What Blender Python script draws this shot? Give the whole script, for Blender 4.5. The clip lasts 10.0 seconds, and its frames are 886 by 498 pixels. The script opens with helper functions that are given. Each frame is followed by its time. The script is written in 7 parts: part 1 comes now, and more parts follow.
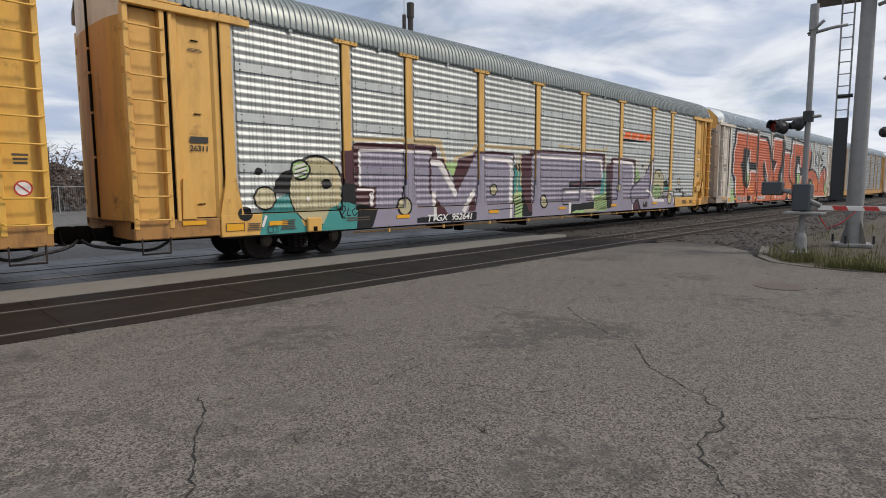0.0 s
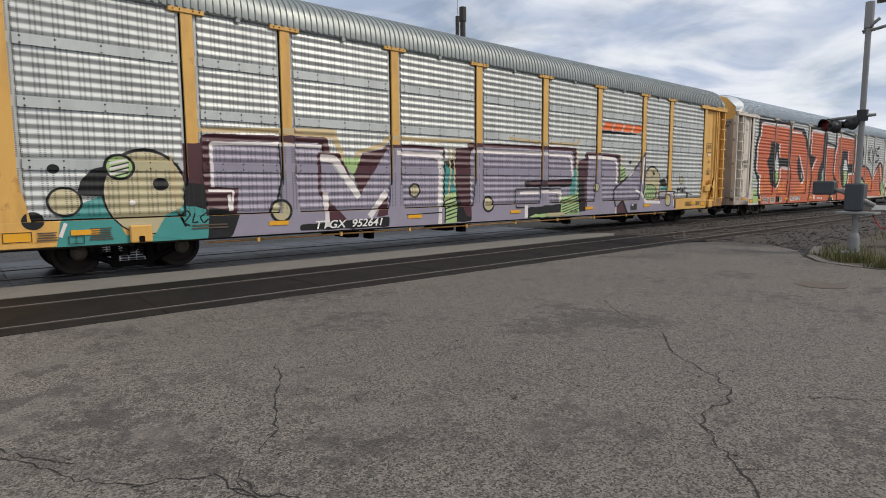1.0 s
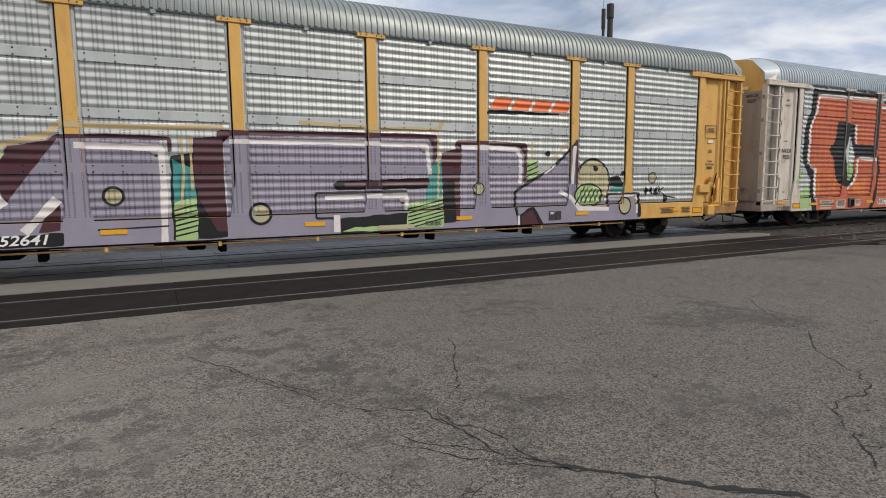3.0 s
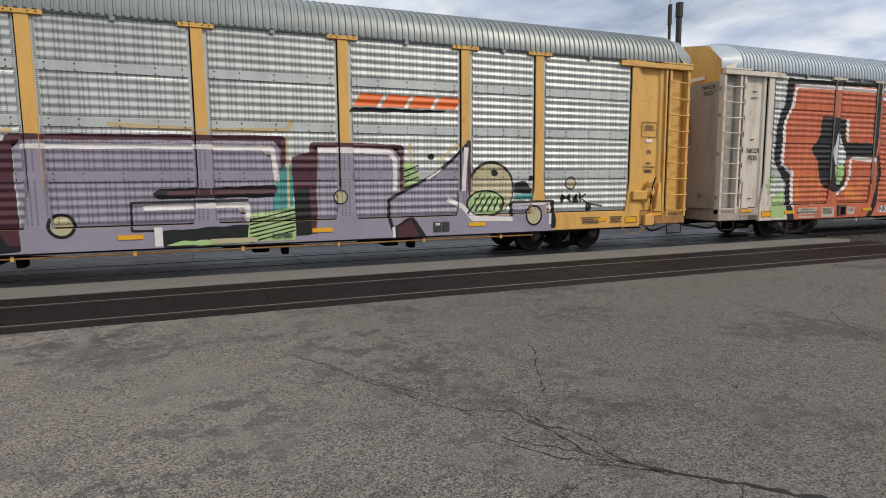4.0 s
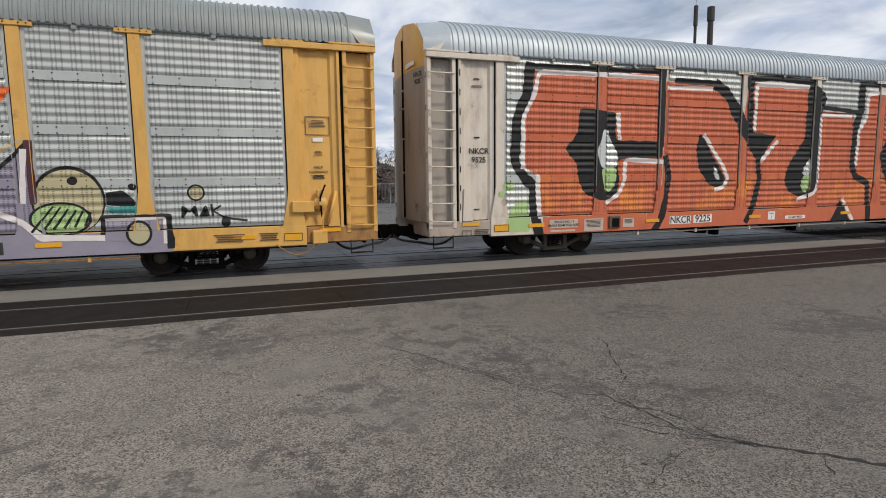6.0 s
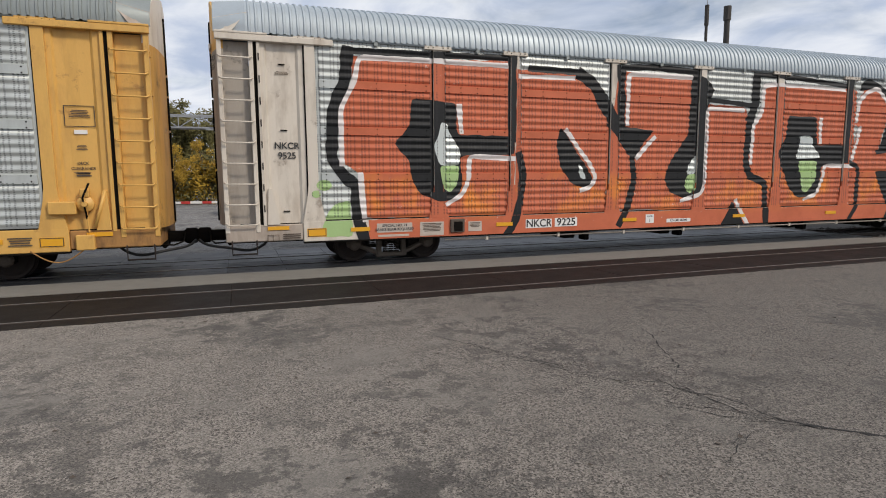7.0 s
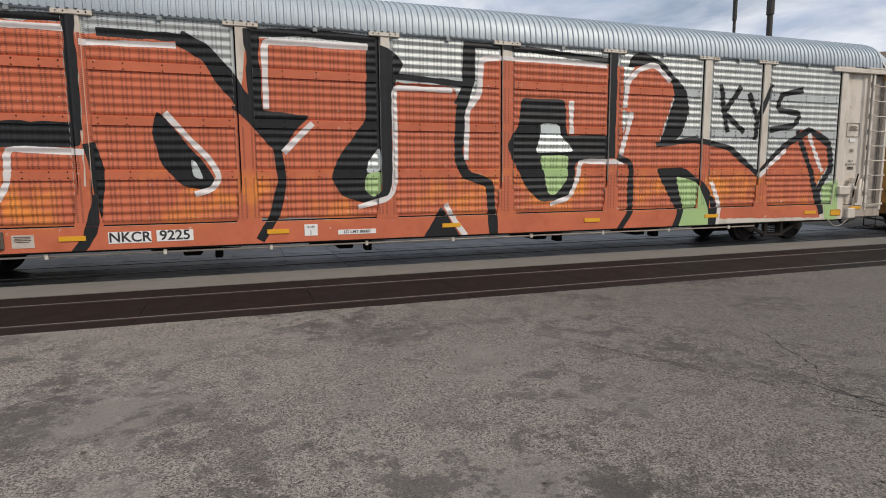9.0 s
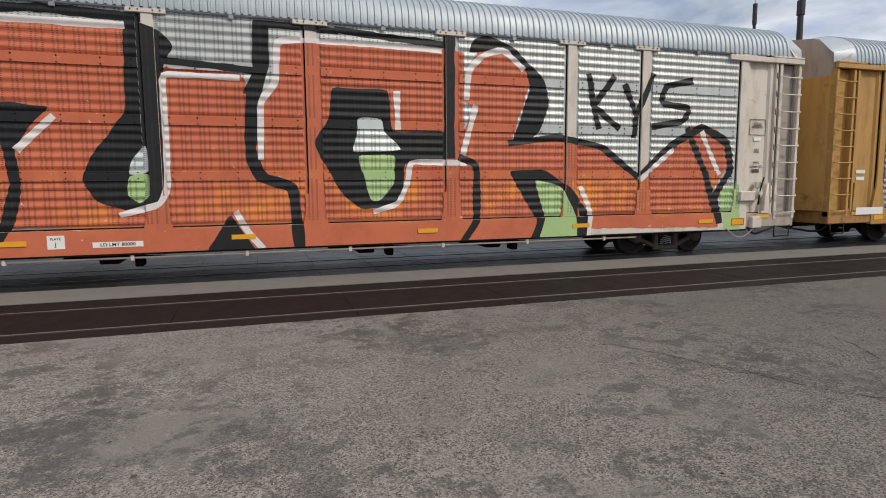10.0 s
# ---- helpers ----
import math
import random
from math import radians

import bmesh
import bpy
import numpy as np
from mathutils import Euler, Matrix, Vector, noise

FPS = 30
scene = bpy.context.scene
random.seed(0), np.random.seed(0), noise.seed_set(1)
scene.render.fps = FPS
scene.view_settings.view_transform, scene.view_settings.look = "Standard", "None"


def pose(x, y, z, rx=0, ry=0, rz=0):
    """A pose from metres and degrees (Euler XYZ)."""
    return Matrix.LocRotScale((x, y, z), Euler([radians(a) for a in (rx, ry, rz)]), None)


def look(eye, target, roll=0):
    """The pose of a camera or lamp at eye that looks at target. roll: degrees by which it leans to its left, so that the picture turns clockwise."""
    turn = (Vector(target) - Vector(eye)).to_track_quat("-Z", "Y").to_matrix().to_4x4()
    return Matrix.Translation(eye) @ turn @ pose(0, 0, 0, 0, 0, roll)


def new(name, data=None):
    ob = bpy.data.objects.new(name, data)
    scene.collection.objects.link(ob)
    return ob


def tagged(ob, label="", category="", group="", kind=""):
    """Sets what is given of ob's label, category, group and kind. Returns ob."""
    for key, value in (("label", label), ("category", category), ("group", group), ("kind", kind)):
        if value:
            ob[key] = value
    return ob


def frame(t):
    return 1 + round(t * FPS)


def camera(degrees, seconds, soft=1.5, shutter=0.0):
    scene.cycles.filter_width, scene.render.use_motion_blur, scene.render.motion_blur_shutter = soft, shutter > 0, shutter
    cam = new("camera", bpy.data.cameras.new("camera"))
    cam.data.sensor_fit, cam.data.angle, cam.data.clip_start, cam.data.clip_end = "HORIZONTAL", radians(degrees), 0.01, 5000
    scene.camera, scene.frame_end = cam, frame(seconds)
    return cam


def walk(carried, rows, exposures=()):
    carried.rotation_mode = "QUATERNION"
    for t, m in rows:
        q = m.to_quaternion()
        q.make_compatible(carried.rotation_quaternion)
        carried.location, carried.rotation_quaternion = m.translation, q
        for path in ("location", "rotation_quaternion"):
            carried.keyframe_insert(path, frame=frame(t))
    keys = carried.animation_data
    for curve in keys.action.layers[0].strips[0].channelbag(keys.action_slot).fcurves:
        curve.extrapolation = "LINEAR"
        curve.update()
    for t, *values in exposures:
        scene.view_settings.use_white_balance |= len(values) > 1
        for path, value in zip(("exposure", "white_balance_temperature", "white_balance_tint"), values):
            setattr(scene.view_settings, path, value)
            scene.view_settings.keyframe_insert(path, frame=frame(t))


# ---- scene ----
from mathutils import geometry

cam = camera(75.0, 10.0, soft=1.0)
walk(cam, [
    (0.0, pose(-0.145, 0.171, 1.563, 83.91, 0.32, -45.71)),
    (0.5, pose(-0.332, -0.131, 1.568, 83.88, 0.33, -43.25)),
    (1.0, pose(-0.538, -0.355, 1.586, 83.80, 0.32, -40.55)),
    (1.5, pose(-0.766, -0.543, 1.587, 83.81, 0.33, -37.47)),
    (2.0, pose(-0.923, -0.708, 1.627, 83.69, 0.28, -34.34)),
    (2.5, pose(-1.079, -0.876, 1.656, 83.54, 0.30, -30.93)),
    (3.8, pose(-1.602, -1.178, 1.828, 83.22, 0.54, -22.10)),
    (4.0, pose(-1.691, -1.215, 1.871, 83.22, 0.45, -21.55)),
    (4.5, pose(-1.865, -1.335, 1.944, 83.39, 0.50, -21.10)),
    (5.0, pose(-2.045, -1.460, 1.979, 83.27, 0.62, -20.60)),
    (5.5, pose(-2.316, -1.515, 1.992, 83.23, 0.59, -20.20)),
    (6.8, pose(-3.123, -1.532, 1.926, 83.19, 0.54, -19.65)),
    (7.0, pose(-3.238, -1.519, 1.924, 83.14, 0.43, -19.62)),
    (7.5, pose(-3.522, -1.435, 1.888, 83.38, 0.53, -19.32)),
    (8.0, pose(-3.771, -1.289, 1.866, 83.42, 0.60, -18.95)),
    (8.5, pose(-4.035, -1.160, 1.872, 83.10, 0.47, -18.94)),
    (9.0, pose(-4.315, -0.978, 1.898, 82.94, 0.46, -18.74)),
    (9.5, pose(-4.581, -0.667, 1.842, 83.48, 0.58, -18.64)),
    (10.0, pose(-4.691, -0.355, 1.779, 83.68, 0.47, -17.92)),
], exposures=[(0.0, 0.17, 7120, 12), (10.0, 0.17, 7120, 12)])

# ---- sky and sun ----
SUN_ELEVATION, SUN_AZIMUTH = 42.0, 142.0    # degrees; azimuth from +y towards +x
world = bpy.data.worlds.new("sky")
scene.world = world
world.use_nodes = True
wn, wl = world.node_tree.nodes, world.node_tree.links
wn.clear()
w_out = wn.new("ShaderNodeOutputWorld")
w_bg = wn.new("ShaderNodeBackground")
w_sky = wn.new("ShaderNodeTexSky")
w_sky.sky_type = "NISHITA"
w_sky.sun_disc = False
w_sky.sun_elevation, w_sky.sun_rotation = radians(SUN_ELEVATION), radians(SUN_AZIMUTH)
w_sky.air_density, w_sky.dust_density, w_sky.ozone_density = 1.0, 0.5, 2.0
w_scale = wn.new("ShaderNodeVectorMath")
w_scale.operation = "SCALE"
w_scale.inputs["Scale"].default_value = 0.075
wl.new(w_sky.outputs[0], w_scale.inputs[0])
# clouds lie on a flat layer overhead
w_co = wn.new("ShaderNodeTexCoord")
w_sep = wn.new("ShaderNodeSeparateXYZ")
wl.new(w_co.outputs["Generated"], w_sep.inputs[0])
w_up = wn.new("ShaderNodeMath")
w_up.operation = "MAXIMUM"
w_up.inputs[1].default_value = 0.0
wl.new(w_sep.outputs[2], w_up.inputs[0])
w_add = wn.new("ShaderNodeMath")
w_add.operation = "ADD"
w_add.inputs[1].default_value = 0.16
wl.new(w_up.outputs[0], w_add.inputs[0])
w_div = []
for k in (0, 1):
    d = wn.new("ShaderNodeMath")
    d.operation = "DIVIDE"
    wl.new(w_sep.outputs[k], d.inputs[0])
    wl.new(w_add.outputs[0], d.inputs[1])
    w_div.append(d)
w_com = wn.new("ShaderNodeCombineXYZ")
wl.new(w_div[0].outputs[0], w_com.inputs[0])
wl.new(w_div[1].outputs[0], w_com.inputs[1])


def cloud_noise(scale, detail, lo, hi, distortion=0.6):
    n = wn.new("ShaderNodeTexNoise")
    n.inputs["Scale"].default_value, n.inputs["Detail"].default_value = scale, detail
    n.inputs["Roughness"].default_value, n.inputs["Distortion"].default_value = 0.55, distortion
    wl.new(w_com.outputs[0], n.inputs["Vector"])
    r = wn.new("ShaderNodeMapRange")
    r.interpolation_type = "SMOOTHSTEP"
    r.inputs["From Min"].default_value, r.inputs["From Max"].default_value = lo, hi
    wl.new(n.outputs[0], r.inputs["Value"])
    return r.outputs[0]


w_cover = cloud_noise(0.75, 8, 0.24, 0.48)
w_shade = cloud_noise(2.0, 8, 0.30, 0.64)
w_cloud = wn.new("ShaderNodeMix")
w_cloud.data_type = "RGBA"
w_cloud.inputs[6].default_value = (0.38, 0.48, 0.67, 1)
w_cloud.inputs[7].default_value = (0.70, 0.775, 0.89, 1)
wl.new(w_shade, w_cloud.inputs[0])
w_mix = wn.new("ShaderNodeMix")
w_mix.data_type = "RGBA"
wl.new(w_cover, w_mix.inputs[0])
wl.new(w_scale.outputs[0], w_mix.inputs[6])
wl.new(w_cloud.outputs[2], w_mix.inputs[7])
wl.new(w_mix.outputs[2], w_bg.inputs[0])
w_bg.inputs[1].default_value = 1.0
wl.new(w_bg.outputs[0], w_out.inputs[0])

sun = new("sun", bpy.data.lights.new("sun", "SUN"))
sun.data.energy, sun.data.angle, sun.data.color = 1.9, radians(9), (1.0, 0.95, 0.88)
_e, _a = radians(SUN_ELEVATION), radians(SUN_AZIMUTH)
sun.matrix_world = look((0, 0, 0), (-math.sin(_a) * math.cos(_e), -math.cos(_a) * math.cos(_e), -math.sin(_e)))


# ---- materials ----
def mat(name, color, rough=0.6, metal=0.0, vary=0.15, scale=6.0, fine=60.0, bump=0.1, dirt=0.0, dirt_color=(0.05, 0.04, 0.03),
        holes=False, random=0.0, stretch=(1, 1, 1), gloss=0.5, sun_glints=None, chips=None):
    """A surface with patches, grain, dirt and, for perforated steel, rows of small holes."""
    m = bpy.data.materials.new(name)
    m.use_nodes = True
    n, l = m.node_tree.nodes, m.node_tree.links
    b = n["Principled BSDF"]
    b.inputs["Metallic"].default_value = metal
    b.inputs["Specular IOR Level"].default_value = gloss
    co = n.new("ShaderNodeTexCoord")
    mp = n.new("ShaderNodeMapping")
    mp.inputs["Scale"].default_value = stretch
    l.new(co.outputs["Object"], mp.inputs[0])

    def noise_tex(s, detail=6):
        t = n.new("ShaderNodeTexNoise")
        t.inputs["Scale"].default_value, t.inputs["Detail"].default_value = s, detail
        t.inputs["Roughness"].default_value = 0.6
        l.new(mp.outputs[0], t.inputs["Vector"])
        return t.outputs[0]

    def calc(op, a, c=None, clamp=False):
        t = n.new("ShaderNodeMath")
        t.operation, t.use_clamp = op, clamp
        for i, v in enumerate((a, c)):
            if v is None:
                continue
            if isinstance(v, (int, float)):
                t.inputs[i].default_value = v
            else:
                l.new(v, t.inputs[i])
        return t.outputs[0]

    big, small = noise_tex(scale), noise_tex(fine, 3)
    both = calc("ADD", calc("MULTIPLY", calc("SUBTRACT", big, 0.5), 2 * vary), calc("MULTIPLY", calc("SUBTRACT", small, 0.5), vary))
    value = calc("ADD", both, 1.0)
    if random:
        info = n.new("ShaderNodeObjectInfo")
        value = calc("MULTIPLY", value, calc("ADD", calc("MULTIPLY", info.outputs["Random"], random), 1 - random / 2))
    hsv = n.new("ShaderNodeHueSaturation")
    hsv.inputs["Color"].default_value = (*color, 1)
    l.new(value, hsv.inputs["Value"])
    out = hsv.outputs[0]

    def blend(factor, a, c):
        x = n.new("ShaderNodeMix")
        x.data_type = "RGBA"
        l.new(factor, x.inputs[0])
        l.new(a, x.inputs[6])
        x.inputs[7].default_value = (*c, 1)
        return x.outputs[2]

    if dirt:
        d = n.new("ShaderNodeMapRange")
        d.inputs["From Min"].default_value, d.inputs["From Max"].default_value = 0.48, 0.75
        d.inputs["To Max"].default_value = dirt
        l.new(noise_tex(scale * 2.7, 9), d.inputs["Value"])
        out = blend(d.outputs[0], out, dirt_color)
    if sun_glints:
        # painted sun glints: a second colour in patches over the letters' lower half
        sp = n.new("ShaderNodeSeparateXYZ")
        l.new(co.outputs["Object"], sp.inputs[0])
        band = n.new("ShaderNodeMapRange")
        band.interpolation_type = "SMOOTHSTEP"
        band.inputs["From Min"].default_value, band.inputs["From Max"].default_value = 0.75, 0.1
        l.new(calc("ABSOLUTE", calc("SUBTRACT", sp.outputs[2], 1.55)), band.inputs["Value"])
        puff = n.new("ShaderNodeMapRange")
        puff.inputs["From Min"].default_value, puff.inputs["From Max"].default_value = 0.47, 0.64
        l.new(noise_tex(1.15, 4), puff.inputs["Value"])
        out = blend(calc("MULTIPLY", calc("MULTIPLY", band.outputs[0], puff.outputs[0]), 0.9), out, sun_glints)
    if chips:
        # flaked spots where the older coat shows
        fl = n.new("ShaderNodeMapRange")
        fl.inputs["From Min"].default_value, fl.inputs["From Max"].default_value = 0.685, 0.72
        l.new(noise_tex(9.0, 5), fl.inputs["Value"])
        out = blend(calc("MULTIPLY", fl.outputs[0], 0.85), out, chips)
    if holes:
        sep = n.new("ShaderNodeSeparateXYZ")
        l.new(co.outputs["Object"], sep.inputs[0])
        # columns of short slots, three to a group, in the ribbed fields only
        across = calc("FRACT", calc("MULTIPLY", sep.outputs[0], 3.1))
        fx = None
        for at, wide in ((0.12, 0.105), (0.34, 0.105), (0.62, 0.105)):
            hit = calc("LESS_THAN", calc("ABSOLUTE", calc("SUBTRACT", across, at)), wide / 2)
            fx = hit if fx is None else calc("ADD", fx, hit)
        fz = calc("LESS_THAN", calc("FRACT", calc("MULTIPLY", sep.outputs[2], 29.0)), 0.48)
        plain = calc("GREATER_THAN", calc("FRACT", calc("ADD", sep.outputs[2], 0.085)), 0.18)
        plain = calc("MULTIPLY", plain, calc("GREATER_THAN", sep.outputs[2], 1.06))
        h = calc("MULTIPLY", calc("MULTIPLY", calc("MULTIPLY", fx, fz), plain), 0.72)
        out = blend(h, out, (0.035, 0.035, 0.04))
    l.new(out, b.inputs["Base Color"])
    l.new(calc("ADD", calc("MULTIPLY", calc("SUBTRACT", big, 0.5), 0.3), rough, True), b.inputs["Roughness"])
    if bump:
        bp = n.new("ShaderNodeBump")
        bp.inputs["Strength"].default_value, bp.inputs["Distance"].default_value = bump, 0.01
        l.new(small, bp.inputs["Height"])
        l.new(bp.outputs[0], b.inputs["Normal"])
    return m


def asphalt_mat(name, base, vary):
    """Old asphalt: pale stones in dark binder, worn and stained in patches."""
    m = mat(name, base, 0.85, 0, vary, 0.35, 9.0, 0.0, gloss=0.3)
    n, l = m.node_tree.nodes, m.node_tree.links
    b = n["Principled BSDF"]
    co = n.new("ShaderNodeTexCoord")
    old = b.inputs["Base Color"].links[0].from_socket
    v = n.new("ShaderNodeTexVoronoi")
    v.inputs["Scale"].default_value = 85
    l.new(co.outputs["Object"], v.inputs["Vector"])
    sep = n.new("ShaderNodeSeparateColor")
    l.new(v.outputs["Color"], sep.inputs[0])
    r = n.new("ShaderNodeMapRange")
    r.inputs["To Min"].default_value, r.inputs["To Max"].default_value = 0.30, 1.85
    l.new(sep.outputs[0], r.inputs["Value"])
    hsv = n.new("ShaderNodeHueSaturation")
    l.new(old, hsv.inputs["Color"])
    l.new(r.outputs[0], hsv.inputs["Value"])
    t = n.new("ShaderNodeTexNoise")
    t.inputs["Scale"].default_value, t.inputs["Detail"].default_value = 0.42, 4
    l.new(co.outputs["Object"], t.inputs["Vector"])
    t2 = n.new("ShaderNodeTexNoise")
    t2.inputs["Scale"].default_value, t2.inputs["Detail"].default_value = 5.0, 9
    t2.inputs["Roughness"].default_value = 0.7
    l.new(co.outputs["Object"], t2.inputs["Vector"])
    ta = n.new("ShaderNodeMath")
    ta.operation = "MULTIPLY_ADD"
    ta.inputs[1].default_value = 0.8
    l.new(t2.outputs[0], ta.inputs[0])
    l.new(t.outputs[0], ta.inputs[2])
    s = n.new("ShaderNodeMapRange")
    s.inputs["From Min"].default_value, s.inputs["From Max"].default_value = 0.965, 1.02
    s.inputs["To Max"].default_value = 0.5
    l.new(ta.outputs[0], s.inputs["Value"])
    x = n.new("ShaderNodeMix")
    x.data_type = "RGBA"
    l.new(s.outputs[0], x.inputs[0])
    l.new(hsv.outputs[0], x.inputs[6])
    x.inputs[7].default_value = (0.045, 0.043, 0.041, 1)
    l.new(x.outputs[2], b.inputs["Base Color"])
    # rough dark flakes and polished pale films, thickest on the turning lane
    def noise(scale, detail, rough):
        q = n.new("ShaderNodeTexNoise")
        q.inputs["Scale"].default_value, q.inputs["Detail"].default_value, q.inputs["Roughness"].default_value = scale, detail, rough
        l.new(co.outputs["Object"], q.inputs["Vector"])
        return q.outputs[0]

    def ramp(value, a, c, low, high):
        q = n.new("ShaderNodeMapRange")
        q.inputs["From Min"].default_value, q.inputs["From Max"].default_value = a, c
        q.inputs["To Min"].default_value, q.inputs["To Max"].default_value = low, high
        l.new(value, q.inputs["Value"])
        return q.outputs[0]

    def times(a, c):
        q = n.new("ShaderNodeMath")
        q.operation = "MULTIPLY"
        l.new(a, q.inputs[0])
        l.new(c, q.inputs[1])
        return q.outputs[0]

    place = n.new("ShaderNodeSeparateXYZ")
    l.new(co.outputs["Object"], place.inputs[0])
    lane = ramp(place.outputs[0], 3.5, -0.5, 0.15, 1.0)
    flakes = times(times(ramp(noise(1.9, 12, 0.75), 0.515, 0.545, 0.0, 0.68), lane), ramp(noise(0.33, 2, 0.5), 0.42, 0.55, 0.25, 1.0))
    film = times(ramp(noise(0.8, 8, 0.68), 0.50, 0.60, 0.0, 0.6), lane)
    for factor, tone in ((film, (0.168, 0.153, 0.134, 1)), (flakes, (0.050, 0.046, 0.042, 1))):
        y = n.new("ShaderNodeMix")
        y.data_type = "RGBA"
        l.new(factor, y.inputs[0])
        l.new(x.outputs[2], y.inputs[6])
        y.inputs[7].default_value = tone
        x = y
    # the surface turns paler towards the side street; worn is its tone factor
    sx = n.new("ShaderNodeSeparateXYZ")
    l.new(co.outputs["Object"], sx.inputs[0])
    wob = n.new("ShaderNodeMath")
    wob.operation = "MULTIPLY_ADD"
    wob.inputs[1].default_value = 5.0
    l.new(t.outputs[0], wob.inputs[0])
    l.new(sx.outputs[0], wob.inputs[2])
    worn = n.new("ShaderNodeMapRange")
    worn.interpolation_type = "SMOOTHSTEP"
    worn.inputs["From Min"].default_value, worn.inputs["From Max"].default_value = 5.0, -3.0
    worn.inputs["To Min"].default_value, worn.inputs["To Max"].default_value = 0.90, 1.40
    l.new(wob.outputs[0], worn.inputs["Value"])
    pale = n.new("ShaderNodeHueSaturation")
    l.new(x.outputs[2], pale.inputs["Color"])
    l.new(worn.outputs[0], pale.inputs["Value"])
    l.new(pale.outputs[0], b.inputs["Base Color"])
    bp = n.new("ShaderNodeBump")
    bp.inputs["Strength"].default_value, bp.inputs["Distance"].default_value = 0.55, 0.008
    l.new(v.outputs["Distance"], bp.inputs["Height"])
    l.new(bp.outputs[0], b.inputs["Normal"])
    return m


ASPHALT = asphalt_mat("weathered_asphalt", (0.135, 0.120, 0.104), 0.16)
FAR_ASPHALT = asphalt_mat("far_asphalt", (0.13, 0.125, 0.12), 0.14)
CONCRETE = mat("worn_concrete", (0.185, 0.175, 0.155), 0.85, 0, 0.18, 1.5, 40, 0.25, 0.35, (0.12, 0.11, 0.1), gloss=0.2)
CURB = mat("curb_concrete", (0.125, 0.113, 0.095), 0.9, 0, 0.25, 3, 40, 0.3, 0.4, (0.1, 0.09, 0.07))
RUBBER = mat("crossing_rubber", (0.0145, 0.0122, 0.0113), 0.62, 0, 0.3, 1.4, 50, 0.2, 0.4, (0.030, 0.025, 0.022), random=0.2, gloss=0.10)
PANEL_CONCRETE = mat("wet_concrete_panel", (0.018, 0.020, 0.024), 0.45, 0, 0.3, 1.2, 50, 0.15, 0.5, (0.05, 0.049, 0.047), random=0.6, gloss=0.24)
CRACK = mat("crack_dark", (0.02, 0.019, 0.018), 0.95, 0, 0.2, 5, 60, 0.2)
RAIL = mat("rail_steel", (0.075, 0.058, 0.048), 0.55, 0.5, 0.25, 3, 50, 0.1, 0.3, (0.09, 0.05, 0.03))
RAIL_HEAD = mat("polished_rail_head", (0.28, 0.27, 0.26), 0.5, 0.55, 0.1, 3, 50, 0.05)
TIE = mat("creosoted_tie", (0.055, 0.043, 0.035), 0.9, 0, 0.3, 4, 40, 0.4, random=0.4)
GRAVEL = mat("ballast_gravel", (0.042, 0.036, 0.031), 0.95, 0, 0.45, 1.1, 24, 0.9, 0.5, (0.03, 0.025, 0.021))
STONE = mat("ballast_stone", (0.085, 0.075, 0.068), 0.9, 0, 0.5, 9, 50, 0.3)
SOIL = mat("dry_soil", (0.058, 0.046, 0.032), 0.95, 0, 0.35, 0.5, 12, 0.6, 0.5, (0.06, 0.07, 0.03))
GRASS = mat("autumn_grass", (0.105, 0.108, 0.034), 0.8, 0, 0.45, 2, 20, 0.0, 0.6, (0.17, 0.105, 0.04))
BARK = mat("bark", (0.075, 0.058, 0.045), 0.9, 0, 0.3, 5, 40, 0.5)
LEAF = mat("olive_leaves", (0.12, 0.105, 0.03), 0.75, 0, 0.5, 0.7, 8, 0.0)
LEAF_GOLD = mat("golden_leaves", (0.36, 0.22, 0.02), 0.75, 0, 0.4, 0.7, 8, 0.0)
TWIG = mat("bare_twigs", (0.085, 0.065, 0.055), 0.9, 0, 0.3, 2, 20, 0.0)

YELLOW = mat("ochre_car_paint", (0.68, 0.385, 0.10), 0.5, 0, 0.12, 1.3, 40, 0.05, 0.45, (0.36, 0.185, 0.055), stretch=(1, 1, 0.3))
YELLOW_BRIGHT = mat("bright_ochre_car_paint", (0.70, 0.40, 0.075), 0.5, 0, 0.12, 1.3, 40, 0.05, 0.5, (0.34, 0.17, 0.05), stretch=(1, 1, 0.35))
def blotched(m, color, lo, hi, amount, scale):
    """Add a second, coarser layer of rust or soot to a paint."""
    n, l = m.node_tree.nodes, m.node_tree.links
    b = n["Principled BSDF"]
    co, t, r, x = n.new("ShaderNodeTexCoord"), n.new("ShaderNodeTexNoise"), n.new("ShaderNodeMapRange"), n.new("ShaderNodeMix")
    t.inputs["Scale"].default_value, t.inputs["Detail"].default_value, t.inputs["Roughness"].default_value = scale, 10, 0.72
    r.inputs["From Min"].default_value, r.inputs["From Max"].default_value, r.inputs["To Max"].default_value = lo, hi, amount
    x.data_type = "RGBA"
    l.new(co.outputs["Object"], t.inputs["Vector"])
    l.new(t.outputs[0], r.inputs["Value"])
    l.new(r.outputs[0], x.inputs[0])
    l.new(b.inputs["Base Color"].links[0].from_socket, x.inputs[6])
    x.inputs[7].default_value = (*color, 1)
    l.new(x.outputs[2], b.inputs["Base Color"])
    return m


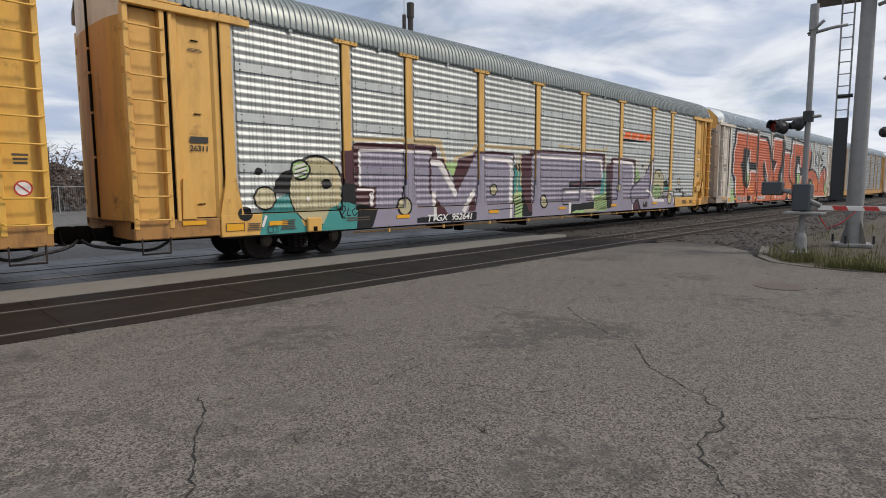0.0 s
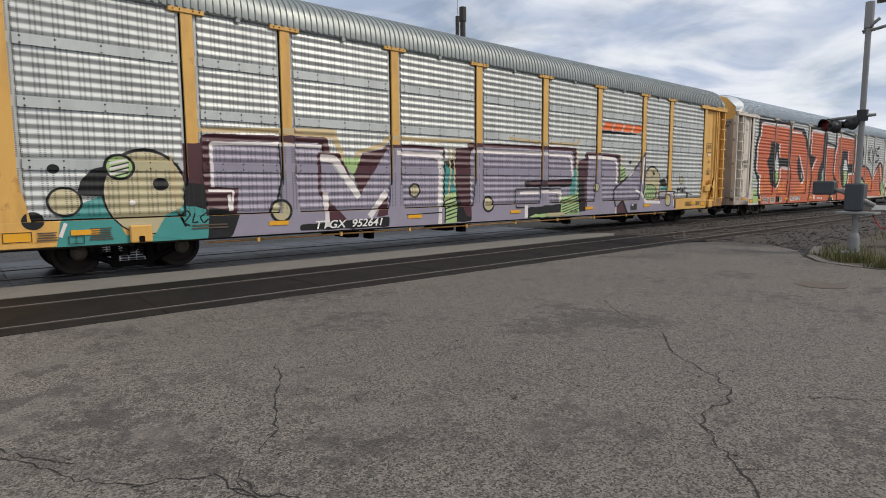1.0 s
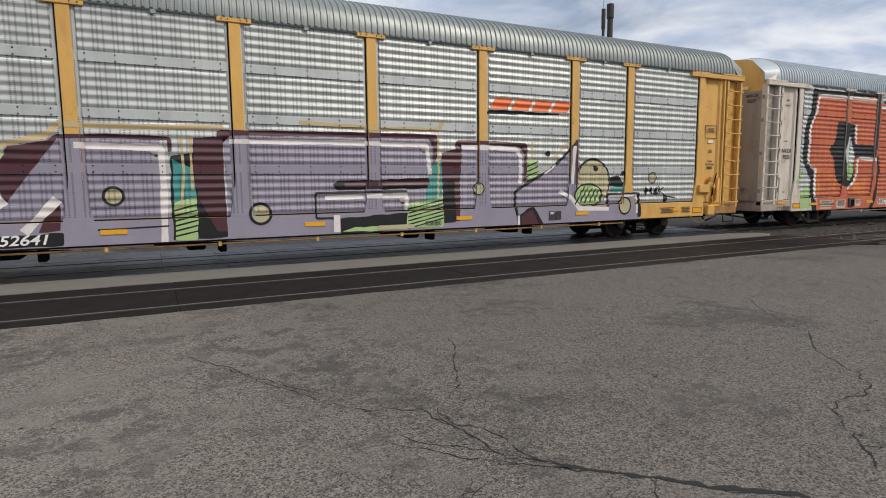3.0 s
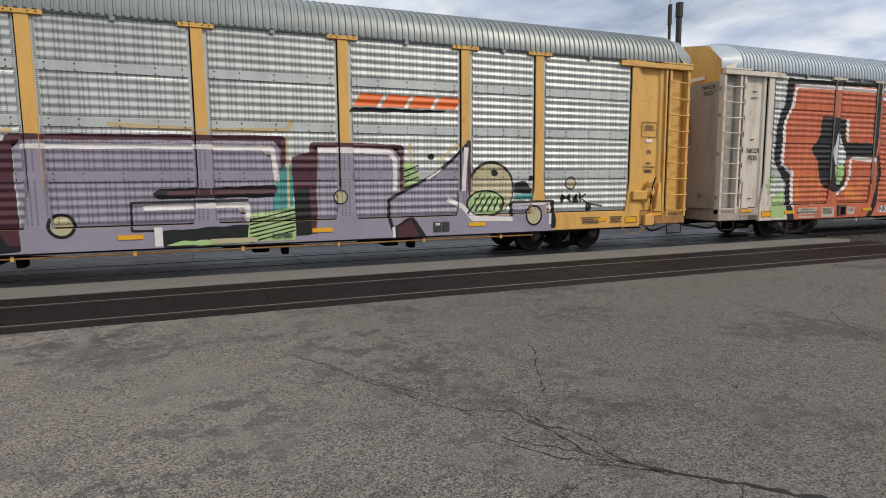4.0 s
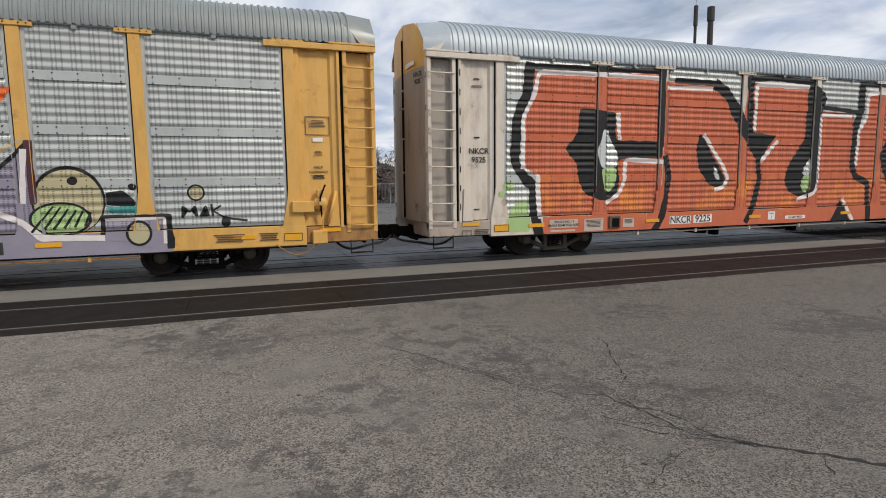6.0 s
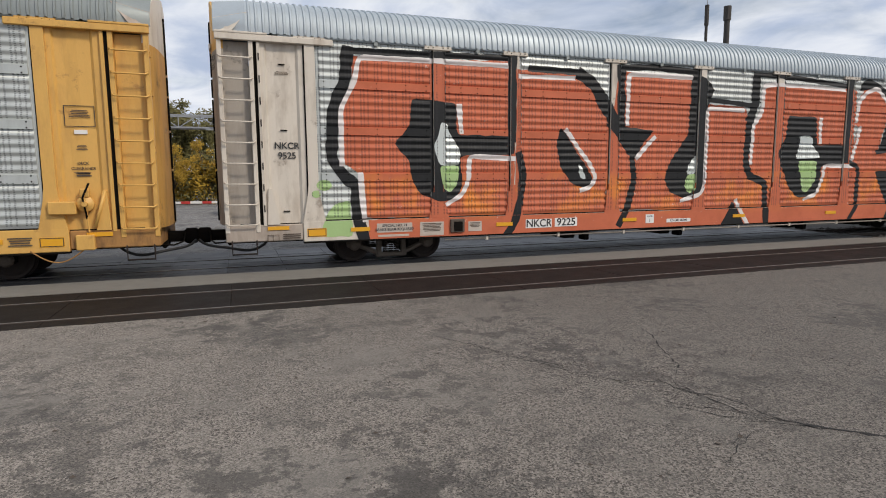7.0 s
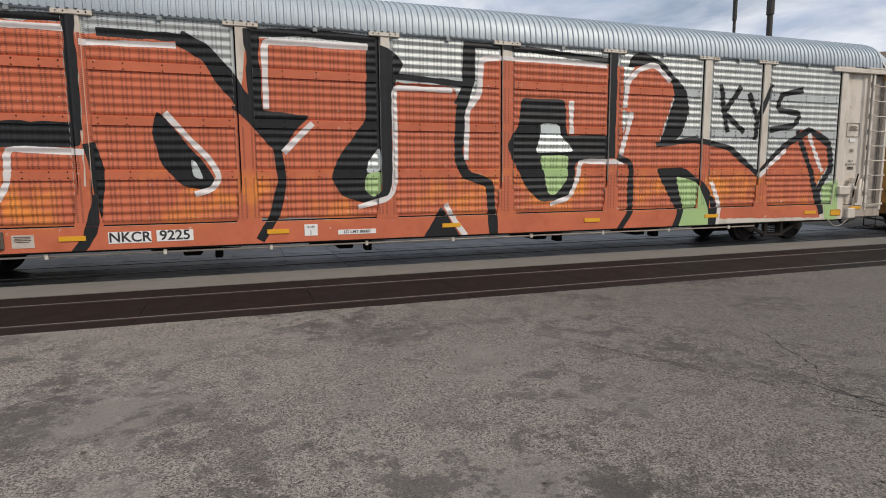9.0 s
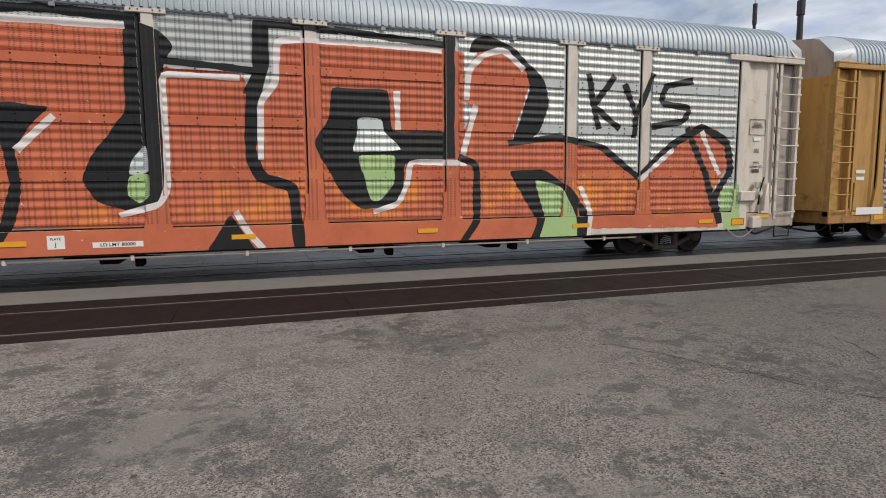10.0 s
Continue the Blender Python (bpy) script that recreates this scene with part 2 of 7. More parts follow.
blotched(YELLOW, (0.20, 0.075, 0.03), 0.60, 0.70, 0.65, 1.7)
blotched(YELLOW_BRIGHT, (0.16, 0.07, 0.03), 0.60, 0.70, 0.6, 1.9)
YELLOW_DULL = mat("dull_ochre_paint", (0.47, 0.255, 0.07), 0.6, 0, 0.16, 1.3, 40, 0.06, 0.55, (0.17, 0.10, 0.045), stretch=(1, 1, 0.3))
YELLOW_DIRTY = mat("grimy_ochre_paint", (0.36, 0.18, 0.055), 0.7, 0, 0.25, 1.8, 40, 0.1, 0.85, (0.07, 0.038, 0.022), stretch=(1, 1, 0.4))
CREAM_DIRTY = mat("grimy_cream_paint", (0.40, 0.335, 0.28), 0.65, 0, 0.15, 1.6, 40, 0.1, 0.6, (0.18, 0.135, 0.10), stretch=(1, 1, 0.3))
# darker than the body paints: soot, and the ends' shade put into the colour
END_CREAM = mat("sooty_shaded_cream_paint", (0.35, 0.31, 0.265), 0.65, 0, 0.14, 1.1, 40, 0.08, 0.75, (0.17, 0.14, 0.11), stretch=(1, 1, 0.22))
END_YELLOW = mat("sooty_shaded_ochre_paint", (0.58, 0.31, 0.08), 0.65, 0, 0.16, 1.1, 40, 0.08, 0.65, (0.17, 0.10, 0.045), stretch=(1, 1, 0.22))
CREAM = mat("cream_car_paint", (0.64, 0.575, 0.49), 0.5, 0, 0.10, 1.3, 40, 0.05, 0.55, (0.30, 0.225, 0.16), stretch=(1, 1, 0.3))
blotched(CREAM, (0.17, 0.12, 0.085), 0.61, 0.70, 0.6, 1.8)
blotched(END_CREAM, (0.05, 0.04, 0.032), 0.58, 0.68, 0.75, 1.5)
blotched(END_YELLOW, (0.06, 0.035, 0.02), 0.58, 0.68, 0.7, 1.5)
PANEL = mat("galvanized_perforated_steel", (0.50, 0.525, 0.51), 0.52, 0.36, 0.16, 1.1, 30, 0.05, 0.5, (0.33, 0.345, 0.335), holes=True, stretch=(1, 1, 0.25))
PANEL_SMOOTH = mat("galvanized_steel", (0.55, 0.57, 0.55), 0.38, 0.6, 0.14, 1.1, 30, 0.05, 0.3, (0.33, 0.34, 0.33), stretch=(1, 1, 0.4))
DARK_PANEL = mat("dull_grey_ribbed_steel", (0.26, 0.27, 0.265), 0.5, 0.4, 0.2, 1.1, 30, 0.05, 0.4, (0.14, 0.14, 0.135), stretch=(1, 1, 0.4))
NOTICE = mat("faded_notice_paint", (0.50, 0.44, 0.38), 0.65, 0, 0.15, 5, 40, 0.0, 0.5, (0.42, 0.16, 0.09))
ROOF = mat("galvanized_roof", (0.27, 0.295, 0.285), 0.48, 0.4, 0.16, 0.9, 20, 0.05, 0.4, (0.24, 0.25, 0.25))
ROOF_BRIGHT = mat("bright_galvanized_roof", (0.42, 0.47, 0.50), 0.56, 0.4, 0.14, 0.9, 20, 0.05, 0.3, (0.32, 0.34, 0.35))
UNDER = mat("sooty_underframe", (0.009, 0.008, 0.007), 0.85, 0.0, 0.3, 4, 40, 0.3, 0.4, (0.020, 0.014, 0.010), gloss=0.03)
WHEEL = mat("wheel_steel", (0.034, 0.027, 0.024), 0.7, 0.2, 0.3, 5, 40, 0.2, 0.5, (0.05, 0.03, 0.02), gloss=0.15)
DUSTY_STEEL = mat("dusty_brown_cast_steel", (0.10, 0.078, 0.06), 0.8, 0.1, 0.3, 4, 40, 0.3, 0.5, (0.045, 0.032, 0.024))
HOSE = mat("black_hose", (0.02, 0.02, 0.02), 0.55, 0, 0.1, 8, 40, 0.05)
BLACK_PAINT = mat("black_spray_paint", (0.016, 0.017, 0.018), 0.55, 0, 0.25, 2, 30, 0.05, 0.2, (0.045, 0.045, 0.045), holes=True, gloss=0.25)
WHITE_PAINT = mat("white_spray_paint", (0.72, 0.68, 0.66), 0.55, 0, 0.08, 3, 30, 0.05, 0.35, (0.5, 0.34, 0.28))
# its second, brighter orange is the painted glint of the sun
ORANGE_PAINT = mat("orange_red_spray_paint", (0.56, 0.150, 0.078), 0.58, 0.0, 0.18, 0.9, 30, 0.05, 0.5, (0.40, 0.10, 0.045), holes=True, gloss=0.22, sun_glints=(0.80, 0.27, 0.05), chips=(0.62, 0.50, 0.44))
GREEN_PAINT = mat("pale_green_spray_paint", (0.36, 0.52, 0.22), 0.55, 0, 0.10, 2, 30, 0.05, holes=True)
SILVER_PAINT = mat("bare_silver_patch", (0.60, 0.64, 0.62), 0.45, 0.4, 0.10, 2, 30, 0.05, holes=True)
PURPLE_PAINT = mat("grey_lilac_spray_paint", (0.285, 0.262, 0.325), 0.5, 0.1, 0.14, 1.0, 30, 0.05, 0.35, (0.37, 0.35, 0.41), holes=True, gloss=0.35)
MAROON_PAINT = mat("maroon_spray_paint", (0.075, 0.022, 0.030), 0.45, 0.05, 0.25, 2, 30, 0.05, holes=True)
TEAL_PAINT = mat("teal_spray_paint", (0.045, 0.27, 0.25), 0.5, 0, 0.15, 2, 30, 0.05, holes=True)
TAN_PAINT = mat("sand_spray_paint", (0.46, 0.41, 0.25), 0.5, 0, 0.12, 2, 30, 0.05, holes=True)
SKETCH_PAINT = mat("thin_ochre_spray_paint", (0.52, 0.40, 0.22), 0.6, 0, 0.15, 3, 30, 0.05)
RED_PAINT = mat("orange_vermilion_mark", (0.72, 0.13, 0.02), 0.5, 0, 0.06, 3, 30, 0.02)
REFLECT = mat("yellow_reflector", (0.75, 0.36, 0.02), 0.4, 0, 0.08, 6, 40, 0.0)
LETTER_BLACK = mat("stencil_black", (0.03, 0.03, 0.03), 0.6, 0, 0.1, 6, 40, 0.0)
LETTER_BROWN = mat("faded_brown_print", (0.085, 0.062, 0.045), 0.7, 0, 0.15, 6, 40, 0.0)
LETTER_WHITE = mat("stencil_white", (0.78, 0.77, 0.74), 0.6, 0, 0.08, 6, 40, 0.0)
STEEL_GREY = mat("grey_mast_paint", (0.25, 0.25, 0.245), 0.55, 0.3, 0.12, 2, 40, 0.05, 0.3, (0.14, 0.12, 0.1))
BLACK_METAL = mat("black_signal_metal", (0.03, 0.03, 0.032), 0.55, 0.2, 0.15, 4, 40, 0.05)
LENS_RED = mat("dark_red_lens", (0.16, 0.012, 0.012), 0.25, 0, 0.1, 10, 40, 0.0)
GATE_WHITE = mat("gate_white", (0.72, 0.71, 0.68), 0.5, 0, 0.08, 4, 40, 0.0)
GATE_RED = mat("gate_red", (0.50, 0.04, 0.035), 0.5, 0, 0.08, 4, 40, 0.0)
WOOD_POLE = mat("dark_pole_wood", (0.055, 0.048, 0.043), 0.85, 0, 0.25, 4, 30, 0.3)
FENCE = mat("galvanized_fence", (0.34, 0.35, 0.36), 0.5, 0.5, 0.1, 6, 40, 0.0)
BLUE_GREY = mat("blue_grey_box_paint", (0.055, 0.065, 0.075), 0.55, 0.1, 0.12, 3, 40, 0.05)

SPRUCE = mat("spruce_needles", (0.022, 0.040, 0.022), 0.8, 0, 0.4, 1.0, 8, 0.0)
BRICK = mat("weathered_brick", (0.26, 0.12, 0.075), 0.85, 0, 0.25, 1.5, 14, 0.2)
CAR_RED = mat("dark_red_car_paint", (0.10, 0.012, 0.016), 0.3, 0.3, 0.06, 2, 40, 0.0, gloss=0.6)
CAR_DARK = mat("dark_grey_car_paint", (0.03, 0.033, 0.038), 0.3, 0.3, 0.06, 2, 40, 0.0, gloss=0.6)


def glowing(name, color, strength):
    m = mat(name, color, 0.3, 0, 0.05, 4, 40, 0.0)
    b = m.node_tree.nodes["Principled BSDF"]
    b.inputs["Emission Color"].default_value = (*color, 1)
    b.inputs["Emission Strength"].default_value = strength
    return m


LENS_LIT = glowing("lit_red_lens", (0.9, 0.02, 0.03), 0.9)
HEADLIGHT = glowing("lit_headlight", (1.0, 0.97, 0.9), 1.6)


# ---- mesh helpers ----
MESHES = {}


def smooth(bm, angle=35):
    bm.normal_update()
    for f in bm.faces:
        f.smooth = True
    for e in bm.edges:
        e.smooth = len(e.link_faces) == 2 and e.calc_face_angle(0) < radians(angle)


def mesh_of(name, bm):
    me = bpy.data.meshes.new(name)
    bm.to_mesh(me)
    bm.free()
    return me


def thing(name, x, y, z, label, category, rz=0, group="", kind=""):
    ob = new(name)
    ob.matrix_basis = pose(x, y, z, 0, 0, rz)
    ob.empty_display_size = 0.2
    return tagged(ob, label, category, group, kind)


def part(name, shape, material, parent, label="", at=None):
    """Link a bmesh, or a mesh that is shared, as one object under parent."""
    me = shape if isinstance(shape, bpy.types.Mesh) else mesh_of(name, shape)
    if not me.materials:
        me.materials.append(material)
    ob = new(name, me)
    slot = ob.material_slots[0]
    slot.link, slot.material = "OBJECT", material
    ob.parent = parent
    if at is not None:
        ob.matrix_basis = at
    return tagged(ob, label)


def setting(name, shape, material, label, category):
    me = shape if isinstance(shape, bpy.types.Mesh) else mesh_of(name, shape)
    if not me.materials:
        me.materials.append(material)
    return tagged(new(name, me), label, category, kind="structure")


def box(bm, x0, x1, y0, y1, z0, z1, bevel=0.0):
    got = bmesh.ops.create_cube(bm, size=1, matrix=Matrix.Translation(((x0 + x1) / 2, (y0 + y1) / 2, (z0 + z1) / 2))
                                @ Matrix.Diagonal((x1 - x0, y1 - y0, z1 - z0, 1)))
    if bevel:
        edges = {e for v in got["verts"] for e in v.link_edges}
        bmesh.ops.bevel(bm, geom=list(edges), offset=bevel, segments=1, affect="EDGES")
    return bm


def a_box(x0, x1, y0, y1, z0, z1, bevel=0.0):
    return box(bmesh.new(), x0, x1, y0, y1, z0, z1, bevel)


def rod(bm, a, b, r, r2=None, n=10, caps=True):
    a, b = Vector(a), Vector(b)
    d = b - a
    m = Matrix.Translation((a + b) / 2) @ d.to_track_quat("Z", "Y").to_matrix().to_4x4()
    bmesh.ops.create_cone(bm, cap_ends=caps, segments=n, radius1=r, radius2=r if r2 is None else r2, depth=d.length, matrix=m)
    return bm


def a_rod(a, b, r, r2=None, n=10):
    bm = rod(bmesh.new(), a, b, r, r2, n)
    smooth(bm)
    return bm


def tube(bm, points, r, n=6):
    """A bent hose or bar through the points."""
    pts = [Vector(p) for p in points]
    rings = []
    for k, p in enumerate(pts):
        d = (pts[min(k + 1, len(pts) - 1)] - pts[max(k - 1, 0)]).normalized()
        side = d.cross(Vector((0, 0, 1)))
        side = side.normalized() if side.length > 0.05 else Vector((0, 1, 0)).cross(d).normalized()
        up = side.cross(d)
        rings.append([bm.verts.new(p + (side * math.cos(2 * math.pi * i / n) + up * math.sin(2 * math.pi * i / n)) * r) for i in range(n)])
    for a, b in zip(rings, rings[1:]):
        for i in range(n):
            bm.faces.new((a[i], a[(i + 1) % n], b[(i + 1) % n], b[i]))
    bm.faces.new(rings[0][::-1])
    bm.faces.new(rings[-1])
    for f in bm.faces:
        f.smooth = True
    return bm


def lathe(bm, rings, n=24, matrix=Matrix()):
    """Spin (radius, height) rings round the z axis."""
    rows = [[bm.verts.new(matrix @ Vector((r * math.cos(2 * math.pi * k / n), r * math.sin(2 * math.pi * k / n), h))) for k in range(n)] for r, h in rings]
    for a, b in zip(rows, rows[1:]):
        for k in range(n):
            bm.faces.new((a[k], a[(k + 1) % n], b[(k + 1) % n], b[k]))
    bm.faces.new(rows[0][::-1])
    bm.faces.new(rows[-1])
    bmesh.ops.recalc_face_normals(bm, faces=bm.faces)
    return bm


def prism(bm, outline, z0, z1):
    """Extrude an (x, y) outline from z0 to z1."""
    low = [bm.verts.new((x, y, z0)) for x, y in outline]
    high = [bm.verts.new((x, y, z1)) for x, y in outline]
    n = len(outline)
    for k in range(n):
        bm.faces.new((low[k], low[(k + 1) % n], high[(k + 1) % n], high[k]))
    bm.faces.new(low[::-1])
    bm.faces.new(high)
    bmesh.ops.recalc_face_normals(bm, faces=bm.faces)
    return bm


def text_mesh(text, size, align="CENTER", stretch=1.0, spacing=1.0, shear=0.0):
    """Letters standing in the x-z plane, read from -y."""
    cu = bpy.data.curves.new("letters", "FONT")
    cu.body, cu.size, cu.align_x, cu.align_y, cu.extrude = text, size, align, "CENTER", 0.0005
    cu.shear = shear
    cu.space_character, cu.offset = spacing, size * 0.018
    ob = bpy.data.objects.new("letters", cu)
    scene.collection.objects.link(ob)
    bpy.context.view_layer.update()
    me = bpy.data.meshes.new_from_object(ob.evaluated_get(bpy.context.evaluated_depsgraph_get()))
    bpy.data.objects.remove(ob)
    me.transform(Matrix.Rotation(radians(90), 4, "X") @ Matrix.Diagonal((stretch, 1, 1, 1)))
    me.materials.clear()
    return me


# ---- the ground ----
def ground_sheet():
    bm = bmesh.new()
    bmesh.ops.create_grid(bm, x_segments=8, y_segments=8, size=2500)
    for v in bm.verts:
        v.co.z = -0.22
    return setting("ground", bm, SOIL, "dry brown soil with thin autumn grass reaching the horizon", "ground")


ground_sheet()
TRACK_A, TRACK_B = 8.52, 12.90       # middle lines of the empty track and of the train's track
GAUGE = 1.435
TOP = 0.0                            # rail tops lie flush with the road


def road_edge():
    """The corner of the near asphalt, round the grassed island."""
    corner = [(14.9, 7.36), (15.7, 6.95), (16.0, 6.3), (15.7, 5.4), (14.9, 4.6), (13.7, 4.1), (12.95, 3.6), (12.6, 2.9), (12.45, 2.2), (12.8, 1.2), (14.2, -0.4), (18.0, -2.6), (33, -9), (80, -24)]
    r = random.Random(3)
    ragged = [(-42 + 0.35 * k, 7.365 + r.uniform(-0.018, 0.018)) for k in range(162)]
    return [(-90, 7.36)] + ragged + corner + [(80, -80), (-90, -80)]


setting("road", prism(bmesh.new(), road_edge(), -0.2, 0.0), ASPHALT, "cracked grey weathered asphalt beside the railway crossing", "road")
setting("far_road", prism(bmesh.new(), [(-45, 15.3), (16.4, 15.3), (15.2, 24), (14, 70), (-45, 70)], -0.2, -0.01), FAR_ASPHALT,
        "pale grey asphalt road beyond the tracks", "road")
chips = random.Random(12)
median = [(-45, 10.02)] + [(-40 + 0.45 * k, 10.02 + chips.uniform(-0.015, 0.035)) for k in range(120)] + [(14.6, 10.03), (15.6, 10.12), (16.15, 10.45), (16.0, 10.9), (15.2, 11.18), (14.0, 11.24), (-45, 11.24)]
setting("pavement", prism(bmesh.new(), median, -0.2, 0.004), CONCRETE, "worn beige concrete strip between the two tracks", "pavement")


def crack(points, width, seed):
    """A thin meandering crack lying in the asphalt's skin."""
    rnd = random.Random(seed)
    bm = bmesh.new()
    path = []
    for (ax, ay), (bx, by) in zip(points, points[1:]):
        n = max(3, int(math.hypot(bx - ax, by - ay) / 0.06))
        for k in range(n):
            f = k / n
            path.append((ax + (bx - ax) * f + rnd.uniform(-0.022, 0.022), ay + (by - ay) * f + rnd.uniform(-0.022, 0.022)))
    path.append(points[-1])
    lines = [(path, width * 1.0)]
    # hair cracks that leave the main one
    for k in range(max(2, len(path) // 14)):
        x, y = path[rnd.randrange(len(path))]
        turn, twig = rnd.uniform(0, 6.28), []
        for i in range(rnd.randrange(4, 9)):
            twig.append((x, y))
            turn += rnd.uniform(-0.6, 0.6)
            x, y = x + 0.055 * math.cos(turn), y + 0.055 * math.sin(turn)
        lines.append((twig, width * 0.4))
    for line, wide in lines:
        last = None
        for k, (x, y) in enumerate(line):
            px, py = line[max(0, k - 1)]
            qx, qy = line[min(len(line) - 1, k + 1)]
            d = Vector((qy - py, px - qx, 0)).normalized() * wide * rnd.uniform(0.15, 1.5) * (0.3 if k in (0, len(line) - 1) else 1)
            z = 0.003 if wide > width * 0.5 else 0.0025
            pair = [bm.verts.new((x + d.x, y + d.y, z)), bm.verts.new((x - d.x, y - d.y, z))]
            if last:
                bm.faces.new((last[0], pair[0], pair[1], last[1]))
            last = pair
    bm.normal_update()
    for f in bm.faces:
        if f.normal.z < 0:
            f.normal_flip()
    return setting("road_crack", bm, CRACK, "dark crack running through the grey asphalt", "crack")


crack([(6.39, 4.30), (5.85, 3.75), (5.45, 3.16), (5.23, 2.76), (4.56, 2.28), (4.35, 1.95), (4.21, 1.73), (3.95, 1.48), (3.68, 1.40), (3.42, 1.44), (3.22, 1.36), (3.02, 1.21), (2.87, 1.05), (2.75, 0.95), (2.64, 0.85), (2.47, 0.71)], 0.0074, 0)
crack([(6.39, 4.30), (6.91, 4.38), (7.22, 4.19), (7.37, 3.81)], 0.0056, 1)
crack([(1.58, 4.46), (1.49, 4.14), (1.23, 3.67), (1.07, 3.32), (0.97, 3.10), (0.80, 2.92), (0.63, 2.76)], 0.0062, 2)
crack([(-0.99, 5.08), (-0.69, 4.47), (-0.48, 3.97), (-0.29, 3.60), (-0.12, 3.23), (0.13, 2.95), (0.47, 2.80)], 0.0050, 3)
crack([(0.47, 2.80), (0.51, 2.53), (0.60, 2.26), (0.59, 2.01), (0.67, 1.82), (0.82, 1.67)], 0.0074, 5)
crack([(0.82, 1.67), (0.97, 1.48), (1.20, 1.27), (1.34, 1.13), (1.53, 0.94), (1.72, 0.78), (1.87, 0.64)], 0.0208, 6)
crack([(0.57, 2.68), (0.59, 2.43), (0.70, 2.32), (0.76, 2.01), (0.75, 1.82), (0.82, 1.67)], 0.0056, 7)
crack([(0.05, 2.39), (0.20, 2.21), (0.39, 1.98), (0.58, 1.81), (0.78, 1.62), (0.97, 1.48)], 0.0050, 8)
crack([(0.17, 2.47), (0.26, 2.25), (0.46, 2.10), (0.62, 1.88), (0.68, 1.76)], 0.0043, 9)
crack([(2.62, 3.70), (3.00, 3.76), (3.28, 3.80), (3.50, 3.80)], 0.0043, 10)
crack([(9.09, 4.11), (8.34, 4.17), (7.48, 4.10)], 0.0037, 11)
crack([(2.62, 2.55), (2.59, 2.44), (2.55, 2.35)], 0.0037, 12)
crack([(1.71, 3.34), (1.67, 3.19)], 0.0037, 13)
crack([(2.98, 3.42), (3.18, 3.17), (3.32, 2.76), (3.52, 2.51)], 0.0037, 14)
crack([(4.15, 1.11), (4.36, 0.92), (4.51, 0.74), (4.67, 0.53)], 0.0037, 15)
crack([(2.62, 2.61), (2.56, 2.40)], 0.0037, 16)
crack([(-0.90, 4.84), (-0.66, 4.55), (-0.54, 4.17), (-0.31, 3.78), (-0.08, 3.44)], 0.0037, 19)
crack([(0.41, 1.65), (0.10, 1.50), (-0.21, 1.34)], 0.0043, 20)


def litter():
    """Dead leaves, twigs and grit lying on the asphalt."""
    r = random.Random(8)
    verts, faces = [], []
    for k in range(420):
        x, y = r.uniform(-9, 13), r.uniform(0.6, 7.2)
        a, n = r.uniform(0, 6.28), r.uniform(0.008, 0.03)
        m = n * r.uniform(0.25, 0.8)
        o = len(verts)
        for p, q, z in ((n, 0, 0.004), (0, m, 0.012), (-n, 0, 0.005), (0, -m, 0.004)):
            verts.append((x + p * math.cos(a) - q * math.sin(a), y + p * math.sin(a) + q * math.cos(a), z))
        faces.append((o, o + 1, o + 2, o + 3))
    me = bpy.data.meshes.new("litter")
    me.from_pydata(verts, [], faces)
    me.materials.append(BARK)
    return tagged(new("leaf_litter", me), "small dead leaves and grit scattered on the asphalt", "litter", kind="stuff")


litter()

# ---- tracks ----
RAIL_SHAPE = [(-0.036, 0.0), (-0.036, -0.035), (-0.009, -0.05), (-0.009, -0.14), (-0.07, -0.155), (-0.07, -0.17),
              (0.07, -0.17), (0.07, -0.155), (0.009, -0.14), (0.009, -0.05), (0.036, -0.035), (0.036, 0.0)]


def rail(name, y, x0, x1):
    bm = bmesh.new()
    a = [bm.verts.new((x0, y + p, TOP + 0.006 + q)) for p, q in RAIL_SHAPE]
    b = [bm.verts.new((x1, y + p, TOP + 0.006 + q)) for p, q in RAIL_SHAPE]
    n = len(a)
    for k in range(n):
        bm.faces.new((a[k], a[(k + 1) % n], b[(k + 1) % n], b[k]))
    bm.faces.new(a)
    bm.faces.new(b[::-1])
    bmesh.ops.recalc_face_normals(bm, faces=bm.faces)
    ob = setting(name, bm, RAIL, "brown steel rail with a worn bright running surface", "rail")
    part("rail_head", a_box(x0, x1, y - 0.009, y + 0.009, TOP + 0.0065, TOP + 0.010), RAIL_HEAD, ob)
    return ob


for mid in (TRACK_A, TRACK_B):
    for side in (-1, 1):
        rail("rail", mid + side * GAUGE / 2, -300, 500)


def crossing_surface(name, mid, material, label, rows, piece, x0, x1, z):
    """Panels laid between and beside the rails; rows are (near edge, far edge) from the track's middle."""
    bed = setting(name, a_box(x0, x1, mid + rows[0][0] - 0.01, mid + rows[-1][1] + 0.01, -0.21, z - 0.05), CRACK, label, "crossing")
    for near, far in rows:
        me = mesh_of("crossing_panel", a_box(0.0015, piece - 0.0015, near + 0.006, far - 0.006, -0.06, 0, 0.008))
        x = x0
        while x < x1 - 0.1:
            part("crossing_panel", me, material, bed, "", pose(x, mid, z + random.uniform(-0.002, 0.002)))
            x += piece
    return bed


crossing_surface("crossing_near", TRACK_A, RUBBER, "black rubber panels of the crossing between the rails", [(-1.14, -0.765), (-0.67, 0.67), (0.765, 1.48)], 2.44, -40, 15.0, 0.0)
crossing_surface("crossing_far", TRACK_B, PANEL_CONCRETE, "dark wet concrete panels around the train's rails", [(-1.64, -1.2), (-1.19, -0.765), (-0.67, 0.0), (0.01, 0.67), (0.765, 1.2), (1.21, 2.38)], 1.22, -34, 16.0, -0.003)


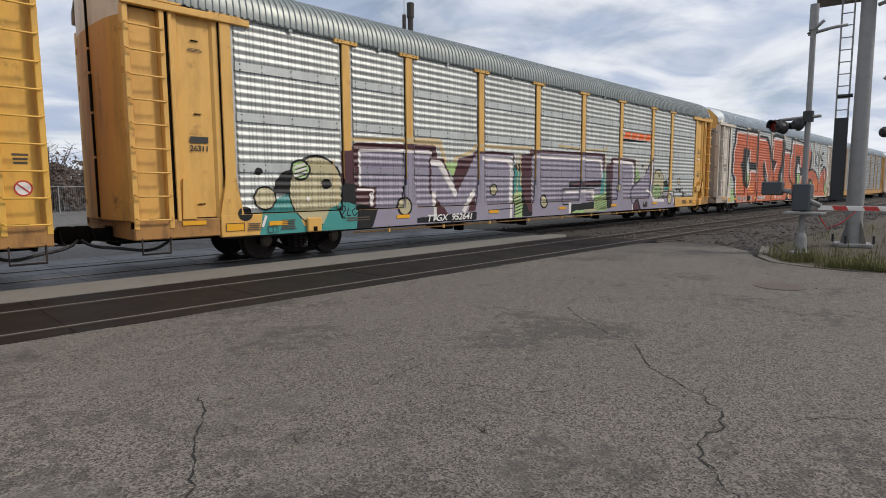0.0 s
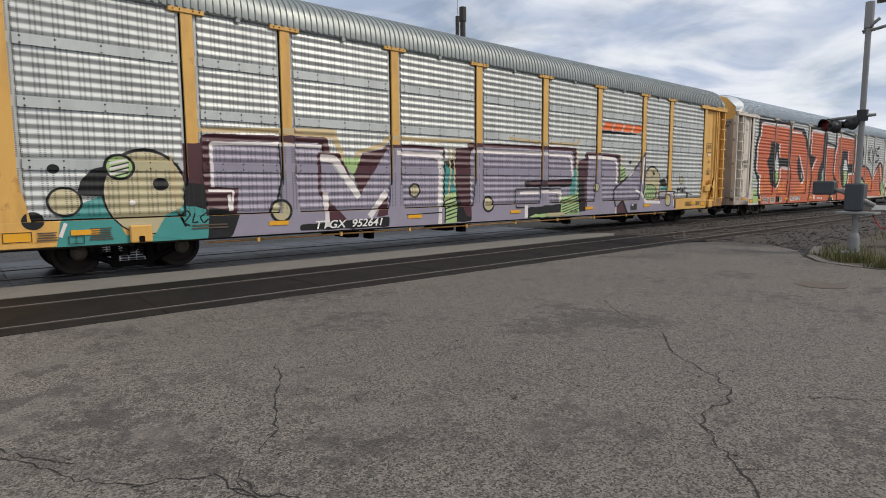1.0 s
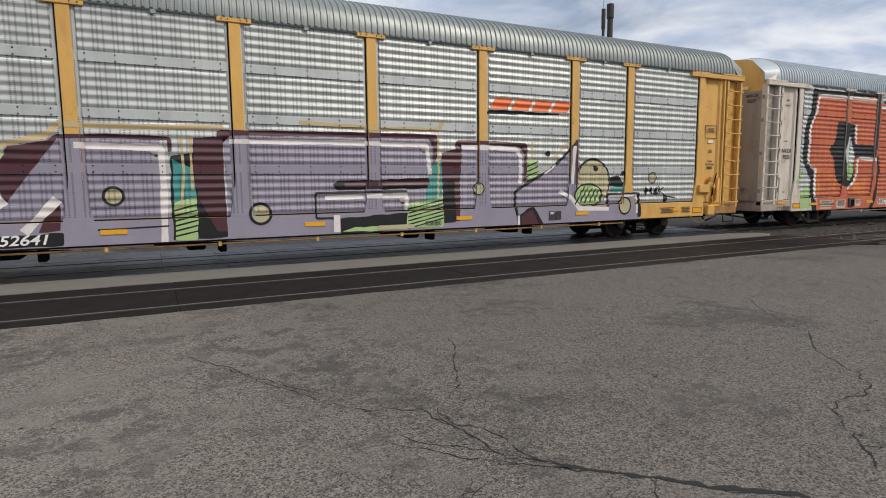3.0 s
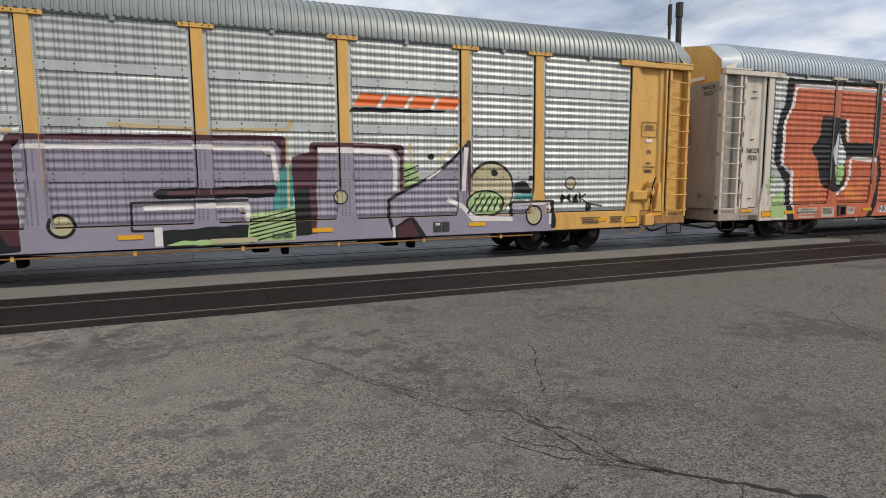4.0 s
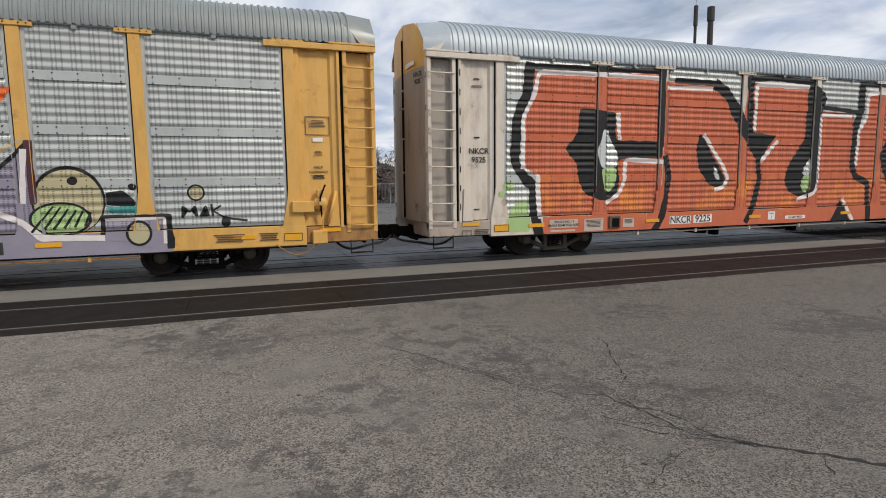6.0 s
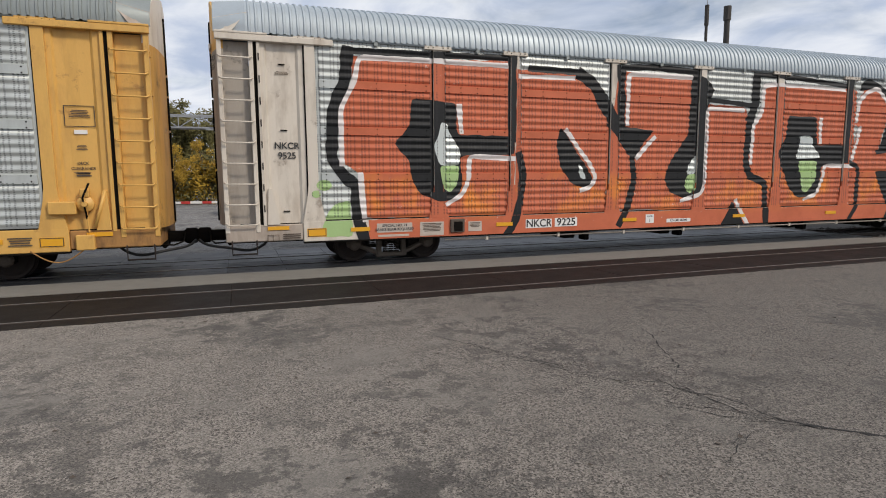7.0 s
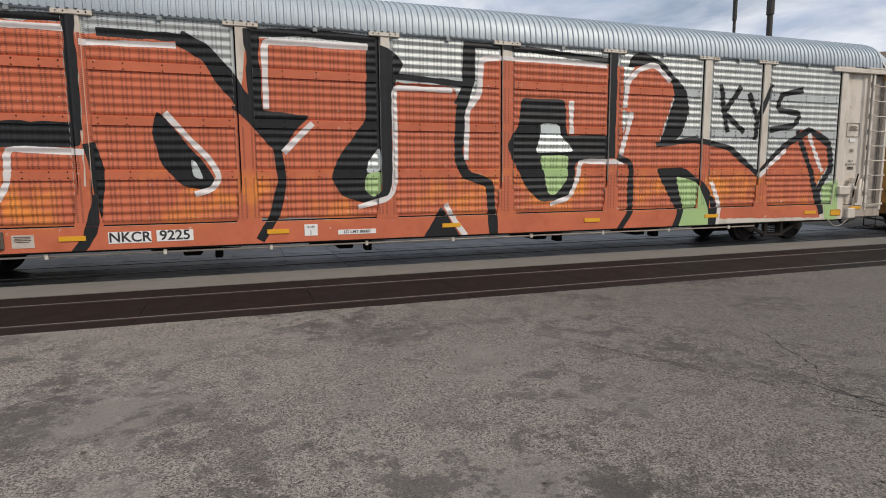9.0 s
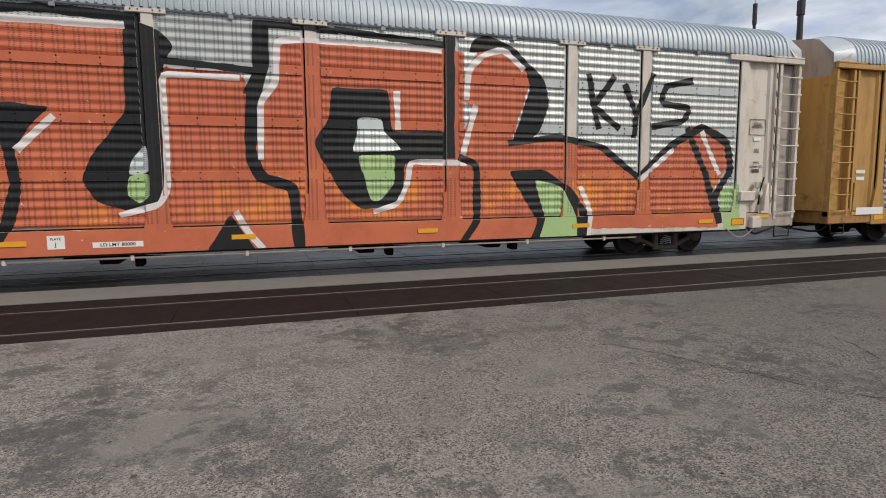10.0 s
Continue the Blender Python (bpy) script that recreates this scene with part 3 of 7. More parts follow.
def ballast():
    """Gravel shoulders right of the crossing, with loose stones on them."""
    bm = bmesh.new()
    nx, ny = 90, 34
    grid = []
    for i in range(nx + 1):
        x = 14.8 + 85 * (i / nx) ** 1.6
        row = []
        for j in range(ny + 1):
            y = 4.2 + j * 0.36
            near = min(abs(y - TRACK_A), abs(y - TRACK_B))
            z = -0.10 if near < 1.5 else -0.10 - 0.06 * min(1.0, (near - 1.5))
            z += noise.noise((x * 1.7, y * 1.7, 0)) * 0.025 + noise.noise((x * 0.4, y * 0.4, 3)) * 0.03
            if x < 16.4 and y < 7.3 or x < 16.2:
                z -= 0.03
            row.append(bm.verts.new((x, y, z)))
        grid.append(row)
    for i in range(nx):
        for j in range(ny):
            bm.faces.new((grid[i][j], grid[i + 1][j], grid[i + 1][j + 1], grid[i][j + 1]))
    smooth(bm, 80)
    bed = tagged(setting("ballast", bm, GRAVEL, "brown gravel ballast under the tracks", "ballast"), kind="stuff")
    rnd = random.Random(4)
    verts, faces = [], []
    for k in range(9000):
        x = 15.4 + 34 * rnd.random() ** 1.7
        y = rnd.uniform(4.6, 15.2)
        if x < 16.6 and 4 < y < 16 and not (6.8 < y < 7.3 and x > 16.2):
            continue
        if x < 16.2 and y < 6.9:
            continue
        r = rnd.uniform(0.018, 0.05) if k % 40 else rnd.uniform(0.06, 0.11)
        near = min(abs(y - TRACK_A), abs(y - TRACK_B))
        z = (-0.10 if near < 1.5 else -0.10 - 0.06 * min(1.0, near - 1.5)) + r * 0.3
        o = len(verts)
        for d in ((1, 0, 0), (0, 1, 0), (-1, 0, 0), (0, -1, 0), (0, 0, 0.8), (0, 0, -0.8)):
            verts.append((x + d[0] * r * rnd.uniform(0.6, 1.3), y + d[1] * r * rnd.uniform(0.6, 1.3), z + d[2] * r * rnd.uniform(0.6, 1.2)))
        for a, b in ((0, 1), (1, 2), (2, 3), (3, 0)):
            faces += [(o + a, o + b, o + 4), (o + b, o + a, o + 5)]
    me = bpy.data.meshes.new("stones")
    me.from_pydata(verts, [], faces)
    me.materials.append(STONE)
    tagged(new("loose_stones", me), "loose grey and brown ballast stones beside the rails", "stones", kind="stuff")
    return bed


ballast()
tie_mesh = mesh_of("tie", a_box(-0.115, 0.115, -1.3, 1.3, -0.18, 0, 0.015))
tie_mesh.materials.append(TIE)
for mid in (TRACK_A, TRACK_B):
    bed = setting("tie_row", a_box(16.6, 16.8, mid - 1.3, mid + 1.3, -0.3, -0.085, 0.01), TIE, "dark creosoted timber ties half sunk in gravel", "ties")
    for k in range(90):
        part("tie", tie_mesh, TIE, bed, "", pose(17.1 + 0.52 * k, mid + random.uniform(-0.05, 0.05), -0.075 + random.uniform(-0.012, 0.01), 0, 0, random.uniform(-1, 1)))


# ---- the train ----
LENGTH, HALF = 27.8, 1.5
POSTS = [1.85, 4.75, 6.73, 9.60, 12.47, 15.33, 18.20, 21.07, 23.05, 25.95]
AXLES = (2.80, 4.58)
EAVE, SILL_TOP, SILL_LOW = 4.90, 1.03, 0.58


def panel_profile():
    """(height, depth behind the posts) up a side panel: four fields of five ribs with flat bolted bands between."""
    prof = [(SILL_TOP, 0.046)]
    for low in (1.08, 2.10, 3.10, 4.10):
        for k in range(5):
            z = low + 0.16 * k
            prof += [(z, 0.046), (z + 0.035, 0.020), (z + 0.06, 0.013), (z + 0.085, 0.017), (z + 0.125, 0.046)]
        prof += [(low + 0.80, 0.050), (low + 0.812, 0.010), (low + 0.982, 0.010), (low + 0.992, 0.050)]
    return [p for p in prof if p[0] < EAVE - 0.01] + [(EAVE + 0.02, 0.046)]


PROFILE = panel_profile()


def side_panel(u0, u1, y_sign=-1):
    bm = bmesh.new()
    flange = 0.19
    rows = [[bm.verts.new((u, y_sign * (HALF - d), z)) for u in (u0 + flange, u1 - flange)] for z, d in PROFILE]
    for a, b in zip(rows, rows[1:]):
        bm.faces.new((a[0], a[1], b[1], b[0]))
    for a, b in ((u0, u0 + flange), (u1 - flange, u1)):
        bm.faces.new([bm.verts.new((u, y_sign * (HALF - 0.050), z)) for u, z in ((a, SILL_TOP), (b, SILL_TOP), (b, EAVE), (a, EAVE))])
    # the folded edges where the ribs end
    for k, u in ((0, u0 + flange), (1, u1 - flange)):
        back = [bm.verts.new((u + (0.006 if k else -0.006), y_sign * (HALF - 0.052), z)) for z, d in PROFILE]
        for i in range(len(rows) - 1):
            bm.faces.new((rows[i][k], rows[i + 1][k], back[i + 1], back[i]))
    bmesh.ops.recalc_face_normals(bm, faces=bm.faces)
    return bm


def bolts(u0, u1):
    bm = bmesh.new()
    for z in (1.99, 2.99, 3.99):
        for dz in (-0.055, 0.055):
            for f in (0.02, 0.22, 0.5, 0.78, 0.98):
                u = u0 + (u1 - u0) * f
                bmesh.ops.create_cone(bm, cap_ends=True, segments=6, radius1=0.017, radius2=0.013, depth=0.02,
                                      matrix=Matrix.Translation((u, -(HALF - 0.006), z + dz)) @ Matrix.Rotation(radians(90), 4, "X"))
    return bm


ROOF_CURVE = [(-1.53, 4.94), (-1.525, 5.12), (-1.46, 5.34), (-1.30, 5.53), (-1.02, 5.69), (-0.65, 5.80), (-0.3, 5.85), (0, 5.87)]
ROOF_CURVE = ROOF_CURVE + [(-y, z) for y, z in ROOF_CURVE[-2::-1]]


def rounder(points):
    """Points of a smooth curve through the given ones, three to a stretch."""
    out = []
    for k in range(len(points) - 1):
        p = [Vector(points[min(max(k + d, 0), len(points) - 1)]) for d in (-1, 0, 1, 2)]
        for s in (0, 1 / 3, 2 / 3):
            q = 0.5 * (2 * p[1] + (p[2] - p[0]) * s + (2 * p[0] - 5 * p[1] + 4 * p[2] - p[3]) * s ** 2 + (3 * p[1] - p[0] - 3 * p[2] + p[3]) * s ** 3)
            out.append((q.x, q.y))
    return out + [points[-1]]


ROOF_CURVE = rounder(ROOF_CURVE)
HOOD_Y, HOOD_Z = 0.925, 0.965


def facet(y, z):
    """The hood's folded outline: upright cheeks, a chamfer and a low peak."""
    return min(z, 5.16 + (1.42 - abs(y)) * 1.02, 5.82 - 0.17 * abs(y))


def hood_height(y):
    """Height of the hood's rim over the end doors."""
    y = abs(y) / HOOD_Y
    for (y0, z0), (y1, z1) in zip(ROOF_CURVE, ROOF_CURVE[1:]):
        if y0 <= -y <= y1 and y1 > y0:
            return facet(y * HOOD_Y, 4.94 + (z0 + (z1 - z0) * (-y - y0) / (y1 - y0) - 4.94) * HOOD_Z)
    return 4.94


def roof():
    """Arched roof sheets with cross ribs."""
    bm = bmesh.new()
    ribs, last, u = [], None, 0.55
    while u < LENGTH - 0.6:
        ribs += [(u, 0.0), (u + 0.075, 0.0), (u + 0.09, 0.03), (u + 0.125, 0.03), (u + 0.14, 0.0)]
        u += 0.14
    for u, h in ribs:
        row = []
        for k, (y, z) in enumerate(ROOF_CURVE):
            tilt = math.atan2(y, 1.1)
            row.append(bm.verts.new((u, y + h * math.sin(tilt), z + h * math.cos(tilt))))
        if last:
            for a in range(len(row) - 1):
                bm.faces.new((last[a], row[a], row[a + 1], last[a + 1]))
        last = row
    bmesh.ops.remove_doubles(bm, verts=bm.verts, dist=0.0005)
    bmesh.ops.recalc_face_normals(bm, faces=bm.faces)
    return bm


def roof_end(u0, u1):
    """The plain hood that closes the roof at a car's end."""
    bm = bmesh.new()
    a = [bm.verts.new((u0, y * HOOD_Y, facet(y * HOOD_Y, 4.94 + (z - 4.94) * HOOD_Z))) for y, z in ROOF_CURVE]
    b = [bm.verts.new((u1, y * 1.004, z + 0.004)) for y, z in ROOF_CURVE]
    for k in range(len(a) - 1):
        bm.faces.new((a[k], b[k], b[k + 1], a[k + 1]))
    bmesh.ops.recalc_face_normals(bm, faces=bm.faces)
    bmesh.ops.solidify(bm, geom=bm.faces[:], thickness=0.03)
    return bm


def end_leaf(fx, s, low, high):
    """One leaf of the closed end doors: a plate that bulges outward to the middle slit; above the eave it follows the roof."""
    bm = bmesh.new()
    shape = [(1.40, 0.06), (1.38, 0.03), (1.32, 0.0), (1.22, -0.03), (1.05, -0.07), (0.85, -0.10), (0.62, -0.12), (0.40, -0.13), (0.035, -0.14)]
    rows = []
    for y, u in shape:
        top = high
        if high > 5:
            top = hood_height(y) - 0.004
        rows.append([bm.verts.new((fx(u + d), s * y, z)) for d, z in ((0, low), (0, top), (0.07, top), (0.07, low))])
    for a, b in zip(rows, rows[1:]):
        for i in range(4):
            bm.faces.new((a[i], a[(i + 1) % 4], b[(i + 1) % 4], b[i]))
    bm.faces.new(rows[0])
    bm.faces.new(rows[-1][::-1])
    bmesh.ops.recalc_face_normals(bm, faces=bm.faces)
    return bm


def flared_foot(u):
    bm = bmesh.new()
    pts = [(u - 0.115, 1.78), (u + 0.115, 1.78), (u + 0.13, 1.6), (u + 0.25, 1.0), (u - 0.25, 1.0), (u - 0.13, 1.6)]
    front = [bm.verts.new((x, -HALF - 0.0075, z)) for x, z in pts]
    back = [bm.verts.new((x, -HALF + 0.05, z)) for x, z in pts]
    n = len(pts)
    for k in range(n):
        bm.faces.new((front[k], front[(k + 1) % n], back[(k + 1) % n], back[k]))
    bm.faces.new(front)
    bm.faces.new(back[::-1])
    bmesh.ops.recalc_face_normals(bm, faces=bm.faces)
    return bm


def wheelset():
    bm = bmesh.new()
    for s in (-1, 1):
        rings = [(0.07, 0.16), (0.10, 0.15), (0.12, 0.10), (0.30, 0.075), (0.35, 0.12), (0.41, 0.125), (0.42, 0.10), (0.42, 0.0), (0.445, -0.01), (0.445, -0.04), (0.1, -0.04)]
        m = Matrix.Translation((0, s * 0.715, 0)) @ Matrix.Rotation(radians(-90 * s), 4, "X")
        lathe(bm, rings, 28, m)
        for k in range(3):
            a = 2 * math.pi * k / 3
            bmesh.ops.create_cube(bm, size=0.035, matrix=m @ Matrix.Translation((0.055 * math.cos(a), 0.055 * math.sin(a), 0.165)))
    rod(bm, (0, -0.75, 0), (0, 0.75, 0), 0.08, None, 10)
    smooth(bm, 30)
    return bm


def side_frame(s):
    """The cast side frame of a truck, seen from its side, with spring opening."""
    bm = bmesh.new()
    y0, y1 = sorted((s * 0.93, s * 1.06))
    for m in (-1, 1):
        box(bm, *sorted((m * 0.72, m * 1.06)), y0, y1, 0.34, 0.60, 0.03)
        rod(bm, (m * 0.85, (y0 + y1) / 2, 0.58), (m * 0.30, (y0 + y1) / 2, 0.66), 0.07, None, 6)
        rod(bm, (m * 0.80, (y0 + y1) / 2, 0.40), (m * 0.30, (y0 + y1) / 2, 0.18), 0.06, None, 6)
        box(bm, *sorted((m * 0.24, m * 0.36)), y0, y1, 0.16, 0.68, 0.02)
    box(bm, -0.36, 0.36, y0, y1, 0.60, 0.70, 0.02)
    box(bm, -0.38, 0.38, y0, y1, 0.10, 0.20, 0.02)
    return bm


def springs(s):
    bm = bmesh.new()
    for k in (-0.14, 0, 0.14):
        for i in range(6):
            bmesh.ops.create_cone(bm, cap_ends=True, segments=10, radius1=0.062, radius2=0.062, depth=0.026, matrix=Matrix.Translation((k, s * 1.0, 0.23 + 0.05 * i)))
    return bm


def bearing(s, m):
    bm = bmesh.new()
    lathe(bm, [(0.14, 0.0), (0.14, 0.05), (0.10, 0.10), (0.05, 0.12)], 14, Matrix.Translation((m * (AXLES[1] - AXLES[0]) / 2, s * 1.04, 0.42)) @ Matrix.Rotation(radians(-90 * s), 4, "X"))
    return bm


def ladder_part(car, u0, u1, y, material, rung_material):
    """A corner ladder: two stiles, a shaded back plate and nine bent rungs."""
    s = -1 if y < 0 else 1
    # on cream cars the recess shade lies in the plate's darker paint
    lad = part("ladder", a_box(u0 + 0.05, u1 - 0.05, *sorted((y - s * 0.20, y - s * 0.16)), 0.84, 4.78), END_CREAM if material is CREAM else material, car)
    for u in (u0, u1):
        part("stile", a_box(u - 0.045, u + 0.045, *sorted((y, y - s * 0.20)), 0.82, 4.80, 0.008), material, lad)
    if s < 0:
        bm = tube(bmesh.new(), [(u0 - 0.02, y - 0.02, 0.03), (u0 + 0.02, y - 0.075, -0.01), (u1 - 0.02, y - 0.075, -0.01), (u1 + 0.02, y - 0.02, 0.03)], 0.017, 6)
        me = mesh_of("rung", bm)
        for k in range(9):
            part("rung", me, rung_material, lad, "", pose(0, 0, 1.0 + 0.43 * k))
    return lad


def rounded(me):
    """Shade a pressed sheet smoothly, but for its sharp folds."""
    me.polygons.foreach_set("use_smooth", [True] * len(me.polygons))
    me.set_sharp_from_angle(angle=radians(42))


def cached(name, make):
    if name not in MESHES:
        MESHES[name] = mesh_of(name, make())
        if name == "rear" or name.startswith(("panel", "roof", "hood")):
            rounded(MESHES[name])
    return MESHES[name]


def rack_car(u_left, body, hood, roof_material, panel, rail_material, label, post_paint=None, sill_paint=None, top_hood=None):
    """A closed automobile rack car, its left end at u_left along the train. post_paint: material of post k and its foot."""
    car = thing("rack_car", u_left, TRACK_B, 0.006, label, "rail car", group="cars of the train")
    post_paint = post_paint or {}
    part("roof", cached("roof", roof), roof_material, car)
    part("roof_hood", cached("hood_l", lambda: roof_end(-0.05, 0.58)), roof_material, car)
    part("roof_hood", cached("hood_r", lambda: roof_end(LENGTH + 0.05, LENGTH - 0.58)), roof_material, car)
    for k, (a, b) in enumerate(zip(POSTS, POSTS[1:])):
        part("side_panel", cached("panel%d" % k, lambda: side_panel(a, b)), panel, car)
        tagged(part("bolt_rows", cached("bolts%d" % k, lambda: bolts(a + 0.24, b - 0.24)), UNDER, car), kind="stuff")
    part("rear_panel", cached("rear", lambda: side_panel(POSTS[0], POSTS[-1], 1)), panel, car)
    for k, u in enumerate(POSTS):
        m = body if k in (0, 9) else rail_material
        lo, hi = 1.0, EAVE - 0.02
        part("post", cached("post%d" % k, lambda: a_box(u - 0.11, u + 0.11, -HALF - 0.005, -HALF + 0.07, lo, hi, 0.006)), m, car)
        # black strip standing in for the thin shadow line beside the post
        part("panel_gap", cached("gap%d" % k, lambda: a_box(u - 0.135, u - 0.108, -HALF + 0.036, -HALF + 0.06, 1.05, hi)), UNDER, car)
        part("post_cap", cached("cap%d" % k, lambda: a_box(u - 0.33, u + 0.33, -HALF - 0.03, -HALF + 0.04, EAVE - 0.045, EAVE + 0.055, 0.01)), m, car)
        part("post_foot", cached("foot%d" % k, lambda: flared_foot(u)), post_paint.get(k, m), car)
    part("eave_rail", cached("eave", lambda: a_box(1.2, LENGTH - 1.2, -HALF - 0.012, -HALF + 0.06, EAVE + 0.015, EAVE + 0.075, 0.01)), roof_material, car)
    part("sill", cached("sill", lambda: a_box(1.6, LENGTH - 1.6, -HALF - 0.01, -HALF + 0.12, SILL_LOW, SILL_TOP - 0.005, 0.012)), sill_paint or body, car)
    # a like strip darkens the joint above the sill
    part("panel_gap", cached("gap_low", lambda: a_box(1.96, LENGTH - 1.96, -HALF + 0.008, -HALF + 0.05, 1.030, 1.052)), UNDER, car)
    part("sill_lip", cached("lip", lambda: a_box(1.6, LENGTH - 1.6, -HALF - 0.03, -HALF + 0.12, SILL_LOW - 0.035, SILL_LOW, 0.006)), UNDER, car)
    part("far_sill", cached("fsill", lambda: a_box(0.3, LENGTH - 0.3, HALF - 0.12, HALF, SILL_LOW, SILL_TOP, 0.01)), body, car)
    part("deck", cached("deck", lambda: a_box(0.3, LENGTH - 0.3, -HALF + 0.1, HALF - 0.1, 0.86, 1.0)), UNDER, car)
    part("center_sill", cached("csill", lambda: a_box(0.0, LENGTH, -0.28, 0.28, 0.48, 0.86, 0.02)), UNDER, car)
    part("brake_pipe", cached("pipe", lambda: tube(bmesh.new(), [(4.9, -HALF + 0.03, 0.49), (LENGTH - 4.9, -HALF + 0.03, 0.49)], 0.022, 6)), CREAM_DIRTY if body is CREAM else YELLOW_DIRTY, car)
    for k in range(9):
        u = 6.0 + 2.0 * k
        part("pipe_bracket", cached("hanger%d" % k, lambda: a_box(u - 0.03, u + 0.03, -HALF, -HALF + 0.05, 0.44, 0.58, 0.005)), body, car)
    for k, u in enumerate((8.3, 11.4, 16.2, 19.1)):
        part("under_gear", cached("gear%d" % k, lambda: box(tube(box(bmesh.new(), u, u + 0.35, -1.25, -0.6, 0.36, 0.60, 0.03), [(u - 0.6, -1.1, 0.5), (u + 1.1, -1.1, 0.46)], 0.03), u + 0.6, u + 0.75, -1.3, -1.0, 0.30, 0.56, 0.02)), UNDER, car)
    for e in (0, 1):
        def fx(u):
            return u if e == 0 else LENGTH - u
        key = "e%d" % e
        span = lambda a, b: sorted((fx(a), fx(b)))
        u_lo, u_hi = span(0.045, 0.66)
        ladder_part(car, u_lo, u_hi, -HALF, body, body)
        ladder_part(car, u_lo, u_hi, HALF, body, body)
        for s in (-1, 1):
            skin = part("end_panel", cached(key + "skin%d" % s, lambda: end_skin(span(0.84, 1.74), s)), body, car)
        part("end_post", cached(key + "fold", lambda: a_box(*span(0.775, 0.84), -HALF - 0.0, -HALF + 0.10, 0.95, 4.82, 0.006)), body, car)
        # black backing puts the shade into the gap beside the ladder
        part("slot_strip", cached(key + "slot", lambda: a_box(*span(0.70, 0.78), -HALF + 0.045, -HALF + 0.15, 0.95, 4.80)), UNDER, car)
        part("header", cached(key + "head", lambda: a_box(*span(-0.03, 2.35), -HALF - 0.05, -HALF + 0.06, 4.78, 4.91, 0.012)), body, car)
        part("header", cached(key + "head2", lambda: a_box(*span(-0.03, 1.0), -HALF - 0.055, -HALF + 0.06, 4.91, 4.955, 0.008)), body, car)
        for s in (-1, 1):
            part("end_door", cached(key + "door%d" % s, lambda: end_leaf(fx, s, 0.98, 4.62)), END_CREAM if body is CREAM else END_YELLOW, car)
            part("end_gable", cached(key + "gable%d" % s, lambda: end_leaf(fx, s, 4.62, 5.9)), top_hood or hood, car)
        part("door_seam", cached(key + "seam", lambda: a_box(*span(-0.10, 0.1), -0.06, 0.06, 1.0, 5.6)), UNDER, car)
        for z0, z1, w in ((1.02, 1.5, 0.022), (1.5, 2.15, 0.03), (2.2, 3.0, 0.022), (3.05, 3.75, 0.05), (3.8, 4.2, 0.03), (4.25, 5.45, 0.02)):
            part("lock_bar", cached(key + "lock%d" % int(z0 * 100), lambda: a_box(*span(-0.175, -0.13), -w, w, z0, z1, 0.006)), UNDER, car)
        for s in (-1, 1):
            for z in (1.25, 2.5, 3.6, 4.35):
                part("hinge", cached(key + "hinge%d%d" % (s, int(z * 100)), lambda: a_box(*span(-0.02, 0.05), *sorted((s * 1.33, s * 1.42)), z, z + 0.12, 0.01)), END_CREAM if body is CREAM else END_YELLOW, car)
            part("fold_plate", cached(key + "fold%d" % s, lambda: fold_plate(fx, s)), body if body is CREAM else CREAM_DIRTY, car)
        for k in range(8 if body is CREAM else 0):
            part("slot", cached(key + "dash%d" % k, lambda: a_box(*span(0.795, 0.82), -HALF - 0.004, -HALF + 0.02, 1.25 + 0.45 * k, 1.40 + 0.45 * k)), UNDER, car)
        part("stiffener", cached(key + "stiff", lambda: stiffener(fx)), body, car)
        part("end_sill", cached(key + "esill", lambda: a_box(*span(0.0, 1.6), -HALF + 0.014, HALF, 0.62, 0.98, 0.02)), CREAM_DIRTY if body is CREAM else YELLOW_DIRTY, car)
        part("step", cached(key + "step", lambda: tube(bmesh.new(), [(fx(0.12), -HALF + 0.03, 0.66), (fx(0.12), -HALF + 0.03, 0.36), (fx(0.62), -HALF + 0.03, 0.36), (fx(0.62), -HALF + 0.03, 0.66)], 0.022, 6)), WHEEL, car)
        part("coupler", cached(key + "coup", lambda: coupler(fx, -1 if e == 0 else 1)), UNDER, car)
        part("air_hose", cached(key + "hose", lambda: air_hose(fx)), HOSE, car)
        plate = part("warning_label", cached(key + "warn", lambda: a_box(*span(1.68, 2.10), -HALF - 0.016, -HALF, 0.68, 0.87)), REFLECT, car, "yellow warning sticker with a black border")
        part("label_border", cached(key + "warnb", lambda: label_border(*span(1.69, 2.09), 0.69, 0.86, -HALF - 0.018)), LETTER_BLACK, plate)
        part("reflector", cached(key + "refl", lambda: a_box(*span(0.85, 1.30), -HALF - 0.006, -HALF + 0.01, 0.86, 0.94)), REFLECT, car)
        c = fx(sum(AXLES) / 2)
        truck = part("truck", cached("truck_bolster", lambda: a_box(-0.2, 0.2, -1.02, 1.02, 0.50, 0.68, 0.02)), UNDER, car, "", pose(c, 0, 0))
        for s in (-1, 1):
            part("side_frame", cached("side_frame%d" % s, lambda: side_frame(s)), DUSTY_STEEL if body is CREAM else UNDER, truck)
        for s in (-1, 1):
            tagged(part("spring_nest", cached("springs%d" % s, lambda: springs(s)), WHEEL, truck), kind="stuff")
            for m in (-1, 1):
                part("bearing_cap", cached("bearing%d%d" % (s, m), lambda: bearing(s, m)), DUSTY_STEEL, truck)
        for s in (-1, 1):
            part("wheelset", cached("wheelset", wheelset), WHEEL, truck, "", pose(s * (AXLES[1] - AXLES[0]) / 2, 0, 0.42))
    for k, u in enumerate((2.86, 6.45, 10.15, 13.95, 17.65, 21.35, 24.9)):
        part("reflector", cached("mark%d" % k, lambda: a_box(u - 0.22, u + 0.22, -HALF - 0.032, -HALF - 0.005, 0.77, 0.86)), REFLECT, car)
    return car


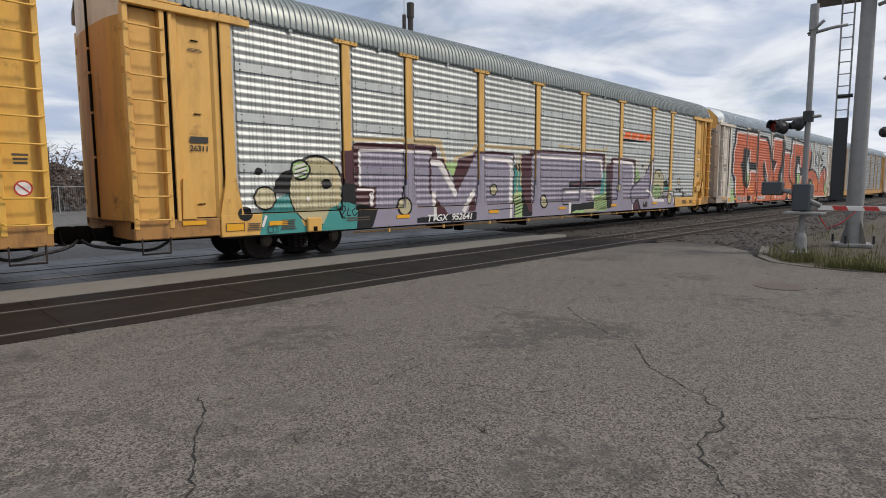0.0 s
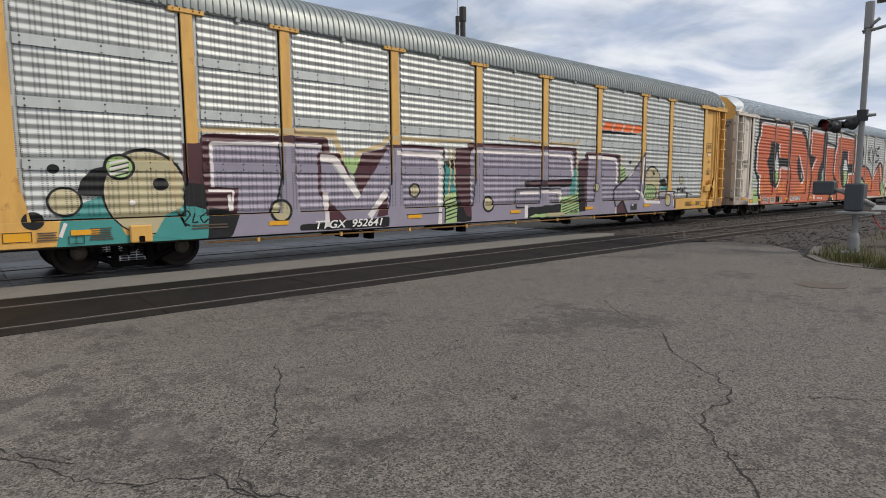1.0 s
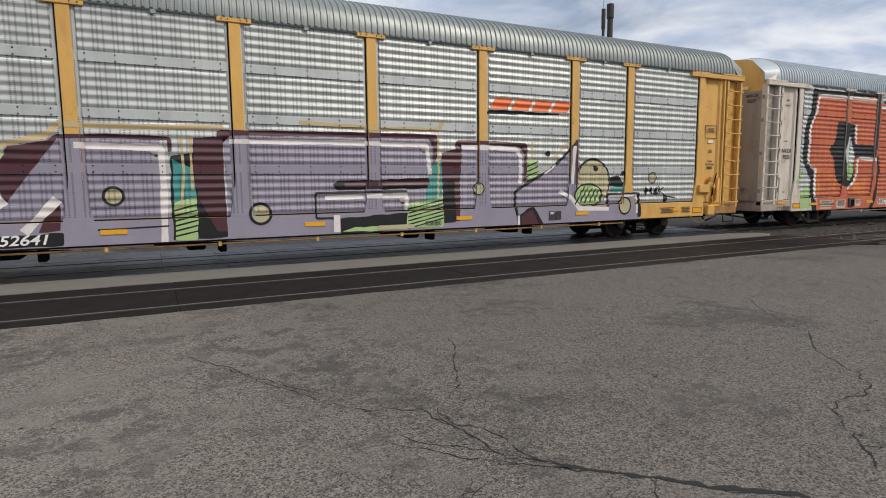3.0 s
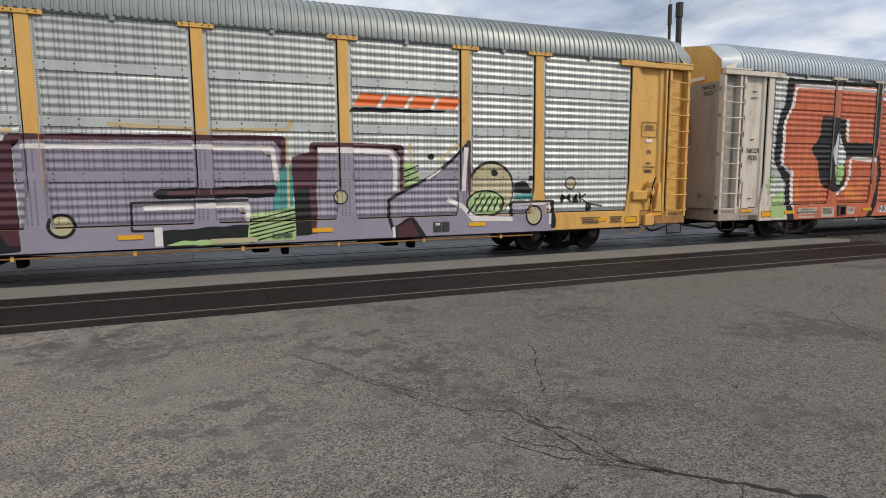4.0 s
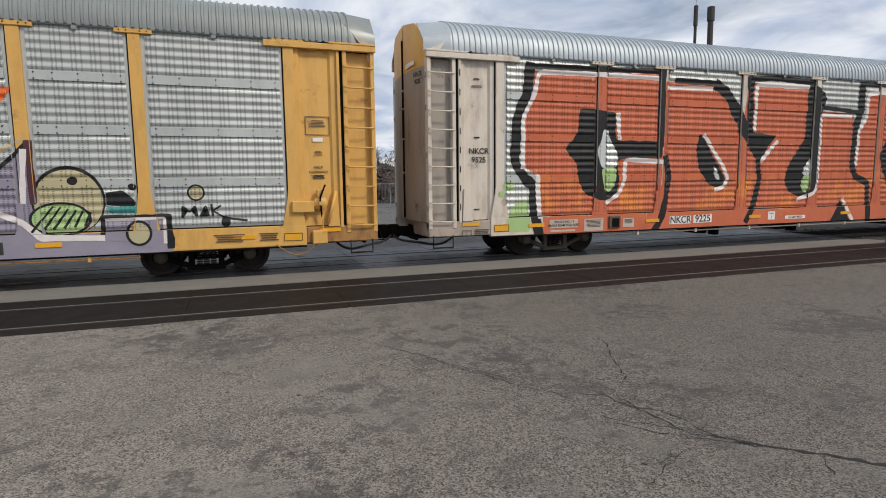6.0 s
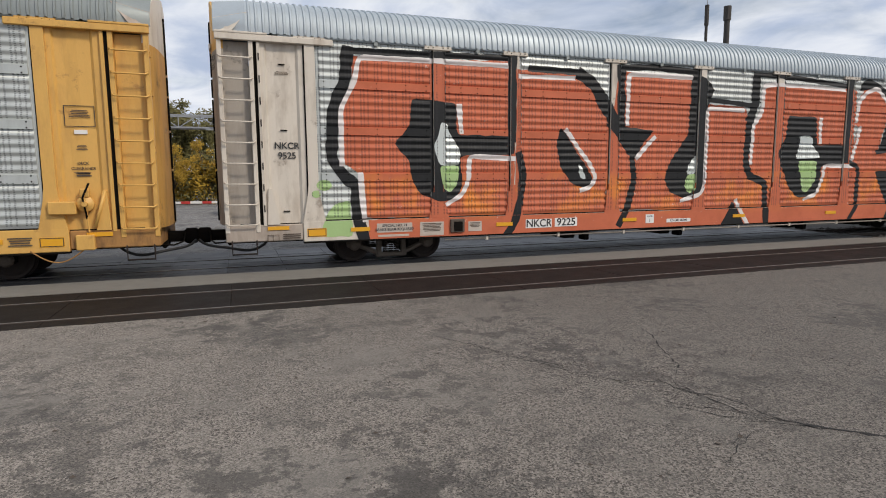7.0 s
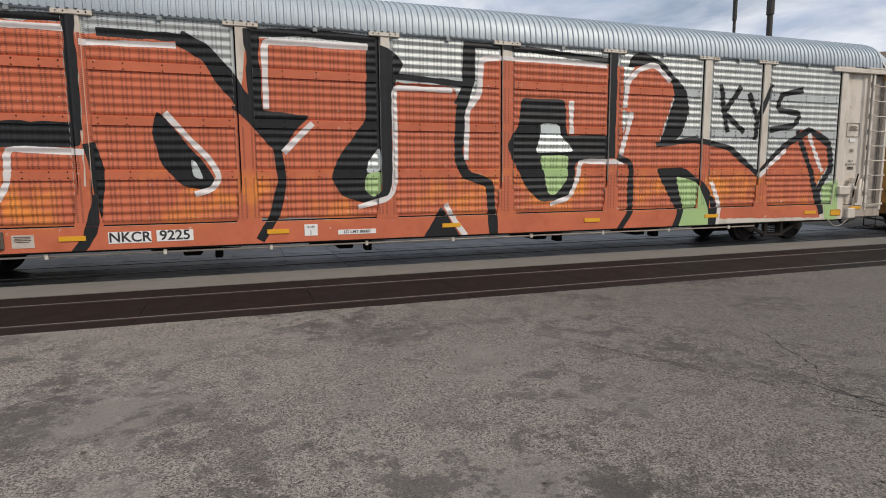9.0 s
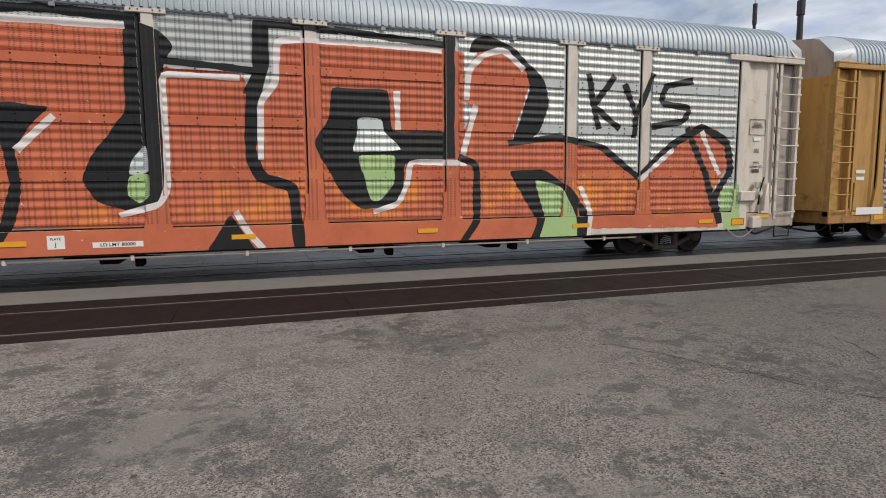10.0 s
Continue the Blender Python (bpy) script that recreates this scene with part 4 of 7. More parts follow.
def fold_plate(fx, s):
    """The triangular gusset that closes the corner between roof and hood."""
    bm = bmesh.new()
    pts = [(-0.04, 1.40, 4.94), (-0.04, 1.36, 5.22), (0.62, 1.46, 5.36), (0.30, 1.535, 4.94)]
    a = [bm.verts.new((fx(u), s * (y + 0.012), z)) for u, y, z in pts]
    b = [bm.verts.new((fx(u), s * (y - 0.012), z)) for u, y, z in pts]
    for k in range(4):
        bm.faces.new((a[k], a[(k + 1) % 4], b[(k + 1) % 4], b[k]))
    bm.faces.new(a)
    bm.faces.new(b[::-1])
    bmesh.ops.recalc_face_normals(bm, faces=bm.faces)
    return bm


def stiffener(fx):
    """The slanted gusset at the foot of the end panel."""
    bm = bmesh.new()
    pts = [(0.86, 0.98), (1.12, 0.98), (0.98, 1.75), (0.90, 1.75)]
    a = [bm.verts.new((fx(u), -HALF - 0.01, z)) for u, z in pts]
    b = [bm.verts.new((fx(u), -HALF + 0.09, z)) for u, z in pts]
    for k in range(4):
        bm.faces.new((a[k], a[(k + 1) % 4], b[(k + 1) % 4], b[k]))
    bm.faces.new(a)
    bm.faces.new(b[::-1])
    bmesh.ops.recalc_face_normals(bm, faces=bm.faces)
    return bm


def label_border(u0, u1, z0, z1, y):
    bm = bmesh.new()
    for a, b, c, d in ((u0, u1, z0, z0 + 0.014), (u0, u1, z1 - 0.014, z1), (u0, u0 + 0.014, z0 + 0.014, z1 - 0.014), (u1 - 0.014, u1, z0 + 0.014, z1 - 0.014)):
        box(bm, a, b, y - 0.001, y + 0.004, c, d)
    return bm


def end_skin(span, s):
    """The smooth sheet between ladder and first post, with folded uprights."""
    a, b = span
    bm = bmesh.new()
    w = b - a
    cuts = [(a, 0.05), (a + 0.10 * w, 0.05), (a + 0.14 * w, 0.10), (a + 0.30 * w, 0.11), (a + 0.55 * w, 0.10), (a + 0.80 * w, 0.11), (a + 0.86 * w, 0.06), (b, 0.06)]
    rows = [[bm.verts.new((u, s * (HALF - d), z)) for z in (0.97, 4.80)] for u, d in cuts]
    for p, q in zip(rows, rows[1:]):
        bm.faces.new((p[0], q[0], q[1], p[1]))
    bmesh.ops.recalc_face_normals(bm, faces=bm.faces)
    bmesh.ops.solidify(bm, geom=bm.faces[:], thickness=0.02)
    return bm


def coupler(fx, d):
    bm = bmesh.new()
    tip = fx(-0.62)
    box(bm, *sorted((fx(0.2), fx(-0.42))), -0.10, 0.10, 0.56, 0.80, 0.02)
    box(bm, *sorted((fx(-0.34), tip)), -0.17, 0.12, 0.52, 0.86, 0.04)
    box(bm, *sorted((fx(0.10), fx(0.02))), -0.35, 0.35, 0.45, 0.95, 0.02)
    tube(bm, [(fx(0.0), -1.25, 0.62), (fx(-0.22), -1.2, 0.60), (fx(-0.34), -0.4, 0.6), (fx(-0.36), -0.15, 0.78)], 0.018, 6)
    return bm


def air_hose(fx):
    pts = []
    for k in range(15):
        f = k / 14
        pts.append((fx(0.9 - 1.5 * f), -0.85 + 0.45 * f, 0.62 - 0.40 * math.sin(math.pi * f) ** 0.8 * (0.75 + 0.25 * math.cos(5 * f))))
    return tube(bmesh.new(), pts, 0.03, 8)


# ---- painted lettering, laid on the ribs, posts and sills ----
LAYERS = {"count": 0}


def surface_cells():
    """Rectangles (u0, u1, z0, z1, depth at z0, depth at z1) of the side on which paint can lie."""
    cells = []
    edges = [p + d for p in POSTS for d in (-0.11, 0.11)]
    for a, b in zip(edges[1::2], edges[2::2]):
        for (z0, d0), (z1, d1) in zip(PROFILE, PROFILE[1:]):
            if z1 - z0 > 1e-6:
                cells.append((a + 0.08, b - 0.08, z0, z1, d0, d1))
        for c, d in ((a, a + 0.08), (b - 0.08, b)):
            cells.append((c, d, 1.62, EAVE, 0.044, 0.044))
    for p in POSTS:
        cells.append((p - 0.11, p + 0.11, 1.62, EAVE - 0.045, -0.008, -0.008))
        cells.append((p - 0.19, p + 0.19, SILL_TOP, 1.62, -0.008, -0.008))
    cells.append((1.6, LENGTH - 1.6, SILL_LOW, SILL_TOP - 0.006, -0.010, -0.010))
    return cells


CELLS = surface_cells()


def clip(poly, axis, limit, keep_above):
    res = []
    for p, q in zip(poly, poly[1:] + poly[:1]):
        ip = p[axis] >= limit if keep_above else p[axis] <= limit
        iq = q[axis] >= limit if keep_above else q[axis] <= limit
        if ip:
            res.append(p)
        if ip != iq:
            f = (limit - p[axis]) / (q[axis] - p[axis])
            res.append((p[0] + f * (q[0] - p[0]), p[1] + f * (q[1] - p[1])))
    return res


def lay(car, material, layer, outline, name):
    """Wrap a painted (u, z) outline onto the side of the car."""
    LAYERS["count"] += 1
    off = 0.0012 + 0.0022 * layer + 0.00005 * (LAYERS["count"] % 41)
    tris = geometry.tessellate_polygon([[Vector((u, z, 0)) for u, z in outline]])
    verts, faces = [], []
    for t in tris:
        tri = [outline[k] for k in t]
        lo_u, hi_u = min(p[0] for p in tri), max(p[0] for p in tri)
        lo_z, hi_z = min(p[1] for p in tri), max(p[1] for p in tri)
        for a, b, z0, z1, d0, d1 in CELLS:
            if hi_u <= a or lo_u >= b or hi_z <= z0 or lo_z >= z1:
                continue
            poly = tri
            for axis, limit, above in ((0, a, True), (0, b, False), (1, z0, True), (1, z1, False)):
                poly = clip(poly, axis, limit, above) if len(poly) > 2 else []
            if len(poly) < 3:
                continue
            o = len(verts)
            for u, z in poly:
                d = d0 + (d1 - d0) * (z - z0) / (z1 - z0)
                verts.append((u, -(HALF - d) - off, z))
            faces.append(tuple(range(o, o + len(poly))))
    me = bpy.data.meshes.new(name)
    me.from_pydata(verts, [], faces)
    me.update()
    bm = bmesh.new()
    bm.from_mesh(me)
    bmesh.ops.remove_doubles(bm, verts=bm.verts, dist=0.0004)
    bm.normal_update()
    for f in bm.faces:
        if f.normal.y > 0:
            f.normal_flip()
    bm.to_mesh(me)
    bm.free()
    rounded(me)
    return part(name, me, material, car)


def round_corners(pts, radius, closed):
    """Soften the bends of a drawn line or outline."""
    res = []
    n = len(pts)
    for k, p in enumerate(pts):
        if not closed and k in (0, n - 1):
            res.append(p)
            continue
        a, b, v = Vector(pts[k - 1]), Vector(pts[(k + 1) % n]), Vector(p)
        ra, rb = min(radius, (a - v).length * 0.3), min(radius, (b - v).length * 0.3)
        if ra < 0.01 or rb < 0.01:
            res.append(p)
            continue
        p0, p1 = v + (a - v).normalized() * ra, v + (b - v).normalized() * rb
        mid = (p0 + p1) * 0.25 + v * 0.5
        res += [tuple(p0), tuple(mid), tuple(p1)]
    return res


def rough_edge(pts, amount, rnd):
    """Break long straight edges a little, as a spray can does."""
    res = []
    for (ax, az), (bx, bz) in zip(pts, pts[1:] + pts[:1]):
        n = max(1, int(math.hypot(bx - ax, bz - az) / 0.15))
        for k in range(n):
            f = k / n
            j = amount if k else 0
            res.append((ax + (bx - ax) * f + rnd.uniform(-j, j), az + (bz - az) * f + rnd.uniform(-j, j)))
    return res


def fill(car, material, layer, pts):
    soft = round_corners(pts, 0.10 if car is CARS[2] else 0.04, True) if material in (BLACK_PAINT, GREEN_PAINT, SILVER_PAINT) and layer else pts
    return lay(car, material, layer, rough_edge(soft, 0.016, random.Random(len(pts))), "painted_field")


def stroke(car, material, layer, width, pts):
    rnd = random.Random(len(pts))
    left, right = [], []
    dense = []
    pts = round_corners(pts, 0.12 if car is CARS[2] else 0.035, False)
    if material is WHITE_PAINT and width >= 0.08:
        width *= 1.25
    for (ax, az), (bx, bz) in zip(pts, pts[1:]):
        n = max(1, int(math.hypot(bx - ax, bz - az) / 0.16))
        dense += [(ax + (bx - ax) * k / n, az + (bz - az) * k / n) for k in range(n)]
    dense.append(pts[-1])
    for k, (u, z) in enumerate(dense):
        a = dense[max(0, k - 1)]
        b = dense[min(len(dense) - 1, k + 1)]
        d = Vector((b[0] - a[0], b[1] - a[1])).normalized()
        w = width / 2 * rnd.uniform(0.84, 1.16)
        ext = -0.3 * width if k == 0 else 0.3 * width if k == len(dense) - 1 else 0
        left.append((u - d.y * w + d.x * ext, z + d.x * w + d.y * ext))
        right.append((u + d.y * w + d.x * ext, z - d.x * w + d.y * ext))
    # one narrow field for each step keeps sharp bends clean
    outline = left + right[::-1]
    return lay(car, material, layer, outline, "painted_line")


def oval(car, material, layer, u, z, ru, rz):
    return lay(car, material, layer, [(u + ru * math.cos(2 * math.pi * k / 28), z + rz * math.sin(2 * math.pi * k / 28)) for k in range(28)], "painted_round")


def words(car, text, u, z, size, material, depth=0.03, stretch=1.0, name="lettering", shear=0.0):
    return part(name, text_mesh(text, size, stretch=stretch, shear=shear), material, car, "", pose(u, -HALF - depth, z))


def bars(car, u, z, width, rows, height, material, depth=0.02):
    """Small print too fine to read: plain bars."""
    rnd = random.Random(int(u * 100))
    bm = bmesh.new()
    for k in range(rows):
        w = width * rnd.uniform(0.7, 1)
        y = -HALF - depth
        vs = [bm.verts.new(p) for p in ((u - w / 2, y, z - k * height * 1.9), (u + w / 2, y, z - k * height * 1.9), (u + w / 2, y, z - k * height * 1.9 + height), (u - w / 2, y, z - k * height * 1.9 + height))]
        bm.faces.new(vs)
    return part("small_print", bm, material, car)


def paint_orange_letters(car):
    fill(car, ORANGE_PAINT, 0, [(3.05, 0.56), (21.58, 0.56), (21.58, 1.022), (3.05, 1.022)])
    # first letter: a blocky C
    fill(car, ORANGE_PAINT, 1, [(2.76, 4.62), (4.57, 4.66), (6.72, 4.74), (6.78, 4.41), (6.69, 0.95), (2.86, 1.08), (2.84, 2.08), (2.48, 2.32), (2.46, 3.42), (2.74, 3.97)])
    stroke(car, BLACK_PAINT, 2, 0.14, [(6.72, 4.81), (4.74, 4.76), (2.64, 4.72)])
    stroke(car, BLACK_PAINT, 2, 0.27, [(2.67, 4.74), (2.60, 4.09), (2.32, 3.43), (2.26, 2.38), (2.57, 1.96), (2.80, 1.80), (2.81, 1.09), (2.93, 0.63)])
    stroke(car, WHITE_PAINT, 3, 0.09, [(6.64, 4.62), (4.74, 4.62), (2.91, 4.60), (2.81, 4.08), (2.49, 3.48), (2.49, 2.26)])
    stroke(car, WHITE_PAINT, 3, 0.11, [(2.90, 2.05), (2.92, 1.64), (2.97, 1.02)])
    fill(car, BLACK_PAINT, 2, [(4.11, 3.76), (5.20, 3.70), (5.22, 2.96), (6.72, 2.95), (6.72, 2.51), (5.52, 2.50), (5.30, 2.45), (5.35, 1.72), (5.17, 1.46), (4.78, 1.39), (4.30, 1.58), (4.09, 1.93), (4.04, 2.37), (3.68, 2.74), (4.07, 3.17)])
    fill(car, SILVER_PAINT, 3, [(4.81, 3.25), (4.98, 3.22), (5.00, 3.04), (5.31, 2.59), (5.28, 2.25), (4.77, 2.24), (4.62, 2.69), (4.75, 2.94)])
    fill(car, GREEN_PAINT, 3, [(4.77, 2.24), (5.28, 2.25), (5.22, 1.78), (5.03, 1.60), (4.86, 1.73)])
    stroke(car, WHITE_PAINT, 3, 0.10, [(5.28, 3.64), (5.33, 3.02)])
    stroke(car, WHITE_PAINT, 3, 0.09, [(6.72, 2.41), (5.54, 2.47), (5.51, 1.88), (5.35, 1.55), (4.95, 1.33)])
    stroke(car, BLACK_PAINT, 3, 0.20, [(6.66, 4.86), (6.66, 2.87)])
    stroke(car, BLACK_PAINT, 3, 0.20, [(6.85, 2.52), (6.96, 2.08), (6.90, 1.39), (6.72, 0.81), (6.46, 0.48)])
    fill(car, GREEN_PAINT, 1, [(1.96, 0.68), (2.12, 1.17), (2.30, 1.39), (2.65, 1.48), (2.69, 0.65)])
    oval(car, GREEN_PAINT, 1, 2.08, 1.81, 0.17, 0.12)
    oval(car, GREEN_PAINT, 1, 1.90, 1.62, 0.10, 0.08)
    # second letter: a D with a drop-shaped hole
    fill(car, ORANGE_PAINT, 1, [(6.78, 4.55), (8.64, 4.65), (9.07, 4.23), (9.45, 3.63), (9.50, 3.10), (9.49, 0.83), (6.75, 0.93)])
    stroke(car, BLACK_PAINT, 2, 0.16, [(7.14, 4.59), (7.93, 4.58), (8.61, 4.57)])
    stroke(car, BLACK_PAINT, 2, 0.34, [(8.56, 4.53), (8.95, 4.32), (9.30, 3.82), (9.72, 3.23)])
    stroke(car, WHITE_PAINT, 3, 0.08, [(6.84, 4.39), (8.39, 4.42)])
    fill(car, BLACK_PAINT, 2, [(8.01, 3.22), (8.23, 2.96), (8.79, 2.24), (9.00, 1.88), (8.82, 1.67), (8.38, 1.77), (8.03, 2.19), (7.90, 2.78)])
    stroke(car, WHITE_PAINT, 3, 0.09, [(8.17, 3.14), (8.57, 2.66), (8.91, 2.28), (9.08, 1.94), (8.94, 1.70), (8.64, 1.61)])
    fill(car, SILVER_PAINT, 3, [(8.56, 2.30), (8.67, 2.21), (8.79, 1.88), (8.59, 1.94)])
    # third letter: a U with a pointed foot
    fill(car, ORANGE_PAINT, 1, [(9.72, 4.67), (12.08, 4.67), (12.34, 4.53), (12.62, 3.00), (12.62, 3.93), (14.01, 3.89), (14.18, 3.61), (14.17, 2.33), (14.32, 2.00), (15.00, 1.71), (14.99, 0.90), (9.47, 1.11), (9.47, 3.08)])
    stroke(car, BLACK_PAINT, 2, 0.26, [(9.79, 4.70), (9.82, 3.22)])
    stroke(car, BLACK_PAINT, 2, 0.16, [(9.69, 4.75), (10.81, 4.83), (12.34, 4.77)])
    fill(car, BLACK_PAINT, 2, [(12.09, 4.75), (12.66, 4.59), (12.91, 4.32), (12.72, 4.04), (12.62, 3.16), (12.60, 1.65), (12.43, 1.44), (12.01, 1.34), (11.48, 1.52), (11.27, 1.91), (11.44, 2.33), (12.04, 3.12)])
    fill(car, SILVER_PAINT, 3, [(12.34, 2.57), (12.37, 2.04), (12.02, 1.99), (12.08, 2.26)])
    fill(car, GREEN_PAINT, 3, [(12.02, 1.99), (12.37, 2.04), (12.36, 1.61), (12.18, 1.47), (11.98, 1.63)])
    stroke(car, WHITE_PAINT, 3, 0.10, [(10.02, 3.32), (10.03, 4.61), (11.04, 4.62), (12.08, 4.62)])
    fill(car, BLACK_PAINT, 2, [(9.31, 3.35), (9.72, 3.28), (10.89, 3.18), (10.56, 2.86), (10.33, 2.47), (10.09, 2.50), (9.65, 3.04)])
    stroke(car, BLACK_PAINT, 2, 0.19, [(10.20, 2.55), (10.28, 1.84), (10.11, 1.16), (9.82, 0.69)])
    stroke(car, WHITE_PAINT, 3, 0.10, [(10.90, 3.00), (10.63, 2.74), (10.35, 2.45)])
    stroke(car, BLACK_PAINT, 2, 0.13, [(12.58, 4.06), (13.31, 4.02), (14.29, 3.95)])
    stroke(car, WHITE_PAINT, 3, 0.09, [(13.97, 3.81), (12.67, 3.82), (12.68, 2.62), (12.66, 1.76), (12.53, 1.46), (11.87, 1.28)])
    stroke(car, BLACK_PAINT, 2, 0.30, [(14.41, 4.78), (14.39, 3.96), (14.23, 3.56)])
    stroke(car, BLACK_PAINT, 2, 0.22, [(14.23, 3.62), (14.14, 2.39), (14.30, 1.95), (14.91, 1.76), (15.00, 0.58)])
    stroke(car, WHITE_PAINT, 3, 0.10, [(15.14, 4.58), (14.70, 4.53), (14.66, 3.76), (14.36, 3.39), (14.33, 2.32)])
    fill(car, BLACK_PAINT, 2, [(13.72, 1.27), (13.94, 0.90), (14.20, 0.50), (13.26, 0.54), (13.55, 0.97)])
    stroke(car, WHITE_PAINT, 3, 0.10, [(13.84, 1.27), (14.03, 0.90), (14.28, 0.59)])
    stroke(car, BLACK_PAINT, 2, 0.13, [(14.33, 4.83), (15.07, 4.82), (15.84, 4.79)])
    # fourth letter: a second C
    fill(car, ORANGE_PAINT, 1, [(14.73, 4.54), (18.06, 4.58), (18.49, 4.55), (18.48, 0.82), (14.95, 0.90), (14.96, 1.73), (14.33, 2.06), (14.17, 2.33), (14.34, 3.39), (14.70, 3.74)])
    fill(car, BLACK_PAINT, 2, [(15.71, 3.72), (16.85, 3.71), (16.91, 2.87), (18.11, 2.89), (18.11, 2.30), (17.16, 2.23), (17.14, 1.57), (16.90, 1.34), (16.25, 1.29), (15.88, 1.59), (15.63, 2.05), (15.32, 2.62), (15.64, 3.08)])
    fill(car, SILVER_PAINT, 3, [(16.20, 3.14), (16.71, 3.13), (16.74, 2.87), (17.14, 2.50), (16.08, 2.44), (16.21, 2.86)])
    fill(car, GREEN_PAINT, 3, [(16.19, 2.39), (16.98, 2.40), (16.95, 1.81), (16.65, 1.46), (16.45, 1.46)])
    stroke(car, WHITE_PAINT, 3, 0.10, [(17.03, 3.65), (17.04, 2.94)])
    stroke(car, WHITE_PAINT, 3, 0.09, [(18.51, 2.24), (17.29, 2.26), (17.23, 1.81), (17.03, 1.39), (16.53, 1.24)])
    stroke(car, BLACK_PAINT, 2, 0.13, [(15.84, 4.82), (16.79, 4.74), (18.07, 4.67)])
    stroke(car, WHITE_PAINT, 3, 0.08, [(15.18, 4.57), (16.78, 4.57), (17.97, 4.54)])
    stroke(car, BLACK_PAINT, 3, 0.22, [(18.17, 4.83), (18.15, 2.40)])
    stroke(car, BLACK_PAINT, 3, 0.17, [(18.42, 2.35), (18.77, 2.21), (18.78, 1.00), (18.48, 0.59)])
    # fifth letter: an R with a long tail
    fill(car, ORANGE_PAINT, 1, [(18.85, 4.65), (19.47, 4.71), (20.01, 4.30), (20.01, 3.90), (19.59, 2.68), (20.58, 2.80), (21.97, 2.53), (22.82, 1.88), (23.01, 2.14), (23.91, 2.74), (24.38, 3.15), (25.14, 3.10), (25.66, 2.35), (25.12, 1.58), (25.30, 0.66), (18.48, 0.79), (18.47, 1.69), (18.36, 2.55), (18.69, 3.43), (18.46, 3.54), (18.56, 4.18)])
    fill(car, BLACK_PAINT, 2, [(18.71, 4.83), (19.02, 4.94), (19.65, 4.72), (20.37, 4.09), (20.52, 3.54), (20.23, 2.86), (19.59, 2.63), (20.04, 3.84), (19.92, 4.29), (19.39, 4.67), (18.59, 4.54)])
    stroke(car, BLACK_PAINT, 2, 0.15, [(19.56, 2.68), (20.72, 2.82), (21.87, 2.63), (22.88, 1.93)])
    stroke(car, BLACK_PAINT, 2, 0.20, [(22.96, 1.96), (23.87, 2.71), (24.71, 3.14), (25.50, 2.78), (25.66, 2.12), (25.18, 1.43), (25.32, 0.81)])
    fill(car, BLACK_PAINT, 2, [(19.52, 2.07), (20.39, 2.11), (21.08, 1.69), (21.54, 1.15), (21.49, 0.46), (20.01, 0.36), (20.24, 0.97)])
    fill(car, GREEN_PAINT, 3, [(20.16, 1.88), (20.86, 1.72), (21.23, 1.02), (21.25, 0.50), (20.26, 0.51), (20.44, 1.03)])
    stroke(car, BLACK_PAINT, 2, 0.18, [(24.29, 3.06), (24.85, 2.03), (25.25, 0.97)])
    stroke(car, WHITE_PAINT, 3, 0.10, [(18.55, 3.61), (18.59, 4.18), (18.92, 4.51), (19.39, 4.66), (19.86, 4.28)])
    stroke(car, WHITE_PAINT, 3, 0.10, [(18.75, 3.43), (18.47, 2.45)])
    stroke(car, WHITE_PAINT, 3, 0.10, [(21.35, 1.69), (21.61, 1.15), (21.56, 0.60)])
    stroke(car, WHITE_PAINT, 3, 0.10, [(24.71, 3.00), (25.27, 2.01)])
    stroke(car, WHITE_PAINT, 3, 0.09, [(22.96, 1.88), (23.87, 2.57)])
    fill(car, GREEN_PAINT, 1, [(25.33, 1.58), (25.92, 1.77), (25.99, 0.52), (25.49, 0.53)])
    # thin black scrawl above the tail
    stroke(car, BLACK_PAINT, 2, 0.15, [(21.52, 4.22), (21.63, 3.61), (21.78, 3.07)])
    stroke(car, BLACK_PAINT, 2, 0.15, [(22.18, 4.21), (21.65, 3.55), (22.31, 3.07)])
    stroke(car, BLACK_PAINT, 2, 0.15, [(22.48, 4.03), (22.81, 3.38)])
    stroke(car, BLACK_PAINT, 2, 0.15, [(23.24, 4.31), (22.81, 3.38), (22.75, 2.88)])
    stroke(car, BLACK_PAINT, 2, 0.15, [(24.36, 4.22), (23.59, 4.07), (23.49, 3.67), (24.34, 3.58), (24.17, 3.26), (23.27, 3.12)])


